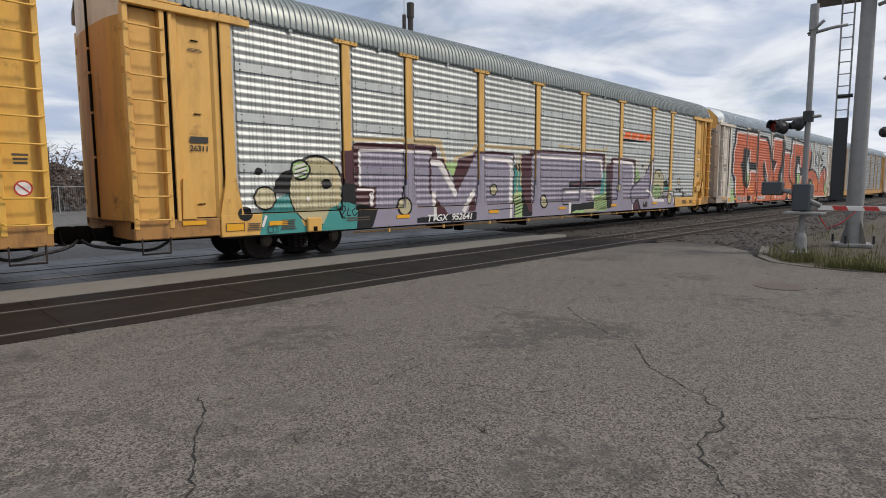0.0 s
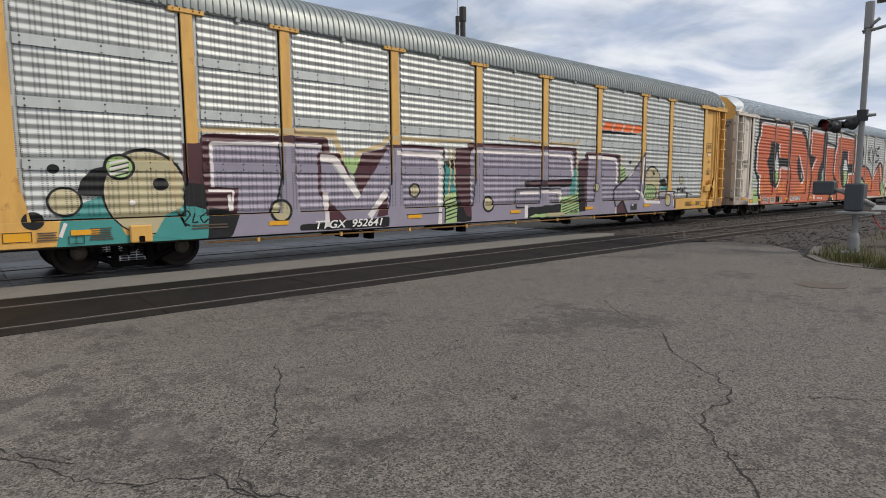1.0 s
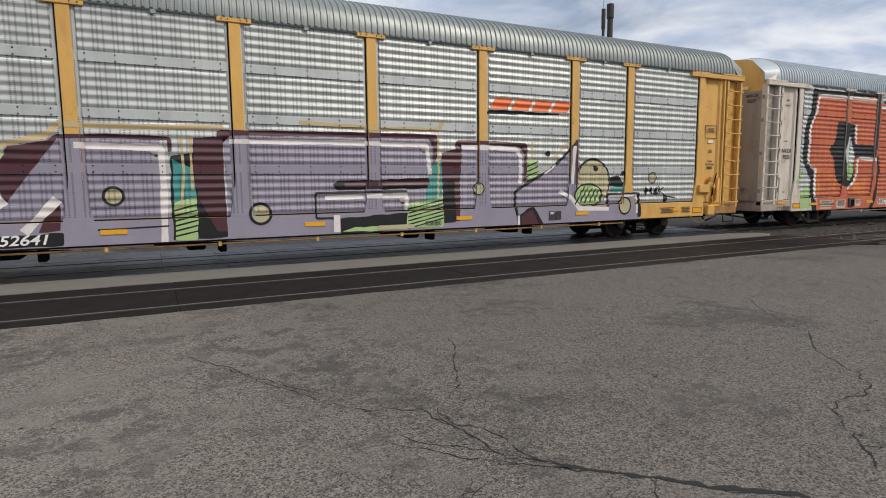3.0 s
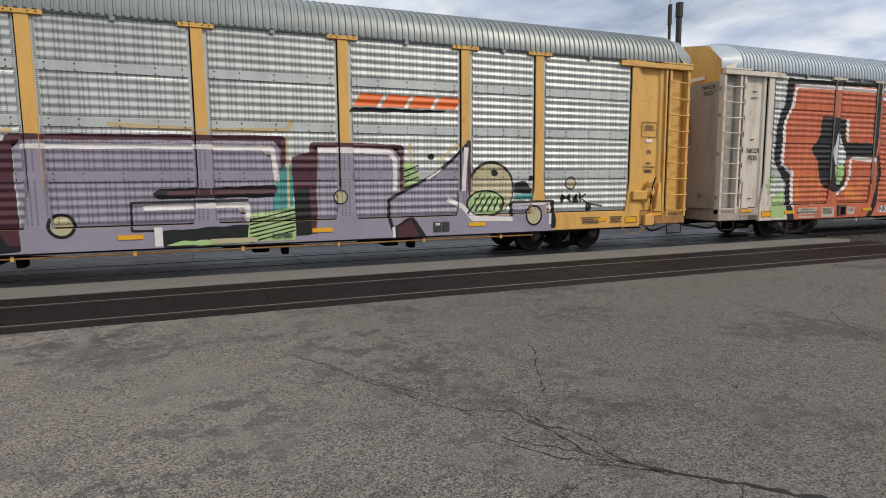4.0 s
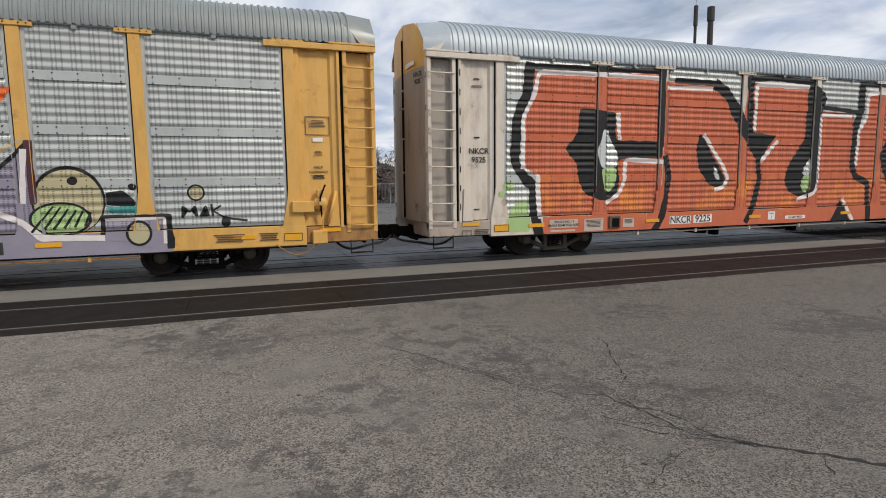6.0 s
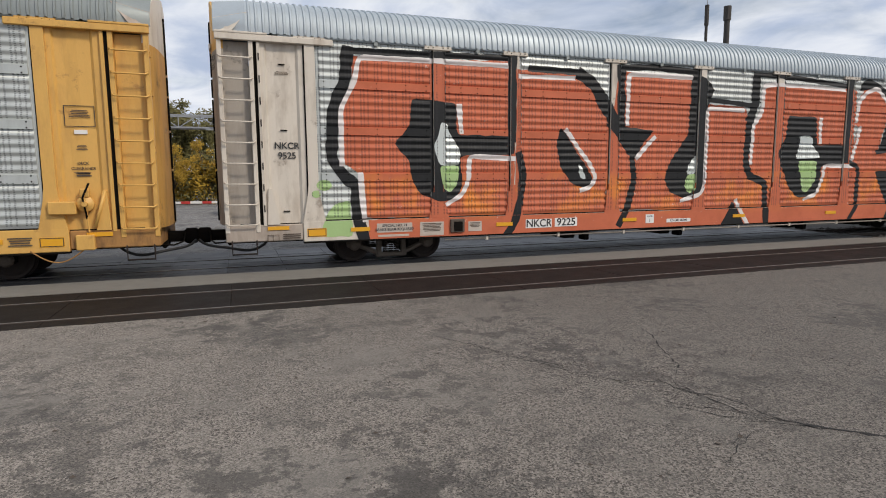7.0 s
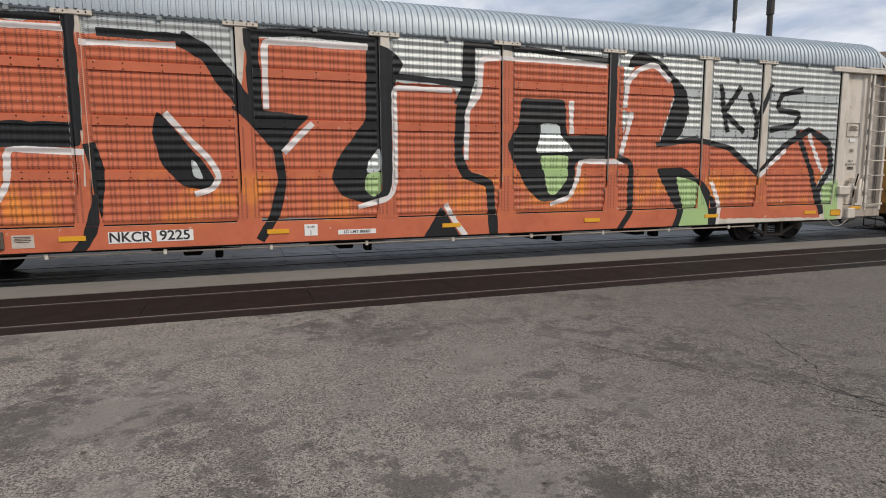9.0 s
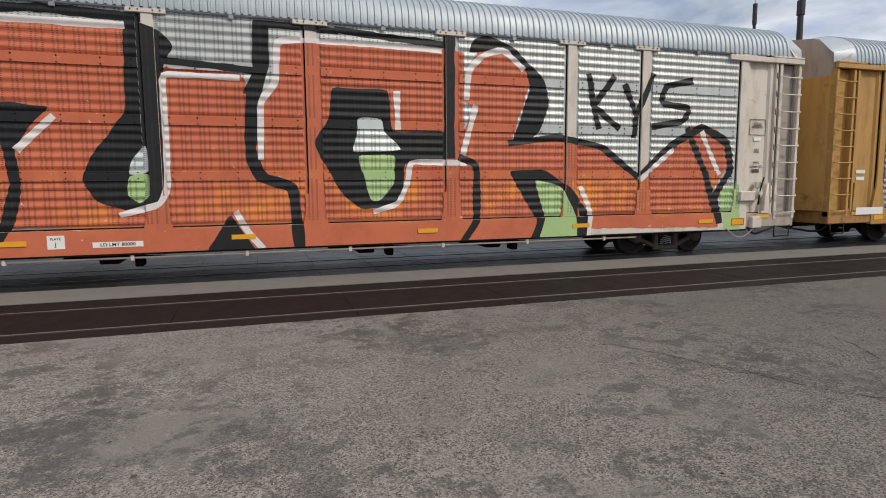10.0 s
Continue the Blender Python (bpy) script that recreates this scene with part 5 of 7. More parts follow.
def paint_purple_letters(car):
    # round shapes at the left
    fill(car, TEAL_PAINT, 1, [(2.42, 0.57), (2.50, 1.01), (2.68, 1.25), (3.17, 1.45), (3.35, 1.07), (3.50, 0.72), (3.96, 0.69), (4.16, 1.06), (4.56, 1.26), (5.03, 1.13), (4.98, 0.48), (3.65, 0.50)])
    fill(car, BLACK_PAINT, 2, [(2.77, 1.46), (2.85, 1.72), (3.04, 1.92), (3.29, 1.98), (3.37, 1.53), (3.21, 1.43)])
    oval(car, BLACK_PAINT, 2, 3.89, 1.51, 0.74, 0.80)
    oval(car, TAN_PAINT, 3, 3.89, 1.49, 0.70, 0.76)
    oval(car, BLACK_PAINT, 4, 3.46, 1.96, 0.26, 0.24)
    oval(car, GREEN_PAINT, 5, 3.46, 1.96, 0.21, 0.19)
    oval(car, BLACK_PAINT, 4, 2.59, 1.35, 0.27, 0.26)
    oval(car, TAN_PAINT, 5, 2.59, 1.35, 0.23, 0.22)
    oval(car, BLACK_PAINT, 4, 4.14, 1.65, 0.14, 0.12)
    oval(car, BLACK_PAINT, 2, 2.46, 1.91, 0.09, 0.08)
    oval(car, BLACK_PAINT, 2, 2.12, 1.04, 0.16, 0.15)
    oval(car, WHITE_PAINT, 4, 3.64, 1.31, 0.05, 0.05)
    fill(car, TEAL_PAINT, 4, [(3.96, 0.67), (4.19, 1.06), (4.55, 1.24), (5.00, 1.11), (4.93, 0.48)])
    stroke(car, BLACK_PAINT, 5, 0.03, [(4.46, 1.02), (4.58, 1.15), (4.64, 1.06), (4.50, 0.90), (4.61, 0.85)])
    stroke(car, BLACK_PAINT, 5, 0.03, [(4.72, 1.08), (4.66, 0.90), (4.77, 0.91)])
    stroke(car, BLACK_PAINT, 5, 0.03, [(4.94, 1.09), (4.81, 1.00), (4.88, 0.88), (4.97, 0.96)])
    fill(car, PURPLE_PAINT, 0, [(5.3, 0.56), (23.4, 0.56), (23.4, 1.022), (5.3, 1.022)])
    # first letter: a T
    fill(car, PURPLE_PAINT, 1, [(4.96, 2.51), (7.66, 2.55), (7.69, 2.26), (8.22, 1.51), (8.82, 2.21), (9.25, 2.55), (10.99, 2.59), (11.14, 0.48), (5.40, 0.61), (5.60, 1.52), (4.95, 1.57)])
    fill(car, MAROON_PAINT, 2, [(4.57, 2.43), (4.96, 2.46), (4.98, 1.59), (5.63, 1.58), (5.57, 1.00), (5.02, 1.09), (4.56, 1.60)])
    fill(car, BLACK_PAINT, 3, [(4.56, 1.68), (4.95, 1.63), (5.00, 1.20), (4.53, 1.22)])
    stroke(car, MAROON_PAINT, 2, 0.14, [(4.98, 1.59), (4.98, 2.56), (6.47, 2.61), (7.66, 2.63), (7.69, 2.35)])
    stroke(car, WHITE_PAINT, 3, 0.07, [(5.10, 1.61), (5.10, 2.45), (6.47, 2.49), (7.52, 2.48)])
    stroke(car, WHITE_PAINT, 3, 0.05, [(5.03, 1.52), (5.51, 1.51), (5.47, 1.12)])
    stroke(car, BLACK_PAINT, 3, 0.04, [(6.53, 2.49), (6.57, 1.73), (6.43, 1.22)])
    fill(car, BLACK_PAINT, 2, [(5.00, 1.20), (5.62, 1.04), (5.44, 0.59), (4.94, 0.51)])
    stroke(car, WHITE_PAINT, 6, 0.04, [(3.31, 2.02), (3.59, 2.09)])
    stroke(car, WHITE_PAINT, 6, 0.04, [(3.31, 1.92), (3.59, 2.00)])
    stroke(car, WHITE_PAINT, 6, 0.04, [(3.31, 1.83), (3.59, 1.91)])
    stroke(car, BLACK_PAINT, 6, 0.02, [(3.33, 1.96), (3.61, 2.04)])
    stroke(car, BLACK_PAINT, 6, 0.02, [(3.33, 1.87), (3.61, 1.95)])
    stroke(car, BLACK_PAINT, 6, 0.02, [(3.33, 1.78), (3.61, 1.86)])
    stroke(car, WHITE_PAINT, 6, 0.05, [(2.57, 0.97), (2.49, 0.76)])
    stroke(car, WHITE_PAINT, 6, 0.06, [(5.42, 1.42), (5.43, 1.12)])
    # second letter: an M
    stroke(car, MAROON_PAINT, 2, 0.08, [(8.32, 0.59), (7.47, 1.46), (7.48, 2.34), (7.98, 2.31), (8.48, 1.36), (9.34, 2.56), (10.19, 2.59), (11.18, 2.57), (11.18, 2.35)])
    fill(car, MAROON_PAINT, 2, [(8.63, 2.38), (9.24, 2.48), (8.52, 1.44), (8.36, 1.89)])
    fill(car, GREEN_PAINT, 2, [(8.05, 2.23), (8.60, 2.28), (8.36, 1.84)])
    stroke(car, WHITE_PAINT, 3, 0.14, [(7.56, 2.23), (7.87, 2.21), (8.48, 1.37)])
    stroke(car, WHITE_PAINT, 3, 0.12, [(9.27, 1.41), (8.80, 0.89)])
    stroke(car, WHITE_PAINT, 3, 0.10, [(7.62, 1.42), (7.63, 0.71)])
    fill(car, MAROON_PAINT, 2, [(7.68, 1.25), (8.20, 0.75), (7.66, 0.77)])
    fill(car, MAROON_PAINT, 2, [(9.09, 1.13), (9.33, 1.42), (9.31, 0.88), (8.98, 0.85)])
    stroke(car, WHITE_PAINT, 3, 0.10, [(9.65, 2.41), (11.03, 2.39), (11.04, 1.59), (11.00, 0.61)])
    stroke(car, BLACK_PAINT, 3, 0.03, [(9.90, 0.86), (11.08, 0.89)])
    oval(car, BLACK_PAINT, 4, 10.18, 1.48, 0.19, 0.19)
    oval(car, TAN_PAINT, 5, 10.18, 1.48, 0.14, 0.14)
    oval(car, BLACK_PAINT, 4, 12.82, 1.07, 0.24, 0.24)
    oval(car, TAN_PAINT, 5, 12.82, 1.07, 0.18, 0.18)
    oval(car, BLACK_PAINT, 4, 6.52, 1.07, 0.26, 0.26)
    oval(car, TAN_PAINT, 5, 6.52, 1.07, 0.20, 0.20)
    oval(car, BLACK_PAINT, 4, 18.07, 1.52, 0.16, 0.16)
    oval(car, TAN_PAINT, 5, 18.07, 1.52, 0.13, 0.13)
    fill(car, BLACK_PAINT, 3, [(6.95, 0.75), (9.36, 0.84), (9.35, 0.60), (6.94, 0.62)])
    fill(car, BLACK_PAINT, 1, [(11.18, 2.24), (11.67, 2.32), (12.15, 1.40), (12.16, 0.62), (11.15, 0.60)])
    fill(car, TEAL_PAINT, 2, [(11.21, 2.18), (11.55, 2.01), (11.62, 1.41), (11.20, 1.34)])
    fill(car, GREEN_PAINT, 2, [(11.20, 1.34), (11.62, 1.44), (11.60, 0.60), (11.19, 0.60)])
    stroke(car, BLACK_PAINT, 3, 0.03, [(11.20, 1.18), (11.62, 1.29)])
    stroke(car, BLACK_PAINT, 3, 0.03, [(11.20, 1.08), (11.61, 1.18)])
    stroke(car, BLACK_PAINT, 3, 0.03, [(11.20, 0.98), (11.61, 1.08)])
    stroke(car, BLACK_PAINT, 3, 0.03, [(11.19, 0.88), (11.61, 0.98)])
    stroke(car, BLACK_PAINT, 3, 0.03, [(11.19, 0.78), (11.61, 0.88)])
    stroke(car, BLACK_PAINT, 3, 0.03, [(11.19, 0.68), (11.61, 0.77)])
    # third letter: a blocky G
    fill(car, MAROON_PAINT, 2, [(11.61, 2.60), (12.10, 2.63), (12.16, 0.74), (11.97, 0.75), (11.64, 1.41), (11.58, 2.01)])
    fill(car, PURPLE_PAINT, 1, [(12.15, 2.70), (14.47, 2.70), (16.90, 2.71), (16.94, 1.79), (16.88, 0.97), (16.14, 0.99), (14.33, 0.53), (12.20, 0.60)])
    stroke(car, MAROON_PAINT, 2, 0.11, [(12.09, 0.77), (12.09, 2.71), (14.34, 2.74), (16.90, 2.76), (16.86, 1.79)])
    stroke(car, WHITE_PAINT, 3, 0.08, [(12.30, 2.54), (14.34, 2.57), (16.67, 2.56), (16.74, 1.89)])
    fill(car, BLACK_PAINT, 2, [(14.37, 1.65), (14.50, 1.74), (16.88, 1.79), (16.88, 1.55), (14.47, 1.53)])
    fill(car, MAROON_PAINT, 3, [(14.64, 1.70), (16.74, 1.75), (16.74, 1.63), (14.64, 1.60)])
    stroke(car, BLACK_PAINT, 2, 0.05, [(16.13, 1.49), (13.99, 1.48), (13.98, 0.93), (14.50, 0.92), (14.47, 0.65)])
    stroke(car, WHITE_PAINT, 3, 0.08, [(14.23, 1.37), (16.13, 1.40), (16.14, 1.07)])
    stroke(car, WHITE_PAINT, 3, 0.10, [(14.44, 0.95), (14.44, 0.65)])
    fill(car, BLACK_PAINT, 2, [(14.52, 0.92), (16.14, 0.99), (16.23, 0.61), (14.52, 0.57)])
    fill(car, GREEN_PAINT, 3, [(14.55, 0.62), (14.87, 0.71), (16.14, 0.67), (16.14, 0.59)])
    fill(car, TEAL_PAINT, 2, [(16.71, 1.82), (16.86, 2.16), (17.08, 2.25), (17.07, 1.19), (16.62, 1.25)])
    fill(car, GREEN_PAINT, 3, [(16.18, 1.20), (17.08, 1.34), (17.08, 0.62), (16.10, 0.63)])
    stroke(car, BLACK_PAINT, 4, 0.03, [(16.17, 1.07), (17.09, 1.27)])
    stroke(car, BLACK_PAINT, 4, 0.03, [(16.17, 0.98), (17.08, 1.18)])
    stroke(car, BLACK_PAINT, 4, 0.03, [(16.16, 0.89), (17.08, 1.09)])
    stroke(car, BLACK_PAINT, 4, 0.03, [(16.16, 0.80), (17.08, 1.00)])
    stroke(car, BLACK_PAINT, 4, 0.03, [(16.15, 0.71), (17.07, 0.91)])
    stroke(car, BLACK_PAINT, 4, 0.03, [(16.15, 0.62), (17.07, 0.83)])
    # fourth letter: a K with a long arrow
    fill(car, MAROON_PAINT, 2, [(17.06, 2.38), (17.59, 2.51), (17.54, 0.74), (17.12, 0.73), (17.07, 1.86)])
    fill(car, BLACK_PAINT, 3, [(17.09, 1.69), (17.41, 1.74), (17.42, 0.72), (17.07, 0.71)])
    fill(car, PURPLE_PAINT, 1, [(17.54, 2.66), (19.51, 2.62), (19.50, 1.67), (19.20, 1.45), (19.18, 0.61), (17.48, 0.69)])
    fill(car, PURPLE_PAINT, 1, [(19.18, 1.44), (20.26, 1.94), (21.16, 2.70), (21.11, 1.63), (20.96, 1.32), (21.70, 0.90), (22.23, 0.92), (23.48, 1.18), (23.52, 0.54), (21.70, 0.47), (19.17, 0.53)])
    stroke(car, MAROON_PAINT, 2, 0.10, [(17.44, 0.90), (17.49, 2.65), (18.54, 2.65), (19.49, 2.62), (19.48, 1.67)])
    stroke(car, WHITE_PAINT, 3, 0.09, [(17.64, 2.53), (18.54, 2.53), (19.22, 2.49), (19.33, 2.31), (19.32, 1.68)])
    fill(car, GREEN_PAINT, 2, [(19.53, 2.28), (19.79, 2.25), (19.94, 1.88), (19.52, 1.67)])
    stroke(car, BLACK_PAINT, 3, 0.03, [(19.54, 2.07), (19.88, 2.21)])
    stroke(car, BLACK_PAINT, 3, 0.03, [(19.54, 1.95), (19.88, 2.08)])
    stroke(car, BLACK_PAINT, 3, 0.03, [(19.53, 1.82), (19.88, 1.95)])
    stroke(car, BLACK_PAINT, 3, 0.03, [(19.53, 1.69), (19.88, 1.82)])
    stroke(car, BLACK_PAINT, 3, 0.08, [(19.29, 0.59), (19.16, 1.05), (19.17, 1.44), (19.67, 1.70), (20.26, 1.99), (20.74, 2.35), (21.15, 2.76)])
    stroke(car, MAROON_PAINT, 3, 0.11, [(21.15, 2.76), (21.16, 1.63)])
    stroke(car, WHITE_PAINT, 4, 0.08, [(21.07, 2.60), (20.99, 1.64)])
    stroke(car, WHITE_PAINT, 4, 0.05, [(20.09, 1.89), (20.45, 2.12)])
    stroke(car, WHITE_PAINT, 4, 0.10, [(20.63, 1.41), (20.96, 1.25), (21.25, 0.95), (22.27, 0.91)])
    fill(car, BLACK_PAINT, 3, [(19.24, 0.57), (19.22, 0.80), (19.71, 1.06), (20.06, 0.57)])
    fill(car, MAROON_PAINT, 4, [(19.36, 0.57), (19.34, 0.80), (19.67, 0.97), (19.90, 0.57)])
    stroke(car, WHITE_PAINT, 4, 0.06, [(19.26, 0.80), (19.27, 0.60)])
    # round shapes at the right
    oval(car, BLACK_PAINT, 1, 21.74, 1.66, 0.62, 0.66)
    oval(car, TAN_PAINT, 2, 21.74, 1.63, 0.58, 0.62)
    oval(car, BLACK_PAINT, 3, 21.82, 2.03, 0.09, 0.08)
    oval(car, BLACK_PAINT, 3, 21.58, 1.30, 0.52, 0.33)
    oval(car, GREEN_PAINT, 4, 21.58, 1.30, 0.47, 0.29)
    stroke(car, BLACK_PAINT, 5, 0.04, [(21.10, 1.07), (21.46, 1.54)])
    stroke(car, BLACK_PAINT, 5, 0.04, [(21.28, 1.09), (21.58, 1.52)])
    stroke(car, BLACK_PAINT, 5, 0.04, [(21.45, 1.11), (21.71, 1.49)])
    stroke(car, BLACK_PAINT, 5, 0.04, [(21.63, 1.13), (21.84, 1.46)])
    stroke(car, BLACK_PAINT, 5, 0.04, [(21.81, 1.15), (21.95, 1.44)])
    stroke(car, BLACK_PAINT, 5, 0.04, [(21.98, 1.17), (22.08, 1.41)])
    fill(car, BLACK_PAINT, 2, [(22.37, 1.80), (22.67, 1.84), (22.90, 1.60), (22.87, 1.52), (22.37, 1.55)])
    fill(car, TEAL_PAINT, 3, [(22.37, 1.53), (22.90, 1.52), (22.90, 1.39), (22.41, 1.40)])
    fill(car, BLACK_PAINT, 2, [(22.24, 1.36), (23.52, 1.35), (23.55, 0.64), (23.27, 0.65), (22.23, 0.94)])
    fill(car, PURPLE_PAINT, 3, [(22.32, 1.26), (23.41, 1.26), (23.41, 0.60), (22.31, 0.89)])
    stroke(car, WHITE_PAINT, 4, 0.06, [(22.34, 1.26), (23.38, 1.27), (23.38, 0.77)])
    oval(car, BLACK_PAINT, 4, 22.91, 0.98, 0.24, 0.26)
    oval(car, TAN_PAINT, 5, 22.91, 0.98, 0.19, 0.21)
    oval(car, BLACK_PAINT, 2, 24.00, 1.77, 0.17, 0.17)
    oval(car, TAN_PAINT, 3, 24.00, 1.77, 0.135, 0.135)
    oval(car, BLACK_PAINT, 2, 24.55, 1.15, 0.09, 0.12)
    stroke(car, BLACK_PAINT, 2, 0.04, [(23.72, 1.27), (23.73, 1.50), (23.86, 1.37), (23.97, 1.50), (24.00, 1.29)])
    stroke(car, BLACK_PAINT, 2, 0.04, [(24.06, 1.29), (24.17, 1.50), (24.22, 1.29)])
    stroke(car, BLACK_PAINT, 2, 0.04, [(24.28, 1.52), (24.30, 1.29)])
    stroke(car, BLACK_PAINT, 2, 0.04, [(24.46, 1.49), (24.30, 1.39), (24.55, 1.23), (24.97, 1.17)])
    oval(car, BLACK_PAINT, 2, 20.20, 2.41, 0.08, 0.07)
    oval(car, BLACK_PAINT, 2, 22.84, 1.90, 0.07, 0.07)
    # pale first sketch lines around the letters
    stroke(car, SKETCH_PAINT, 1, 0.10, [(6.50, 2.75), (7.85, 2.72), (7.96, 2.50), (8.21, 2.08)])
    stroke(car, SKETCH_PAINT, 1, 0.10, [(8.37, 2.12), (8.53, 2.40), (9.19, 2.57), (9.39, 2.78), (10.75, 2.77), (12.15, 2.82)])
    stroke(car, SKETCH_PAINT, 3, 0.05, [(11.38, 2.62), (11.41, 1.92), (11.31, 1.11)])
    stroke(car, SKETCH_PAINT, 3, 0.05, [(11.55, 2.62), (11.55, 1.58)])
    stroke(car, SKETCH_PAINT, 1, 0.09, [(13.71, 2.97), (15.31, 2.90), (16.98, 2.93), (17.09, 3.11)])
    stroke(car, SKETCH_PAINT, 3, 0.05, [(16.98, 2.80), (16.96, 1.14)])
    stroke(car, SKETCH_PAINT, 1, 0.06, [(19.69, 2.69), (19.70, 2.19)])
    stroke(car, SKETCH_PAINT, 1, 0.06, [(20.38, 2.29), (20.80, 2.67), (21.08, 2.81)])
    stroke(car, SKETCH_PAINT, 1, 0.10, [(4.90, 2.70), (7.87, 2.85), (8.08, 2.29)])
    stroke(car, SKETCH_PAINT, 4, 0.05, [(4.34, 2.19), (4.44, 1.07), (4.54, 0.85)])
    # the maker's mark as plain slanted blocks
    for k in range(4):
        u = 18.40 + 0.625 * k
        fill(car, RED_PAINT, 2, [(u, 3.49), (u + 0.17, 3.76), (u + 0.70, 3.76), (u + 0.53, 3.49)])
    fill(car, BLACK_PAINT, 2, [(18.30, 3.36), (18.38, 3.46), (20.62, 3.46), (20.44, 3.415)])




CAR_PITCH, FIRST = 29.04, -25.17
CAR_LEFT = [FIRST + CAR_PITCH * k for k in range(8)]
CARS = []
SILVER_LABEL = "ochre-ended rack car with ribbed silver side panels"
CARS.append(rack_car(CAR_LEFT[0], YELLOW_BRIGHT, YELLOW_BRIGHT, ROOF, PANEL, YELLOW_BRIGHT, SILVER_LABEL))
purple_feet = {k: PURPLE_PAINT for k in range(2, 8)}
purple_feet.update({1: BLACK_PAINT})
CARS.append(rack_car(CAR_LEFT[1], YELLOW, CREAM, ROOF, PANEL, YELLOW, "ochre and silver rack car covered with lilac graffiti letters", purple_feet, YELLOW, CREAM))
orange_feet = {k: ORANGE_PAINT for k in range(1, 9)}
CARS.append(rack_car(CAR_LEFT[2], CREAM, YELLOW, ROOF_BRIGHT, PANEL, CREAM, "cream and silver rack car covered with orange graffiti letters", orange_feet, CREAM, YELLOW))
CARS.append(rack_car(CAR_LEFT[3], YELLOW_DULL, CREAM_DIRTY, ROOF_BRIGHT, DARK_PANEL, YELLOW_DULL, "dull ochre-ended rack car with plain grey side panels", None, YELLOW_DULL, CREAM_DIRTY))
for k in (4, 5, 6, 7):
    CARS.append(rack_car(CAR_LEFT[k], (CREAM, YELLOW)[k % 2], CREAM, ROOF_BRIGHT, PANEL_SMOOTH, (CREAM, YELLOW)[k % 2], "distant rack car with silver side panels"))
paint_purple_letters(CARS[1])
paint_orange_letters(CARS[2])


def dress_cars():
    """Stencilled marks, stickers and brake gear on the two near cars."""
    one, two, three = CARS[1], CARS[2], CARS[3]
    words(one, "TTGX  952641", 8.2, 0.72, 0.25, LETTER_WHITE, 0.05, 1.2, shear=0.25)
    bars(one, 1.28, 2.44, 0.36, 1, 0.12, LETTER_BLACK, -0.084)
    words(one, "26311", 1.28, 2.33, 0.15, LETTER_BLACK, -0.084)
    words(two, "NKCR", 1.32, 2.66, 0.19, LETTER_BLACK, -0.084)
    words(two, "9525", 1.32, 2.45, 0.19, LETTER_BLACK, -0.084)
    part("number_field", a_box(7.04, 7.78, -HALF - 0.02, -HALF - 0.011, 0.69, 0.91, 0.003), LETTER_WHITE, two, "white stencilled field")
    part("number_field", a_box(7.87, 8.53, -HALF - 0.02, -HALF - 0.011, 0.70, 0.92, 0.003), LETTER_WHITE, two, "white stencilled field")
    words(two, "NKCR", 7.41, 0.80, 0.265, LETTER_BLACK, 0.024, 1.0)
    words(two, "9225", 8.20, 0.81, 0.265, LETTER_BLACK, 0.024, 1.05)
    part("load_label", a_box(11.38, 12.2, -HALF - 0.02, -HALF - 0.011, 0.70, 0.80), LETTER_WHITE, two)
    words(two, "LD LMT 80000", 11.79, 0.75, 0.085, LETTER_BLACK, 0.024, 1.1)
    part("plate_label", a_box(10.68, 10.95, -HALF - 0.02, -HALF - 0.011, 0.70, 0.94), LETTER_WHITE, two)
    words(two, "PLATE", 10.81, 0.88, 0.06, LETTER_BLACK, 0.024)
    words(two, "J", 10.81, 0.78, 0.10, LETTER_BLACK, 0.024)
    part("load_label", a_box(15.4, 16.3, -HALF - 0.035, -HALF - 0.03, 0.62, 0.72), TAN_PAINT, one)
    words(one, "RSH80", 16.8, 0.72, 0.15, LETTER_BLACK, 0.045)
    part("notice", a_box(3.24, 4.08, -HALF - 0.02, -HALF - 0.011, 0.72, 0.93), NOTICE, two, "worn white notice")
    words(two, "SPECIAL NO. 14", 3.66, 0.875, 0.085, LETTER_BLACK, 0.024)
    words(two, "BRAKE BEAM REQUIRED", 3.66, 0.785, 0.085, LETTER_BLACK, 0.024)
    part("notice", a_box(3.26, 4.0, -HALF - 0.02, -HALF - 0.011, 0.62, 0.67), NOTICE, two, "worn white notice")
    part("notice", a_box(4.27, 4.86, -HALF - 0.02, -HALF - 0.011, 0.61, 0.93), NOTICE, two, "worn white notice")
    bars(two, 4.56, 0.88, 0.50, 6, 0.018, LETTER_BROWN, 0.024)
    part("notice", a_box(5.49, 5.84, -HALF - 0.02, -HALF - 0.011, 0.67, 0.91), NOTICE, two, "worn white notice")
    bars(two, 5.66, 0.865, 0.28, 4, 0.016, LETTER_BROWN, 0.024)
    bars(two, 1.35, 0.75, 0.42, 3, 0.022, LETTER_BROWN, 0.01)
    part("shop_plate", frame_box(0.84, 1.08, 0.62, 0.76, -HALF - 0.012), LETTER_BROWN, two)
    bars(one, 2.30, 0.82, 0.32, 4, 0.022, LETTER_BROWN, 0.034)
    bars(one, 3.10, 0.86, 0.40, 6, 0.020, LETTER_BROWN, 0.034)
    bars(one, 5.0, 0.83, 0.72, 2, 0.03, LETTER_BROWN, 0.034)
    bars(one, 24.6, 0.86, 0.62, 4, 0.024, LETTER_BROWN, 0.034)
    bars(one, 25.4, 0.86, 0.42, 4, 0.024, LETTER_BROWN, 0.034)
    part("shop_plate", frame_box(2.60, 2.84, 0.62, 0.76, -HALF - 0.034), LETTER_BLACK, one)
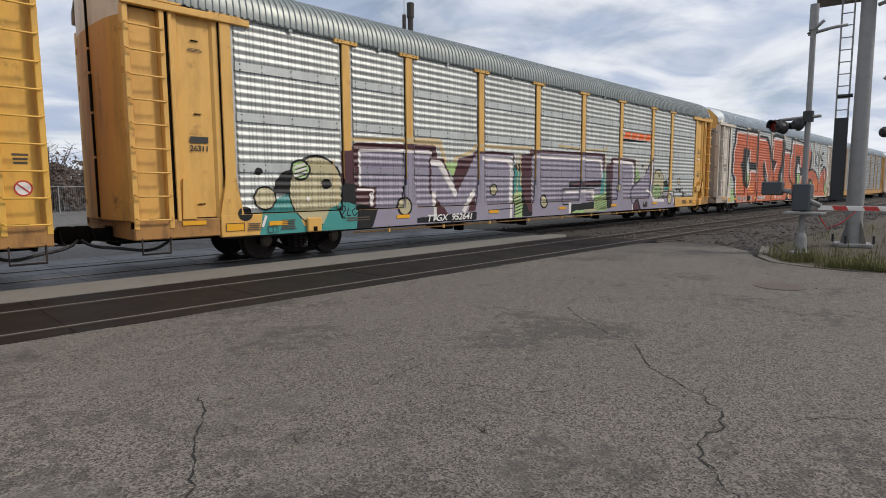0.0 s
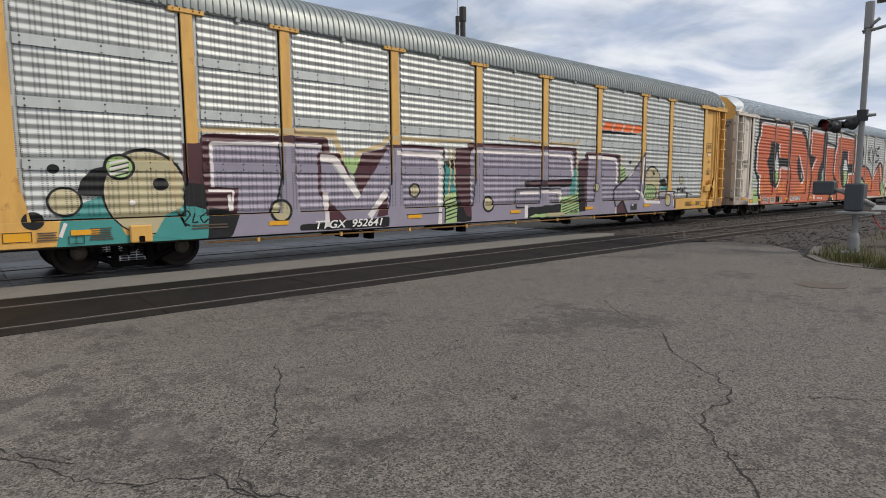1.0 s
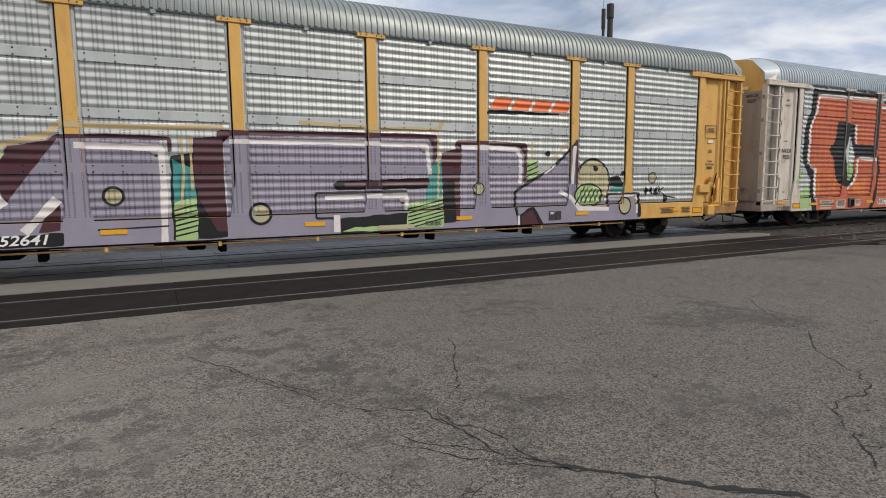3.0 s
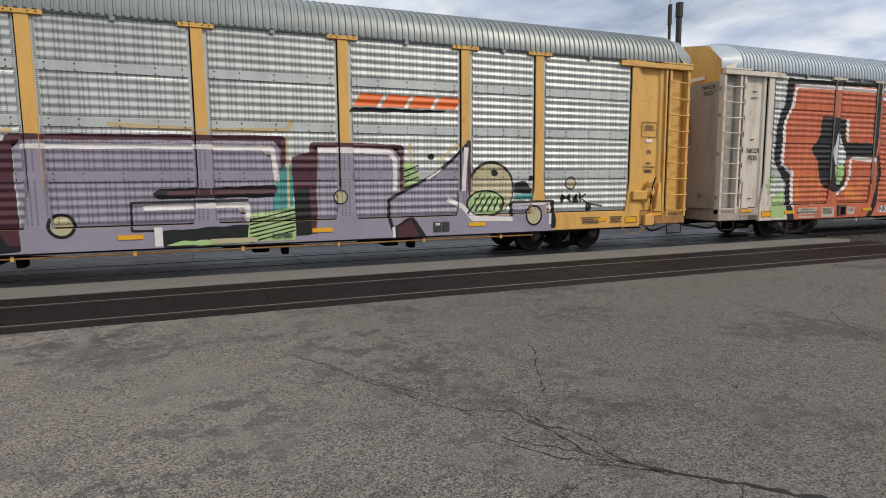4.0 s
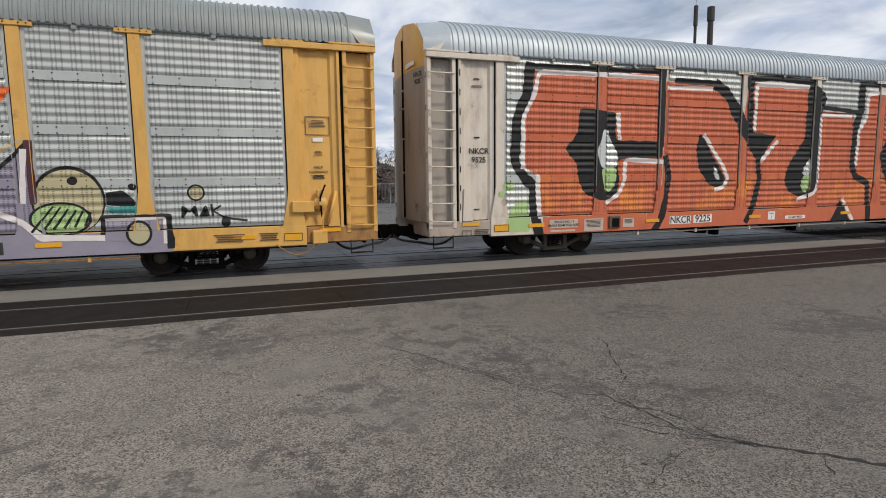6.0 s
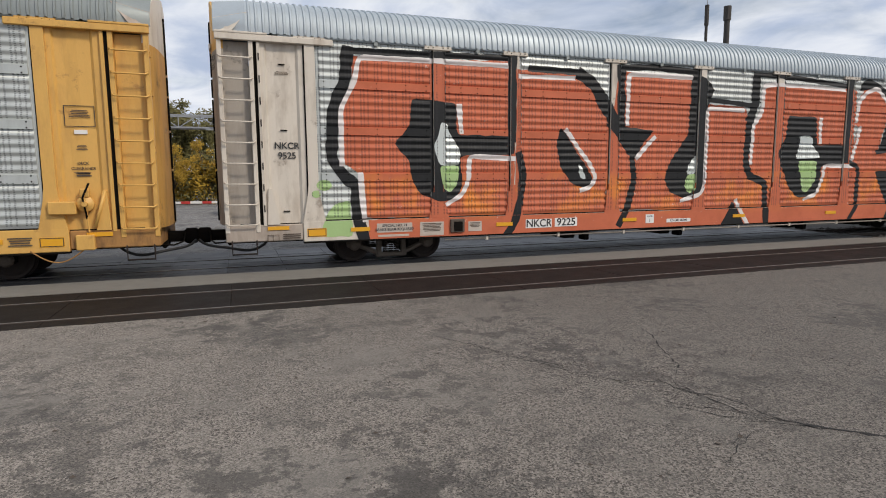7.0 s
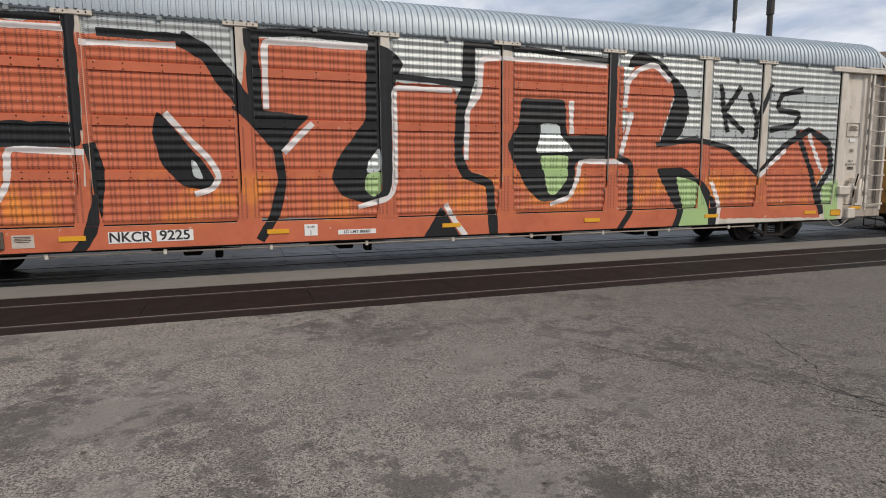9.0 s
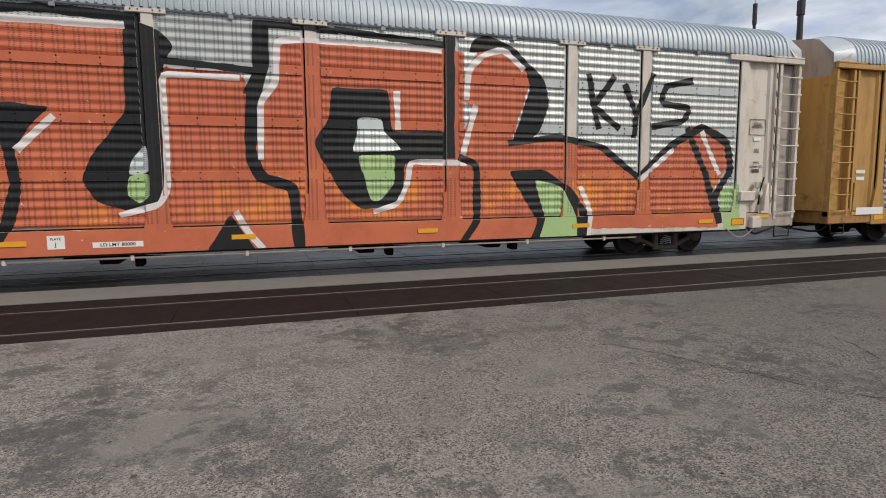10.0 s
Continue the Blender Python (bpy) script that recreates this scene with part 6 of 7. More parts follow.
    for u in (20.32, 20.53):
        part("data_plate", a_box(u - 0.09, u + 0.09, -HALF - 0.034, -HALF - 0.028, 0.67, 0.90), LETTER_BLACK, one, "black stencilled data field")
    bars(one, 20.32, 0.86, 0.13, 2, 0.02, LETTER_WHITE, 0.038)
    for car in (one, two, CARS[0]):
        for e, top in ((1.27, 4.2), (LENGTH - 1.3, 2.1)):
            bars(car, e, top, 0.32, 3, 0.012, LETTER_BROWN, -0.084)
        for z in (4.35, 2.98, 1.25):
            part("grab_clip", a_box(1.2, 1.34, -HALF + 0.075, -HALF + 0.092, z, z + 0.02), UNDER, car)
        r = LENGTH - 1.28
        bars(car, r, 3.28, 0.36, 5, 0.016, LETTER_BROWN, -0.084)
        part("table_frame", frame_lines(r - 0.26, r + 0.26, 2.98, 3.38), LETTER_BLACK, car)
        for z, word in ((2.28, "DECK"), (2.18, "CLEARANCE")):
            words(car, word, r, z, 0.075, LETTER_BLACK, -0.084)
        bars(car, r, 2.08, 0.30, 2, 0.026, LETTER_BROWN, -0.084)
        bars(car, r, 2.62, 0.20, 4, 0.014, LETTER_BROWN, -0.084)
        part("notice", a_box(r - 0.11, r + 0.11, -HALF + 0.080, -HALF + 0.10, 2.84, 2.92), LETTER_WHITE, car)
        gear = part("hand_brake", hand_brake(r), body_of(car), car, "hand brake with lever and chain")
        part("brake_box", a_box(r - 0.62, r - 0.15, -HALF - 0.10, -HALF + 0.08, 1.30, 1.55, 0.02), body_of(car), gear)
        part("lever", tube(bmesh.new(), [(r + 0.02, -HALF - 0.03, 1.2), (r - 0.02, -HALF - 0.12, 1.62), (r + 0.10, -HALF - 0.10, 1.9)], 0.02), UNDER, gear)
        part("brace", tube(bmesh.new(), [(r + 0.35, -HALF - 0.0, 1.75), (r + 0.15, -HALF - 0.05, 1.05)], 0.035), body_of(car), car)
        part("pull_box", a_box(r - 0.2, r + 0.12, -HALF - 0.09, -HALF + 0.05, 0.60, 0.90, 0.02), body_of(car), car)
        pad = part("jack_pad", a_box(3.55, 3.92, -HALF - 0.09, -HALF - 0.012, 0.58, 0.90, 0.02), body_of(car), car) if car is not two else None
        if pad:
            part("pad_notch", a_box(3.69, 3.79, -HALF - 0.094, -HALF - 0.086, 0.59, 0.70, 0.01), UNDER, pad)
    pocket = part("jack_pocket", a_box(5.02, 5.38, -HALF - 0.07, -HALF - 0.0105, 0.66, 0.98, 0.015), DUSTY_STEEL, two)
    part("pocket_mouth", a_box(5.10, 5.32, -HALF - 0.074, -HALF - 0.066, 0.69, 0.92, 0.01), UNDER, pocket)
    for z, word in ((4.47, "NKCR"), (4.30, "9225")):
        part("lettering", text_mesh(word, 0.15), LETTER_BLACK, two, "", pose(-0.084, -1.02, z, 0, 0, -78))
    part("seam_band", a_box(-0.16, -0.13, -0.9, -0.3, 4.70, 4.80), LETTER_WHITE, two)
    for car in CARS[:4]:
        for k, (a, b) in enumerate(zip(POSTS, POSTS[1:])):
            part("eave_clip", cached("clip%d" % k, lambda: a_box((a + b) / 2 - 0.05, (a + b) / 2 + 0.05, -HALF - 0.03, -HALF, EAVE - 0.05, EAVE + 0.04, 0.01)), ROOF, car)
    for car in (one, two):
        links = [(25.55 + 0.9 * k / 12, -HALF - 0.03, 0.62 - 0.24 * math.sin(math.pi * k / 12)) for k in range(13)]
        part("brake_chain", tube(bmesh.new(), links, 0.014, 5), YELLOW_DIRTY if car is one else CREAM_DIRTY, car, "sagging brake chain")
        for k in range(10):
            tagged(part("cap_bolts", cached("capbolt%d" % k, lambda: cap_bolts(POSTS[k])), UNDER, car), kind="stuff")
    zero = CARS[0]
    r = LENGTH - 1.25
    y = -HALF + 0.085
    for pts in ([(26.60, 4.40), (26.46, 4.36), (26.50, 4.26), (26.62, 4.27), (26.50, 4.24), (26.48, 4.12), (26.64, 4.15)],
                [(26.72, 4.10), (26.75, 4.44), (26.90, 4.40), (26.86, 4.27), (26.74, 4.24), (26.98, 4.06)],
                [(26.72 + 0.17 * math.cos(k * 0.45), 3.84 + 0.17 * math.sin(k * 0.45)) for k in range(-6, 8)],
                [(26.5, 3.08), (26.72, 3.14), (26.84, 3.02), (26.70, 2.92), (26.52, 2.86)],
                [(26.55, 1.60), (26.75, 1.66), (26.86, 1.50), (26.9, 1.34)]):
        part("scribble", tube(bmesh.new(), [(u, y, z) for u, z in pts], 0.013, 4), LETTER_BLACK, zero)
    part("table_frame", frame_lines(26.42, 26.90, 2.46, 2.70), LETTER_BLACK, zero)
    bars(zero, 26.66, 2.62, 0.36, 2, 0.03, LETTER_BLACK, -0.084)
    bars(zero, LENGTH - 0.35, 2.10, 0.26, 3, 0.035, LETTER_BROWN, -0.155)
    sticker = part("no_entry_sticker", lathe(bmesh.new(), [(0.13, 0.0), (0.13, 0.004)], 24, pose(LENGTH - 0.34, -HALF + 0.158, 1.58, 90, 0, 0)), LETTER_WHITE, zero, "round white no-entry sticker")
    ring = bmesh.new()
    for k in range(24):
        p, q = 2 * math.pi * k / 24, 2 * math.pi * (k + 1) / 24
        ring.faces.new([ring.verts.new((LENGTH - 0.34 + r * math.cos(t), -HALF + 0.1525, 1.58 + r * math.sin(t))) for t, r in ((p, 0.105), (q, 0.105), (q, 0.13), (p, 0.13))])
    part("red_ring", ring, GATE_RED, sticker)
    slash = a_box(-0.115, 0.115, -0.0012, 0.0012, -0.012, 0.012)
    bmesh.ops.transform(slash, matrix=Matrix.Translation((LENGTH - 0.34, -HALF + 0.1515, 1.58)) @ Matrix.Rotation(radians(42), 4, "Y"), verts=slash.verts)
    part("red_slash", slash, GATE_RED, sticker)
    bars(three, 1.2, 2.0, 0.4, 2, 0.1, LETTER_WHITE, -0.084)
    bars(three, 1.5, 0.86, 1.1, 1, 0.2, LETTER_WHITE, 0.02)


def body_of(car):
    return CREAM if car is CARS[2] else YELLOW


def cap_bolts(u):
    """The row of bolt heads on a post's cap."""
    bm = bmesh.new()
    for d in (-0.24, -0.12, 0.12, 0.24):
        bmesh.ops.create_cone(bm, cap_ends=True, segments=6, radius1=0.014, radius2=0.011, depth=0.016, matrix=Matrix.Translation((u + d, -HALF - 0.036, EAVE + 0.005)) @ Matrix.Rotation(radians(90), 4, "X"))
    return bm


def frame_box(u0, u1, z0, z1, y):
    bm = bmesh.new()
    for a, b, c, d in ((u0, u1, z0, z0 + 0.012), (u0, u1, z1 - 0.012, z1), (u0, u0 + 0.012, z0 + 0.012, z1 - 0.012), (u1 - 0.012, u1, z0 + 0.012, z1 - 0.012), ((u0 + u1) / 2 - 0.005, (u0 + u1) / 2 + 0.005, z0 + 0.012, z1 - 0.012)):
        box(bm, a, b, y - 0.002, y + 0.003, c, d)
    return bm


def frame_lines(u0, u1, z0, z1):
    bm = bmesh.new()
    y0, y1 = -HALF + 0.083, -HALF + 0.09
    for a, b, c, d in ((u0, u1, z0, z0 + 0.012), (u0, u1, z1 - 0.012, z1), (u0, u0 + 0.012, z0 + 0.012, z1 - 0.012), (u1 - 0.012, u1, z0 + 0.012, z1 - 0.012)):
        box(bm, a, b, y0, y1, c, d)
    return bm


def hand_brake(u):
    bm = bmesh.new()
    m = Matrix.Translation((u, -HALF + 0.02, 1.5)) @ Matrix.Rotation(radians(90), 4, "X")
    lathe(bm, [(0.14, -0.03), (0.16, 0.0), (0.15, 0.05), (0.06, 0.10), (0.05, 0.14)], 16, m)
    box(bm, u - 0.08, u + 0.08, -HALF - 0.06, -HALF + 0.05, 1.62, 1.80, 0.02)
    rod(bm, (u, -HALF - 0.04, 1.62), (u + 0.04, -HALF - 0.04, 0.95), 0.014, None, 6)
    return bm


dress_cars()


# ---- the grassed island and its signals ----
def island():
    bm = bmesh.new()
    rim = [(13.15, 3.4), (12.9, 2.8), (12.8, 2.2), (13.15, 1.25), (14.5, -0.2), (18.2, -2.3), (33, -8.6), (60, -18), (60, 4.5), (16.2, 4.5), (14.0, 3.95)]
    prism(bm, rim, -0.2, -0.02)
    top = setting("island", bm, SOIL, "low earth island overgrown with weeds", "ground")
    rnd = random.Random(7)
    verts, faces = [], []
    for k in range(60000):
        x = 12.75 + 14 * rnd.random() ** 1.7
        y = rnd.uniform(-3, 4.6)
        if y < 1.2 - (x - 13.1) * 0.62 or y > 2.9 + (x - 12.9) * 0.9:
            continue
        if noise.noise((x * 0.9, y * 0.9, 2)) < -0.22 + 0.25 * rnd.random():
            continue
        edge = 12.8 if y > 1 else 13.1 + (1 - y) * 1.1
        if rnd.random() > math.exp(-max(0, x - edge - 0.5) / 0.8) + 0.06:
            continue
        h = rnd.uniform(0.05, 0.22) * (1.3 if noise.noise((x, y, 0)) > 0 else 0.6)
        a = rnd.uniform(0, 6.28)
        w = 0.009
        o = len(verts)
        lean = rnd.uniform(0.02, 0.12)
        verts += [(x - w * math.cos(a), y - w * math.sin(a), -0.02), (x + w * math.cos(a), y + w * math.sin(a), -0.02),
                  (x + lean * math.sin(a), y - lean * math.cos(a), h)]
        faces.append((o, o + 1, o + 2))
    me = bpy.data.meshes.new("grass")
    me.from_pydata(verts, [], faces)
    me.materials.append(GRASS)
    tagged(new("grass", me), "short yellow-green autumn weeds on the island", "grass", kind="stuff")
    curb = bmesh.new()
    line = [(16.4, 4.6), (14.0, 4.02), (13.1, 3.5), (12.8, 2.85), (12.72, 2.15), (13.05, 1.15), (14.4, -0.3), (18.1, -2.45)]
    for (ax, ay), (bx, by) in zip(line, line[1:]):
        d = Vector((bx - ax, by - ay, 0)).normalized()
        nrm = Vector((-d.y, d.x, 0)) * 0.09
        pts = [(ax - nrm.x, ay - nrm.y), (bx - nrm.x, by - nrm.y), (bx + nrm.x, by + nrm.y), (ax + nrm.x, ay + nrm.y)]
        prism(curb, pts, -0.2, -0.012 + 0.006 * (int(ax * 10) % 3))
    setting("curb", curb, CURB, "low broken concrete curb round the island", "curb")
    return top


island()


def flasher(parent, x, y, z, face):
    """One warning lamp: round backing, long hood and dark red lens, facing along face (degrees)."""
    m = pose(x, y, z, 90, 0, face)
    bm = bmesh.new()
    lathe(bm, [(0.07, -0.14), (0.11, -0.08), (0.12, 0.0), (0.145, 0.02), (0.145, 0.04)], 20, m)
    lamp = part("flasher", bm, BLACK_METAL, parent)
    hood = bmesh.new()
    n = 14
    rows = []
    for k in range(n + 1):
        a = radians(-20 + 220 * k / n)
        rows.append([hood.verts.new(m @ Vector((0.125 * math.cos(a), 0.125 * math.sin(a), h))) for h in (0.03, 0.30 - 0.10 * abs(math.cos(a)))])
    for p, q in zip(rows, rows[1:]):
        hood.faces.new((p[0], q[0], q[1], p[1]))
    bmesh.ops.solidify(hood, geom=hood.faces[:], thickness=0.008)
    part("hood", hood, BLACK_METAL, lamp)
    lens = bmesh.new()
    lathe(lens, [(0.115, 0.042), (0.09, 0.06), (0.02, 0.07)], 20, m)
    part("lens", lens, LENS_RED, lamp)
    return lamp


def crossing_gate():
    x, y = 15.07, 3.52
    g = thing("crossing_gate", x, y, -0.02, "grey railway crossing mast with hooded lamps and lowered striped gate", "crossing signal")
    part("mast", a_rod((0, 0, 0), (0, 0, 5.2), 0.062, 0.058, 16), STEEL_GREY, g)
    part("bell", a_rod((0, 0, 5.0), (0, 0, 5.55), 0.09, 0.088, 16), STEEL_GREY, g)
    part("base", lathe(bmesh.new(), [(0.22, 0), (0.22, 0.06), (0.13, 0.10), (0.11, 0.4), (0.08, 0.5)], 16), STEEL_GREY, g)
    part("bracket", tube(bmesh.new(), [(0.0, 0.10, 4.92), (0.05, -0.35, 5.0), (0.1, -0.62, 5.02)], 0.035), STEEL_GREY, g)
    part("bracket", tube(bmesh.new(), [(0.0, 0.1, 4.93), (-0.1, -0.22, 5.15)], 0.035), STEEL_GREY, g)
    arm = part("lamp_arm", tube(bmesh.new(), [(0, 0.6, 3.08), (0, -0.25, 3.12)], 0.04), STEEL_GREY, g)
    part("clamp", a_rod((0, 0, 3.0), (0, 0, 3.24), 0.11), BLACK_METAL, g)
    flasher(arm, -0.12, 0.48, 2.90, 60)
    flasher(arm, -0.10, 0.62, 2.95, -100)
    flasher(arm, -0.05, 0.18, 2.96, 60)
    body = part("mechanism", a_box(-0.16, 0.18, -0.16, 0.20, 1.0, 1.62, 0.03), BLUE_GREY, g, "blue-grey gate motor housing")
    part("lid", a_box(-0.24, 0.26, -0.42, 0.35, 0.92, 0.98, 0.015), STEEL_GREY, body)
    part("counterweight", a_box(-0.15, 0.12, 0.42, 0.85, 1.36, 1.68, 0.03), BLUE_GREY, g, "blue-grey counterweight")
    part("weight_arm", tube(bmesh.new(), [(0, 0.6, 1.5), (0, 0.3, 1.45), (0, -0.35, 1.12)], 0.06), STEEL_GREY, g)
    beam = part("gate_arm", a_box(-0.025, 0.025, -7.5, -0.3, 1.03, 1.13, 0.006), GATE_WHITE, g, "white gate arm with red stripes")
    for k in range(12):
        b = bmesh.new()
        y0 = -0.62 - 0.56 * k
        for sx in (-0.03, 0.03):
            vs = [b.verts.new((sx, yy, zz)) for yy, zz in ((y0, 1.032), (y0 - 0.26, 1.032), (y0 - 0.20, 1.128), (y0 + 0.06, 1.128))]
            b.faces.new(vs)
        part("red_stripe", b, GATE_RED, beam)
    part("cable", tube(bmesh.new(), [(0, -0.3, 0.95), (-0.02, -0.5, 0.62), (0, -0.75, 0.75), (0, -1.0, 1.02)], 0.014), GATE_RED, g)
    return g


crossing_gate()


def ladder_frame(y0, y1, z0, z1):
    bm = bmesh.new()
    for y in (y0, y1):
        rod(bm, (0, y, z0), (0, y, z1), 0.02, None, 6)
    return bm


def signal_bridge():
    x, y = 17.9, 2.98
    g = thing("signal_mast", x, y, -0.02, "tall grey tapered signal mast with ladder and platform", "signal mast", rz=12)
    part("column", a_rod((0, 0, 0.1), (0, 0, 7.6), 0.195, 0.155, 20), STEEL_GREY, g)
    part("base_plate", a_box(-0.4, 0.4, -0.4, 0.4, 0, 0.10, 0.02), STEEL_GREY, g)
    for k in range(4):
        a = radians(45 + 90 * k)
        b = bmesh.new()
        vs = [b.verts.new(Vector(p)) for p in ((0.17 * math.cos(a), 0.17 * math.sin(a), 0.1), (0.38 * math.cos(a), 0.38 * math.sin(a), 0.1), (0.17 * math.cos(a), 0.17 * math.sin(a), 0.75))]
        b.faces.new(vs)
        bmesh.ops.solidify(b, geom=b.faces[:], thickness=0.03)
        part("gusset", b, STEEL_GREY, g)
        part("anchor_bolt", a_rod((0.46 * math.cos(a + 0.4), 0.46 * math.sin(a + 0.4), 0.1), (0.46 * math.cos(a + 0.4), 0.46 * math.sin(a + 0.4), 0.3), 0.03, None, 8), BLACK_METAL, g)
    lad = part("ladder", ladder_frame(0.28, 0.54, 1.4, 6.45), STEEL_GREY, g)
    me = mesh_of("rung", rod(bmesh.new(), (0, 0.28, 0), (0, 0.54, 0), 0.014, None, 6))
    for k in range(16):
        part("rung", me, STEEL_GREY, lad, "", pose(0, 0, 1.7 + 0.3 * k))
    part("ladder_guard", a_box(-0.05, -0.025, 0.26, 0.56, 1.2, 3.3, 0.01), BLACK_METAL, g)
    part("ladder_bracket", tube(bmesh.new(), [(0, 0.2, 3.85), (0, 0.52, 3.85)], 0.05), BLACK_METAL, g)
    deck = part("platform", a_box(-0.5, 1.2, -1.4, 1.1, 6.42, 6.52, 0.01), STEEL_GREY, g, "grey grated platform")
    for px, py in ((-0.48, 1.08), (1.18, 1.08), (-0.48, -0.2), (-0.48, -1.38)):
        part("rail_post", a_rod((px, py, 6.5), (px, py, 7.5), 0.02, None, 6), STEEL_GREY, deck)
    part("brace", tube(bmesh.new(), [(0, -0.2, 6.0), (0.3, -1.3, 6.42)], 0.05), STEEL_GREY, g)
    part("arm", a_box(-0.08, 0.08, -3.5, 0.1, 6.8, 6.95, 0.01), STEEL_GREY, g)
    return g


signal_bridge()


def crossbuck():
    x, y = 19.3, 2.25
    g = thing("crossbuck", x, y, -0.02, "railway crossbuck sign seen from its back on a grey post", "railway sign", rz=78)
    part("post", a_rod((0, 0, 0), (0, 0, 6.2), 0.07, None, 12), STEEL_GREY, g)
    for a in (48, -48):
        b = a_box(-0.75, 0.75, -0.012, 0.012, -0.12, 0.12, 0.004)
        bmesh.ops.transform(b, matrix=Matrix.Translation((0, -0.08 - 0.013 * (a > 0), 4.9)) @ Matrix.Rotation(radians(a), 4, "Y"), verts=b.verts)
        part("blade", b, STEEL_GREY, g)
    part("plate", a_box(-0.4, 0.4, -0.10, -0.08, 3.5, 3.85, 0.004), BLUE_GREY, g)
    part("track_count_sign", a_box(-0.35, 0.35, -0.1, -0.08, 4.02, 4.3, 0.004), STEEL_GREY, g)
    for s in (-0.45, 0.45):
        flasher(g, s, -0.05, 3.0, 0)
    return g


crossbuck()


cover = thing("manhole_cover", 9.85, 2.62, 0.001, "dark round iron cover sunk in the asphalt", "manhole cover")
part("frame", lathe(bmesh.new(), [(0.36, 0.0), (0.36, 0.006), (0.30, 0.007)], 28), DUSTY_STEEL, cover)
part("lid", lathe(bmesh.new(), [(0.295, 0.0), (0.295, 0.0075), (0.28, 0.009)], 28), DUSTY_STEEL, cover)


# ---- beyond the train ----
def pole(x, y, h, r, label, extra):
    p = thing("utility_pole", x, y, -0.2, label, "pole")
    part("shaft", a_rod((0, 0, 0), (0, 0, h), r, r * 0.82, 14), WOOD_POLE, p)
    for kind, z0, z1, rr in extra:
        part(kind, a_rod((0, 0, z0), (0, 0, z1), rr, None, 10), WOOD_POLE if kind == "sleeve" else FENCE, p)
    return p


pole(16.3, 18.0, 9.14, 0.135, "thick dark weathered wooden pole behind the train", [("sleeve", 8.6, 9.16, 0.15)])
pole(31.57, 35.28, 15.25, 0.13, "slim dark pole with an antenna whip", [("sleeve", 13.8, 15.3, 0.16), ("antenna", 15.25, 17.6, 0.03)])


def leaves(bm, centre, radius, count, size, rnd):
    for _ in range(count):
        d = Vector((rnd.gauss(0, 1), rnd.gauss(0, 1), rnd.gauss(0, 0.8)))
        d = d.normalized() * radius * rnd.random() ** 0.5
        c = Vector(centre) + d
        t = Vector((rnd.gauss(0, 1), rnd.gauss(0, 1), rnd.gauss(0, 1))).normalized()
        s = t.orthogonal().normalized() * size * rnd.uniform(0.5, 1.1)
        t = t * size * rnd.uniform(0.6, 1.3)
        bm.faces.new([bm.verts.new(p) for p in (c - t, c + s * 0.5, c + t, c - s * 0.5)])


def tree(x, y, h, seed, leaf, density, label):
    rnd = random.Random(seed)
    g = thing("tree", x, y, -0.25, label, "tree", group="trees beyond the tracks")
    trunk, crown, twigs = bmesh.new(), bmesh.new(), bmesh.new()
    rod(trunk, (0, 0, 0), (rnd.uniform(-0.2, 0.2), 0, h * 0.35), h * 0.030, h * 0.02, 9)
    for k in range(9):
        a = rnd.uniform(0, 6.28)
        z0 = h * rnd.uniform(0.2, 0.42)
        reach = h * rnd.uniform(0.12, 0.36)
        tip = Vector((reach * math.cos(a), reach * math.sin(a), h * rnd.uniform(0.5, 0.95)))
        mid = Vector((tip.x * 0.45, tip.y * 0.45, (z0 + tip.z) / 2 - 0.05 * h))
        rod(trunk, (0, 0, z0), mid, h * 0.013, h * 0.009, 6)
        rod(trunk, mid, tip, h * 0.009, h * 0.003, 6)
        for j in range(7):
            p = mid.lerp(tip, rnd.random())
            q = p + Vector((rnd.gauss(0, 1), rnd.gauss(0, 1), rnd.uniform(-0.1, 1.1))) * h * 0.075
            rod(twigs, p, q, h * 0.003, h * 0.001, 4, False)
            for i in range(4):
                s = p.lerp(q, rnd.uniform(0.3, 1))
                rod(twigs, s, s + Vector((rnd.gauss(0, 1), rnd.gauss(0, 1), rnd.uniform(-0.1, 1))) * h * 0.04, h * 0.0014, h * 0.0006, 3, False)
            if density:
                leaves(crown, q, h * rnd.uniform(0.05, 0.10), density, h * 0.017, rnd)
        if density:
            leaves(crown, tip, h * 0.10, density * 2, h * 0.017, rnd)
    part("trunk", trunk, BARK, g)
    part("twigs", twigs, TWIG, g)
    if density:
        part("crown", crown, leaf, g)
    else:
        crown.free()
    return g


OLIVE_TREE, GOLD_TREE, BARE_TREE = "rounded tree with thinning olive autumn leaves", "small tree with golden autumn leaves", "leafless grey-brown tree beyond the road"
rnd = random.Random(11)
for x, y, h in ((-34, 60, 10.5), (-29.5, 63, 9.5), (-25, 59, 11), (-20.5, 62, 11.5), (-16.8, 52, 13.2), (-13.4, 61, 9.2), (-10.2, 60, 9.0), (-6.4, 61, 10.2)):
    tree(x, y, h, int(-x * 3), LEAF, 130, OLIVE_TREE)
for k, (x, y, h) in enumerate(((-18.5, 50, 5.5), (-14, 49, 4.6), (-11.5, 50, 6.0), (-8.2, 51, 5.0), (-5.4, 52, 5.6))):
    tree(x, y, h, 40 + k, LEAF if k == 1 else LEAF_GOLD, 110, OLIVE_TREE if k == 1 else GOLD_TREE)
tree(-1.2, 60, 5.0, 57, LEAF, 0, BARE_TREE)
for k in range(5):
    tree(6 + 3.2 * k + rnd.uniform(-1, 1), 58 + rnd.uniform(-3, 3), 6.5 + rnd.uniform(-1, 1), 60 + k, LEAF, 0, BARE_TREE)
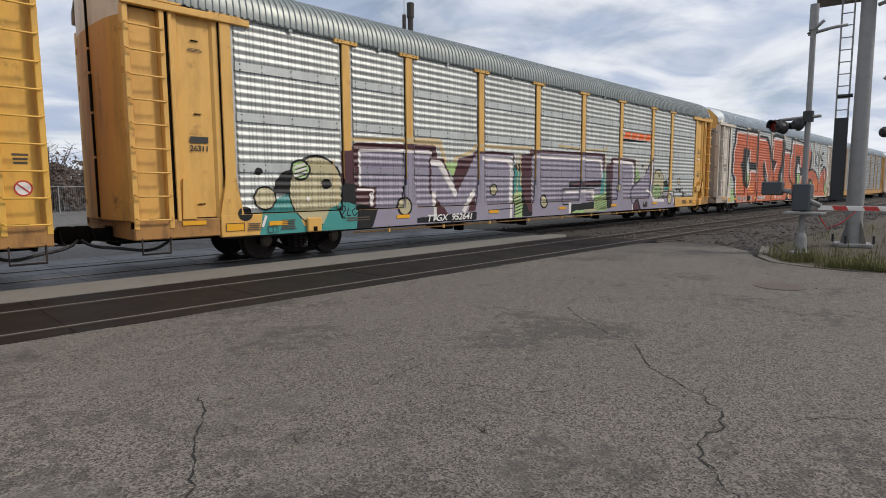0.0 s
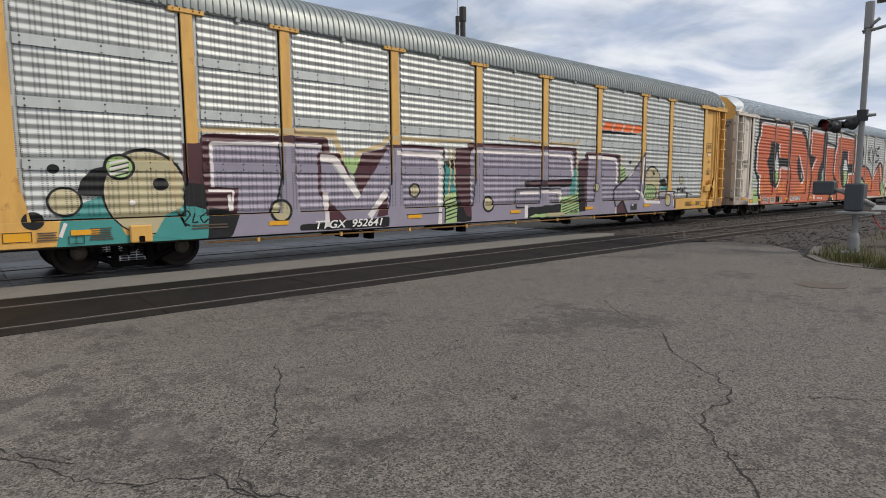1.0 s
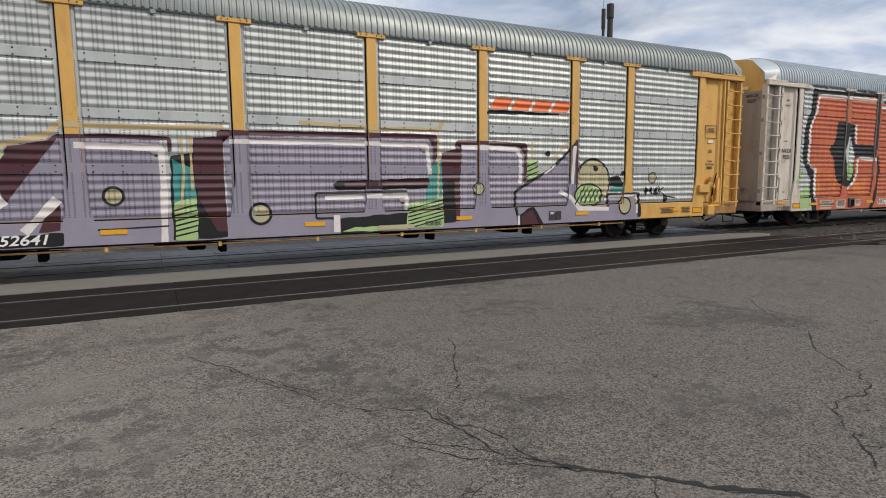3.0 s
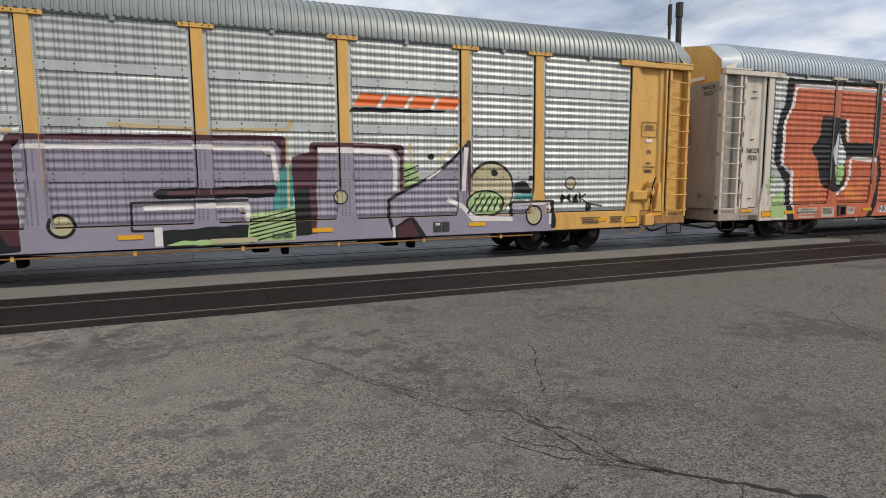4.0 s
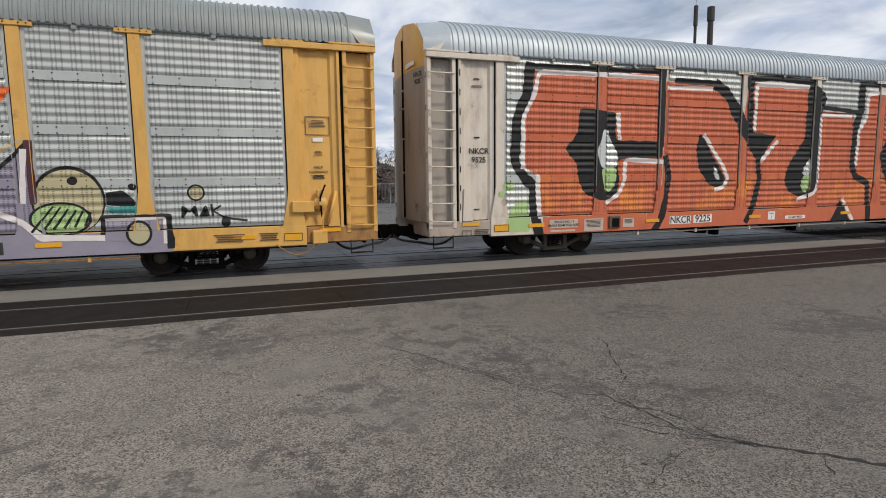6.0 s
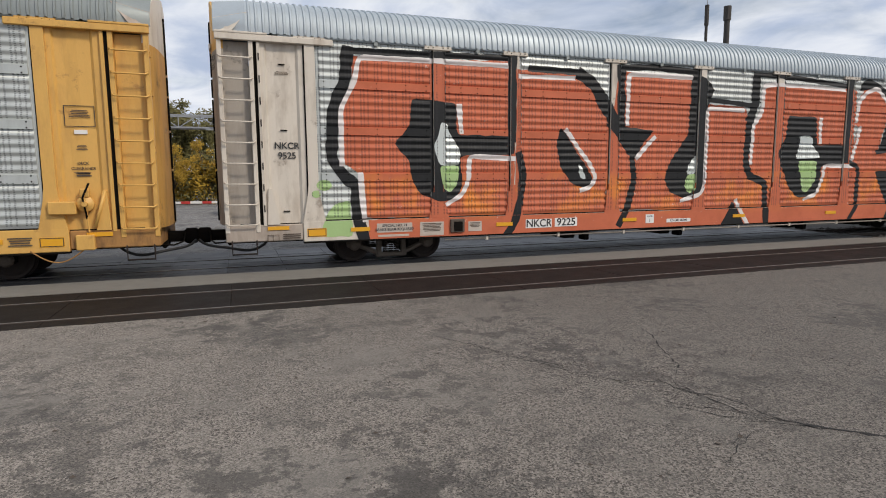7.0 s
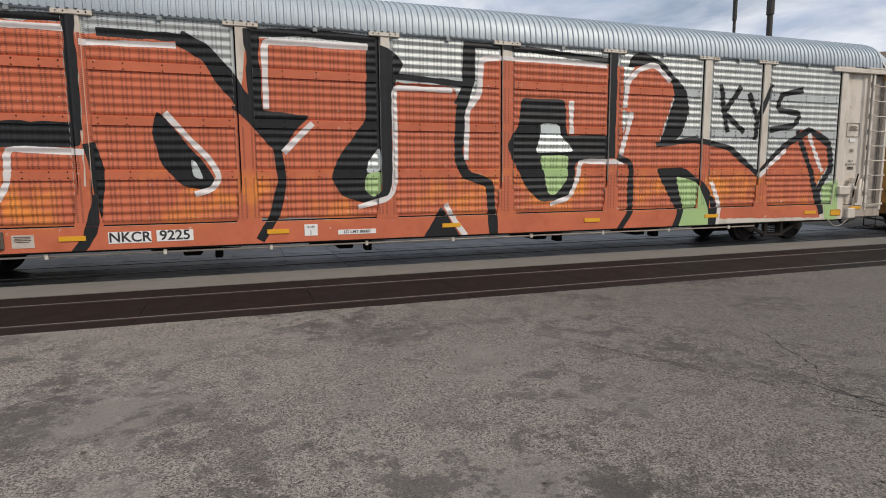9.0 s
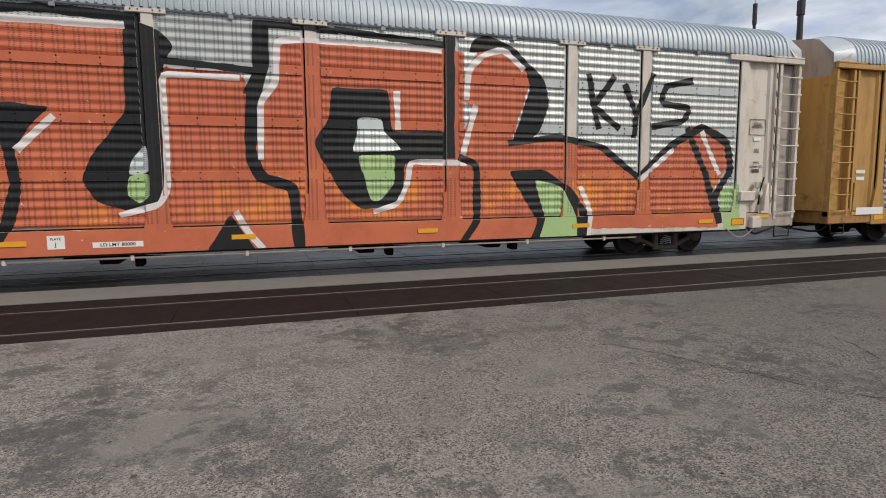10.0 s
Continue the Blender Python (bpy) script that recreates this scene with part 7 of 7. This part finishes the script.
for k in range(10):
    tree(150 + 16 * k, 36 + 7 * k, 10 + rnd.uniform(-2, 3), 80 + k, LEAF, 0 if k % 3 else 8, BARE_TREE)


def far_scrub():
    """A low uneven belt of scrub along the horizon."""
    bm = bmesh.new()
    r = random.Random(5)
    for k in range(300):
        x = -140 + 2.2 * k
        y = 78 + r.uniform(-4, 6) + (0 if x < 60 else (x - 60) * 0.25)
        leaves(bm, (x, y, r.uniform(0.6, 2.4)), r.uniform(1.6, 3.4), 150, 0.34, r)
    for k in range(150):
        leaves(bm, (r.uniform(3, 32), r.uniform(49, 56), r.uniform(0.6, 3.2)), r.uniform(0.8, 1.7), 150, 0.24, r)
    me = mesh_of("scrub", bm)
    me.materials.append(TWIG)
    return tagged(new("scrub", me), "belt of brown leafless scrub beyond the road", "shrubs", kind="stuff")


far_scrub()


def bushes():
    """Dense autumn undergrowth under the trees."""
    for material, seed, label in ((LEAF, 1, "dense olive autumn undergrowth beyond the road"), (LEAF_GOLD, 2, "golden autumn undergrowth beyond the road")):
        r = random.Random(seed)
        bm = bmesh.new()
        for k in range(130 if seed == 1 else 45):
            leaves(bm, (r.uniform(-30, -3.5), r.uniform(51, 58), r.uniform(0.5, 4.2 if seed == 1 else 3.0)), r.uniform(0.9, 1.8), 150, 0.17, r)
        me = mesh_of("bushes", bm)
        me.materials.append(material)
        tagged(new("bushes", me), label, "shrubs", kind="stuff")


bushes()


def chain_fence():
    g = thing("mesh_fence", 2.0, 43.5, -0.2, "grey chain-link fence beyond the road", "fence")
    me = mesh_of("fence_post", a_rod((0, 0, 0), (0, 0, 2.0), 0.035, None, 8))
    for k in range(10):
        part("fence_post", me, FENCE, g, "", pose(2.4 * k, 0, 0))
    for z in (0.1, 1.95):
        part("fence_rail", a_rod((0, 0, z), (21.6, 0, z), 0.022, None, 6), FENCE, g)
    bm = bmesh.new()
    for k in range(180):
        rod(bm, (0.12 * k, 0.03, 0.1), (0.12 * k, 0.03, 1.95), 0.008, None, 3, False)
    part("mesh", bm, FENCE, g)
    return g


chain_fence()


def cantilever():
    """The cantilevered warning signal over the far road: a short lattice beam with a pair of lamps at its tip."""
    g = thing("cantilever_signal", -9.35, 26.0, -0.02, "grey lattice cantilever over the road with a lit red warning lamp", "crossing signal")
    part("mast", a_rod((0, 0, 0), (0, 0, 5.2), 0.12, 0.10, 14), GATE_WHITE, g)
    z0, z1, reach = 4.22, 4.74, 6.35
    for z in (z0, z1):
        for y in (-0.3, 0.3):
            part("chord", a_box(-0.1, reach, y - 0.03, y + 0.03, z - 0.03, z + 0.03, 0.006), FENCE, g)
    n = 8
    for k in range(n + 1):
        a = (reach - 0.05) * k / n
        part("upright", a_rod((a, -0.3, z0), (a, -0.3, z1), 0.02, None, 6), FENCE, g)
        if k < n:
            b = (reach - 0.05) * (k + 1) / n
            part("diagonal", a_rod((a, -0.3, z0 if k % 2 else z1), (b, -0.3, z1 if k % 2 else z0), 0.022, None, 6), FENCE, g)
    part("walkway", a_box(0, reach, -0.28, 0.28, z0 + 0.03, z0 + 0.05), STEEL_GREY, g)
    for x, lens in ((5.52, BLACK_METAL), (6.09, LENS_LIT)):
        part("backing", lathe(bmesh.new(), [(0.05, -0.02), (0.25, 0.0), (0.25, 0.02)], 20, pose(x, -0.42, 4.48, 90, 0, 0)), BLACK_METAL, g)
        lamp = flasher(g, x, -0.44, 4.48, 0)
        part("light_disc", lathe(bmesh.new(), [(0.11, 0.06), (0.10, 0.075), (0.03, 0.085)], 18, pose(x, -0.44, 4.48, 90, 0, 0)), lens, lamp)
    part("lamp_bar", a_box(5.0, 6.4, -0.40, -0.36, 4.12, 4.18, 0.01), FENCE, g)
    return g


cantilever()


def far_gate():
    g = thing("crossing_gate", -9.5, 25.0, -0.02, "far crossing gate with white masts and lowered striped arm", "crossing signal")
    for dx, dy, h, r in ((-0.36, 0, 3.95, 0.06), (0.15, 0.4, 4.75, 0.05), (0.32, 0.2, 4.9, 0.05)):
        part("mast", a_rod((dx, dy, 0), (dx, dy, h), r, None, 10), GATE_WHITE, g)
    part("lamp_arm", a_box(-0.6, 0.6, -0.05, 0.05, 2.24, 2.31, 0.01), STEEL_GREY, g)
    part("upper_arm", a_box(-0.4, 0.9, -0.03, 0.03, 3.5, 3.55, 0.01), GATE_WHITE, g)
    flasher(g, -0.2, -0.05, 2.17, 0)
    flasher(g, 0.5, -0.05, 2.17, 0)
    for x in (0.0, 0.85):
        part("cage_post", a_rod((x, 0.1, 4.0), (x, 0.1, 4.6), 0.02, None, 6), GATE_WHITE, g)
    for z in (4.0, 4.3, 4.6):
        part("cage_rail", a_rod((0.0, 0.1, z), (0.85, 0.1, z), 0.018, None, 6), GATE_WHITE, g)
    part("mechanism", a_box(-0.5, -0.15, -0.3, 0.3, 0.75, 1.3, 0.03), GATE_WHITE, g)
    part("mechanism", a_box(0.35, 0.75, -0.2, 0.3, 0.7, 1.15, 0.03), FENCE, g)
    beam = part("gate_arm", a_box(0.3, 9.0, -0.32, -0.28, 1.02, 1.12, 0.005), GATE_WHITE, g)
    for k in range(10):
        part("red_stripe", a_box(0.8 + 0.82 * k, 1.16 + 0.82 * k, -0.325, -0.275, 1.018, 1.122), GATE_RED, beam)
    return g


far_gate()


def suv(x, y, paint, label):
    """A mid-size sport utility vehicle facing the crossing, its headlights on."""
    g = thing("car", x, y, -0.01, label, "car", group="cars waiting at the crossing")
    def loft(sections):
        bm, last = bmesh.new(), None
        for yy, pts in sections:
            ring = [bm.verts.new((sx * px, yy, pz)) for sx, row in ((1, pts), (-1, pts[::-1])) for px, pz in row]
            if last:
                n = len(ring)
                for k in range(n):
                    bm.faces.new((last[k], last[(k + 1) % n], ring[(k + 1) % n], ring[k]))
            else:
                bm.faces.new(ring)
            last = ring
        bm.faces.new(last[::-1])
        bmesh.ops.recalc_face_normals(bm, faces=bm.faces)
        smooth(bm, 40)
        return bm
    low = lambda w, z, top: [(w * 0.94, 0.28), (w, 0.42), (w, z), (w * 0.93, top - 0.05), (w * 0.80, top)]
    body = part("body", loft([(0.0, low(0.74, 0.60, 0.76)), (0.12, low(0.86, 0.68, 0.88)), (0.5, low(0.90, 0.80, 0.97)), (1.25, low(0.91, 0.88, 1.03)), (3.9, low(0.91, 0.95, 1.08)), (4.45, low(0.86, 0.92, 1.05)), (4.55, low(0.80, 0.80, 0.95))]), paint, g)
    cab = lambda w, top: [(w, 0.98), (w * 0.95, 1.15), (w * 0.80, top - 0.06), (w * 0.70, top)]
    part("cabin", loft([(1.2, cab(0.80, 1.10)), (1.95, cab(0.84, 1.62)), (2.5, cab(0.84, 1.68)), (3.7, cab(0.83, 1.66)), (4.4, cab(0.78, 1.12))]), BLACK_METAL, g, "dark tinted windows")
    part("roof", loft([(1.92, [(0.58, 1.60), (0.64, 1.62), (0.58, 1.66)]), (2.5, [(0.6, 1.66), (0.66, 1.68), (0.58, 1.725)]), (3.75, [(0.6, 1.64), (0.65, 1.66), (0.57, 1.70)])]), paint, g)
    part("grille", a_box(-0.42, 0.42, -0.035, 0.02, 0.58, 0.72, 0.02), BLACK_METAL, body)
    part("bumper", a_box(-0.74, 0.74, -0.06, 0.08, 0.30, 0.46, 0.03), BLACK_METAL, body)
    part("number_plate", a_box(-0.16, 0.16, -0.075, -0.058, 0.44, 0.55, 0.004), LETTER_WHITE, body)
    for s in (-1, 1):
        part("headlight", a_box(*sorted((s * 0.54, s * 0.76)), 0.02, 0.14, 0.66, 0.74, 0.02), HEADLIGHT, body)
        part("mirror", a_box(*sorted((s * 0.90, s * 1.07)), 1.45, 1.55, 1.02, 1.16, 0.03), paint, body)
        for yy in (0.85, 3.65):
            wheel = part("wheel", lathe(bmesh.new(), [(0.20, -0.11), (0.33, -0.11), (0.35, -0.06), (0.35, 0.06), (0.33, 0.11), (0.20, 0.11)], 20, pose(s * 0.80, yy, 0.35, 0, 90, 0)), HOSE, g)
            part("rim", lathe(bmesh.new(), [(0.05, -0.12), (0.20, -0.113), (0.20, 0.113), (0.05, 0.12)], 14, pose(s * 0.80, yy, 0.35, 0, 90, 0)), STEEL_GREY, wheel)
    return g


suv(-3.0, 33.0, CAR_RED, "dark red sport utility vehicle waiting with headlights on")
suv(-1.0, 41.0, CAR_DARK, "dark grey car waiting behind the red one")


def street_lamp():
    g = thing("street_lamp", -10.9, 40.0, -0.02, "tall grey street lamp with a curved arm", "street lamp")
    part("pole", a_rod((0, 0, 0), (0, 0, 10.2), 0.10, 0.07, 12), STEEL_GREY, g)
    part("arm", tube(bmesh.new(), [(0, 0, 10.0), (0.6, 0, 10.45), (1.6, 0, 10.8), (2.5, 0, 10.88)], 0.035), STEEL_GREY, g)
    part("lamp_head", a_box(2.4, 2.95, -0.12, 0.12, 10.80, 10.92, 0.03), STEEL_GREY, g)
    return g


street_lamp()


def road_sign():
    g = thing("road_sign", -9.2, 42.0, -0.02, "thin pole with a grey octagonal sign back and white plate", "road sign")
    part("post", a_rod((0, 0, 0), (0, 0, 6.2), 0.06, 0.05, 10), STEEL_GREY, g)
    part("sign_back", lathe(bmesh.new(), [(0.02, 0.0), (0.38, 0.002), (0.38, 0.012)], 8, pose(0, -0.07, 2.05, 90, 0, 0)), FENCE, g)
    part("white_plate", a_box(0.05, 0.42, -0.075, -0.06, 2.5, 2.9, 0.01), LETTER_WHITE, g)
    part("brace", a_rod((0, 0, 4.2), (1.7, 0, 5.1), 0.03, None, 6), STEEL_GREY, g)
    return g


road_sign()


def conifer(x, y, h):
    g = thing("tree", x, y, -0.2, "dark green spruce beyond the road", "tree", group="trees beyond the tracks")
    r = random.Random(9)
    part("trunk", a_rod((0, 0, 0), (0, 0, h * 0.97), h * 0.02, h * 0.004, 8), BARK, g)
    bm = bmesh.new()
    for k in range(240):
        f = k / 240
        z, reach, a = h * (0.06 + 0.92 * f), h * 0.24 * (1 - f) ** 0.85 * r.uniform(0.6, 1.1), r.uniform(0, 6.28)
        tip = Vector((reach * math.cos(a), reach * math.sin(a), z - reach * 0.35))
        for j in range(12):
            leaves(bm, Vector((0, 0, z)).lerp(tip, 0.2 + 0.8 * j / 11), 0.10, 3, 0.10, r)
    part("crown", bm, SPRUCE, g)
    return g


conifer(8.3, 62, 6.2)


def service_pole():
    g = thing("utility_pole", 6.2, 47.0, -0.2, "grey utility pole with cross arm and street lamp", "utility pole")
    part("shaft", a_rod((0, 0, 0), (0, 0, 6.2), 0.11, 0.09, 10), STEEL_GREY, g)
    part("cross_arm", a_box(-0.65, 0.65, -0.04, 0.04, 5.82, 5.92, 0.01), WOOD_POLE, g)
    part("cross_arm", a_box(-0.4, 0.1, -0.04, 0.04, 5.25, 5.33, 0.01), WOOD_POLE, g)
    part("lamp_arm", tube(bmesh.new(), [(0, 0, 4.5), (-0.9, 0, 4.72), (-2.0, 0, 4.7)], 0.03), STEEL_GREY, g)
    part("marker", a_box(-0.16, 0.16, -0.14, -0.10, 1.0, 1.45, 0.01), REFLECT, g)
    return g


service_pole()


def far_house():
    g = thing("house", 4.6, 78.0, -0.2, "small red-brick house far beyond the road", "house")
    part("wall", a_box(-3.2, 3.2, -3, 3, 0, 2.3), BRICK, g)
    bm = bmesh.new()
    prism(bm, [(-3.5, 0), (3.5, 0), (0, 1.3)], -3.3, 3.3)
    bmesh.ops.transform(bm, matrix=Matrix.Translation((0, 0, 2.3)) @ Matrix.Rotation(radians(90), 4, "X"), verts=bm.verts)
    part("roof", bm, WOOD_POLE, g)
    for x in (-1.8, 1.4):
        part("window", a_box(x - 0.45, x + 0.45, -3.03, -2.98, 0.9, 1.9, 0.01), BLUE_GREY, g)
    return g


far_house()


def verge():
    bm = bmesh.new()
    prism(bm, [(-10.2 + 2.4 * math.cos(2 * math.pi * k / 24), 38.5 + 5.5 * math.sin(2 * math.pi * k / 24)) for k in range(24)], -0.2, 0.05)
    return setting("verge", bm, GRASS, "patch of short grass beside the far road", "grass")


verge()


def wires():
    g = thing("overhead_wires", -8.7, 31, -0.2, "wooden pole with insulators and thin sagging wires", "utility pole")
    part("shaft", a_rod((0, 0, 0), (0, 0, 9.6), 0.15, 0.11, 12), WOOD_POLE, g)
    part("cross_arm", a_box(-0.6, 0.6, -0.03, 0.03, 8.62, 8.70, 0.01), WOOD_POLE, g)
    for k in (-0.55, -0.25, 0.25, 0.55):
        part("insulator", a_rod((k, 0, 8.72), (k, 0, 8.92), 0.04, None, 8), STEEL_GREY, g)
        pts = [(k - 26 * f, -9 * f, 8.92 + 5.0 * f * f - 1.6 * f) for f in [i / 14 for i in range(15)]]
        part("wire", tube(bmesh.new(), pts, 0.016, 4), BLACK_METAL, g)
    return g


wires()


# ---- what moves ----
TRAIN_ROWS = [(0.00, -0.46), (1.25, -6.83), (2.50, -13.25), (3.75, -19.69), (5.00, -26.13), (6.25, -32.58), (7.50, -39.02), (8.75, -45.43), (10.00, -51.80)]


def train_shift(t):
    """How far the train has gone at t seconds; it rolls at an almost steady pace."""
    for (a, sa), (b, sb) in zip(TRAIN_ROWS, TRAIN_ROWS[1:]):
        if t <= b:
            return sa + (sb - sa) * (t - a) / (b - a)
    return TRAIN_ROWS[-1][1]


def motions():
    for car, left in zip(CARS, CAR_LEFT):
        walk(car, [(t, pose(left + s, TRACK_B, 0.006)) for t, s in TRAIN_ROWS])
        for truck in car.children:
            if not truck.name.startswith("truck"):
                continue
            for axle in truck.children:
                if axle.name.startswith("wheelset"):
                    x, y, z = axle.location
                    walk(axle, [(k / 10, pose(x, y, z, 0, math.degrees(train_shift(k / 10) / 0.42), 0)) for k in range(101)])


motions()
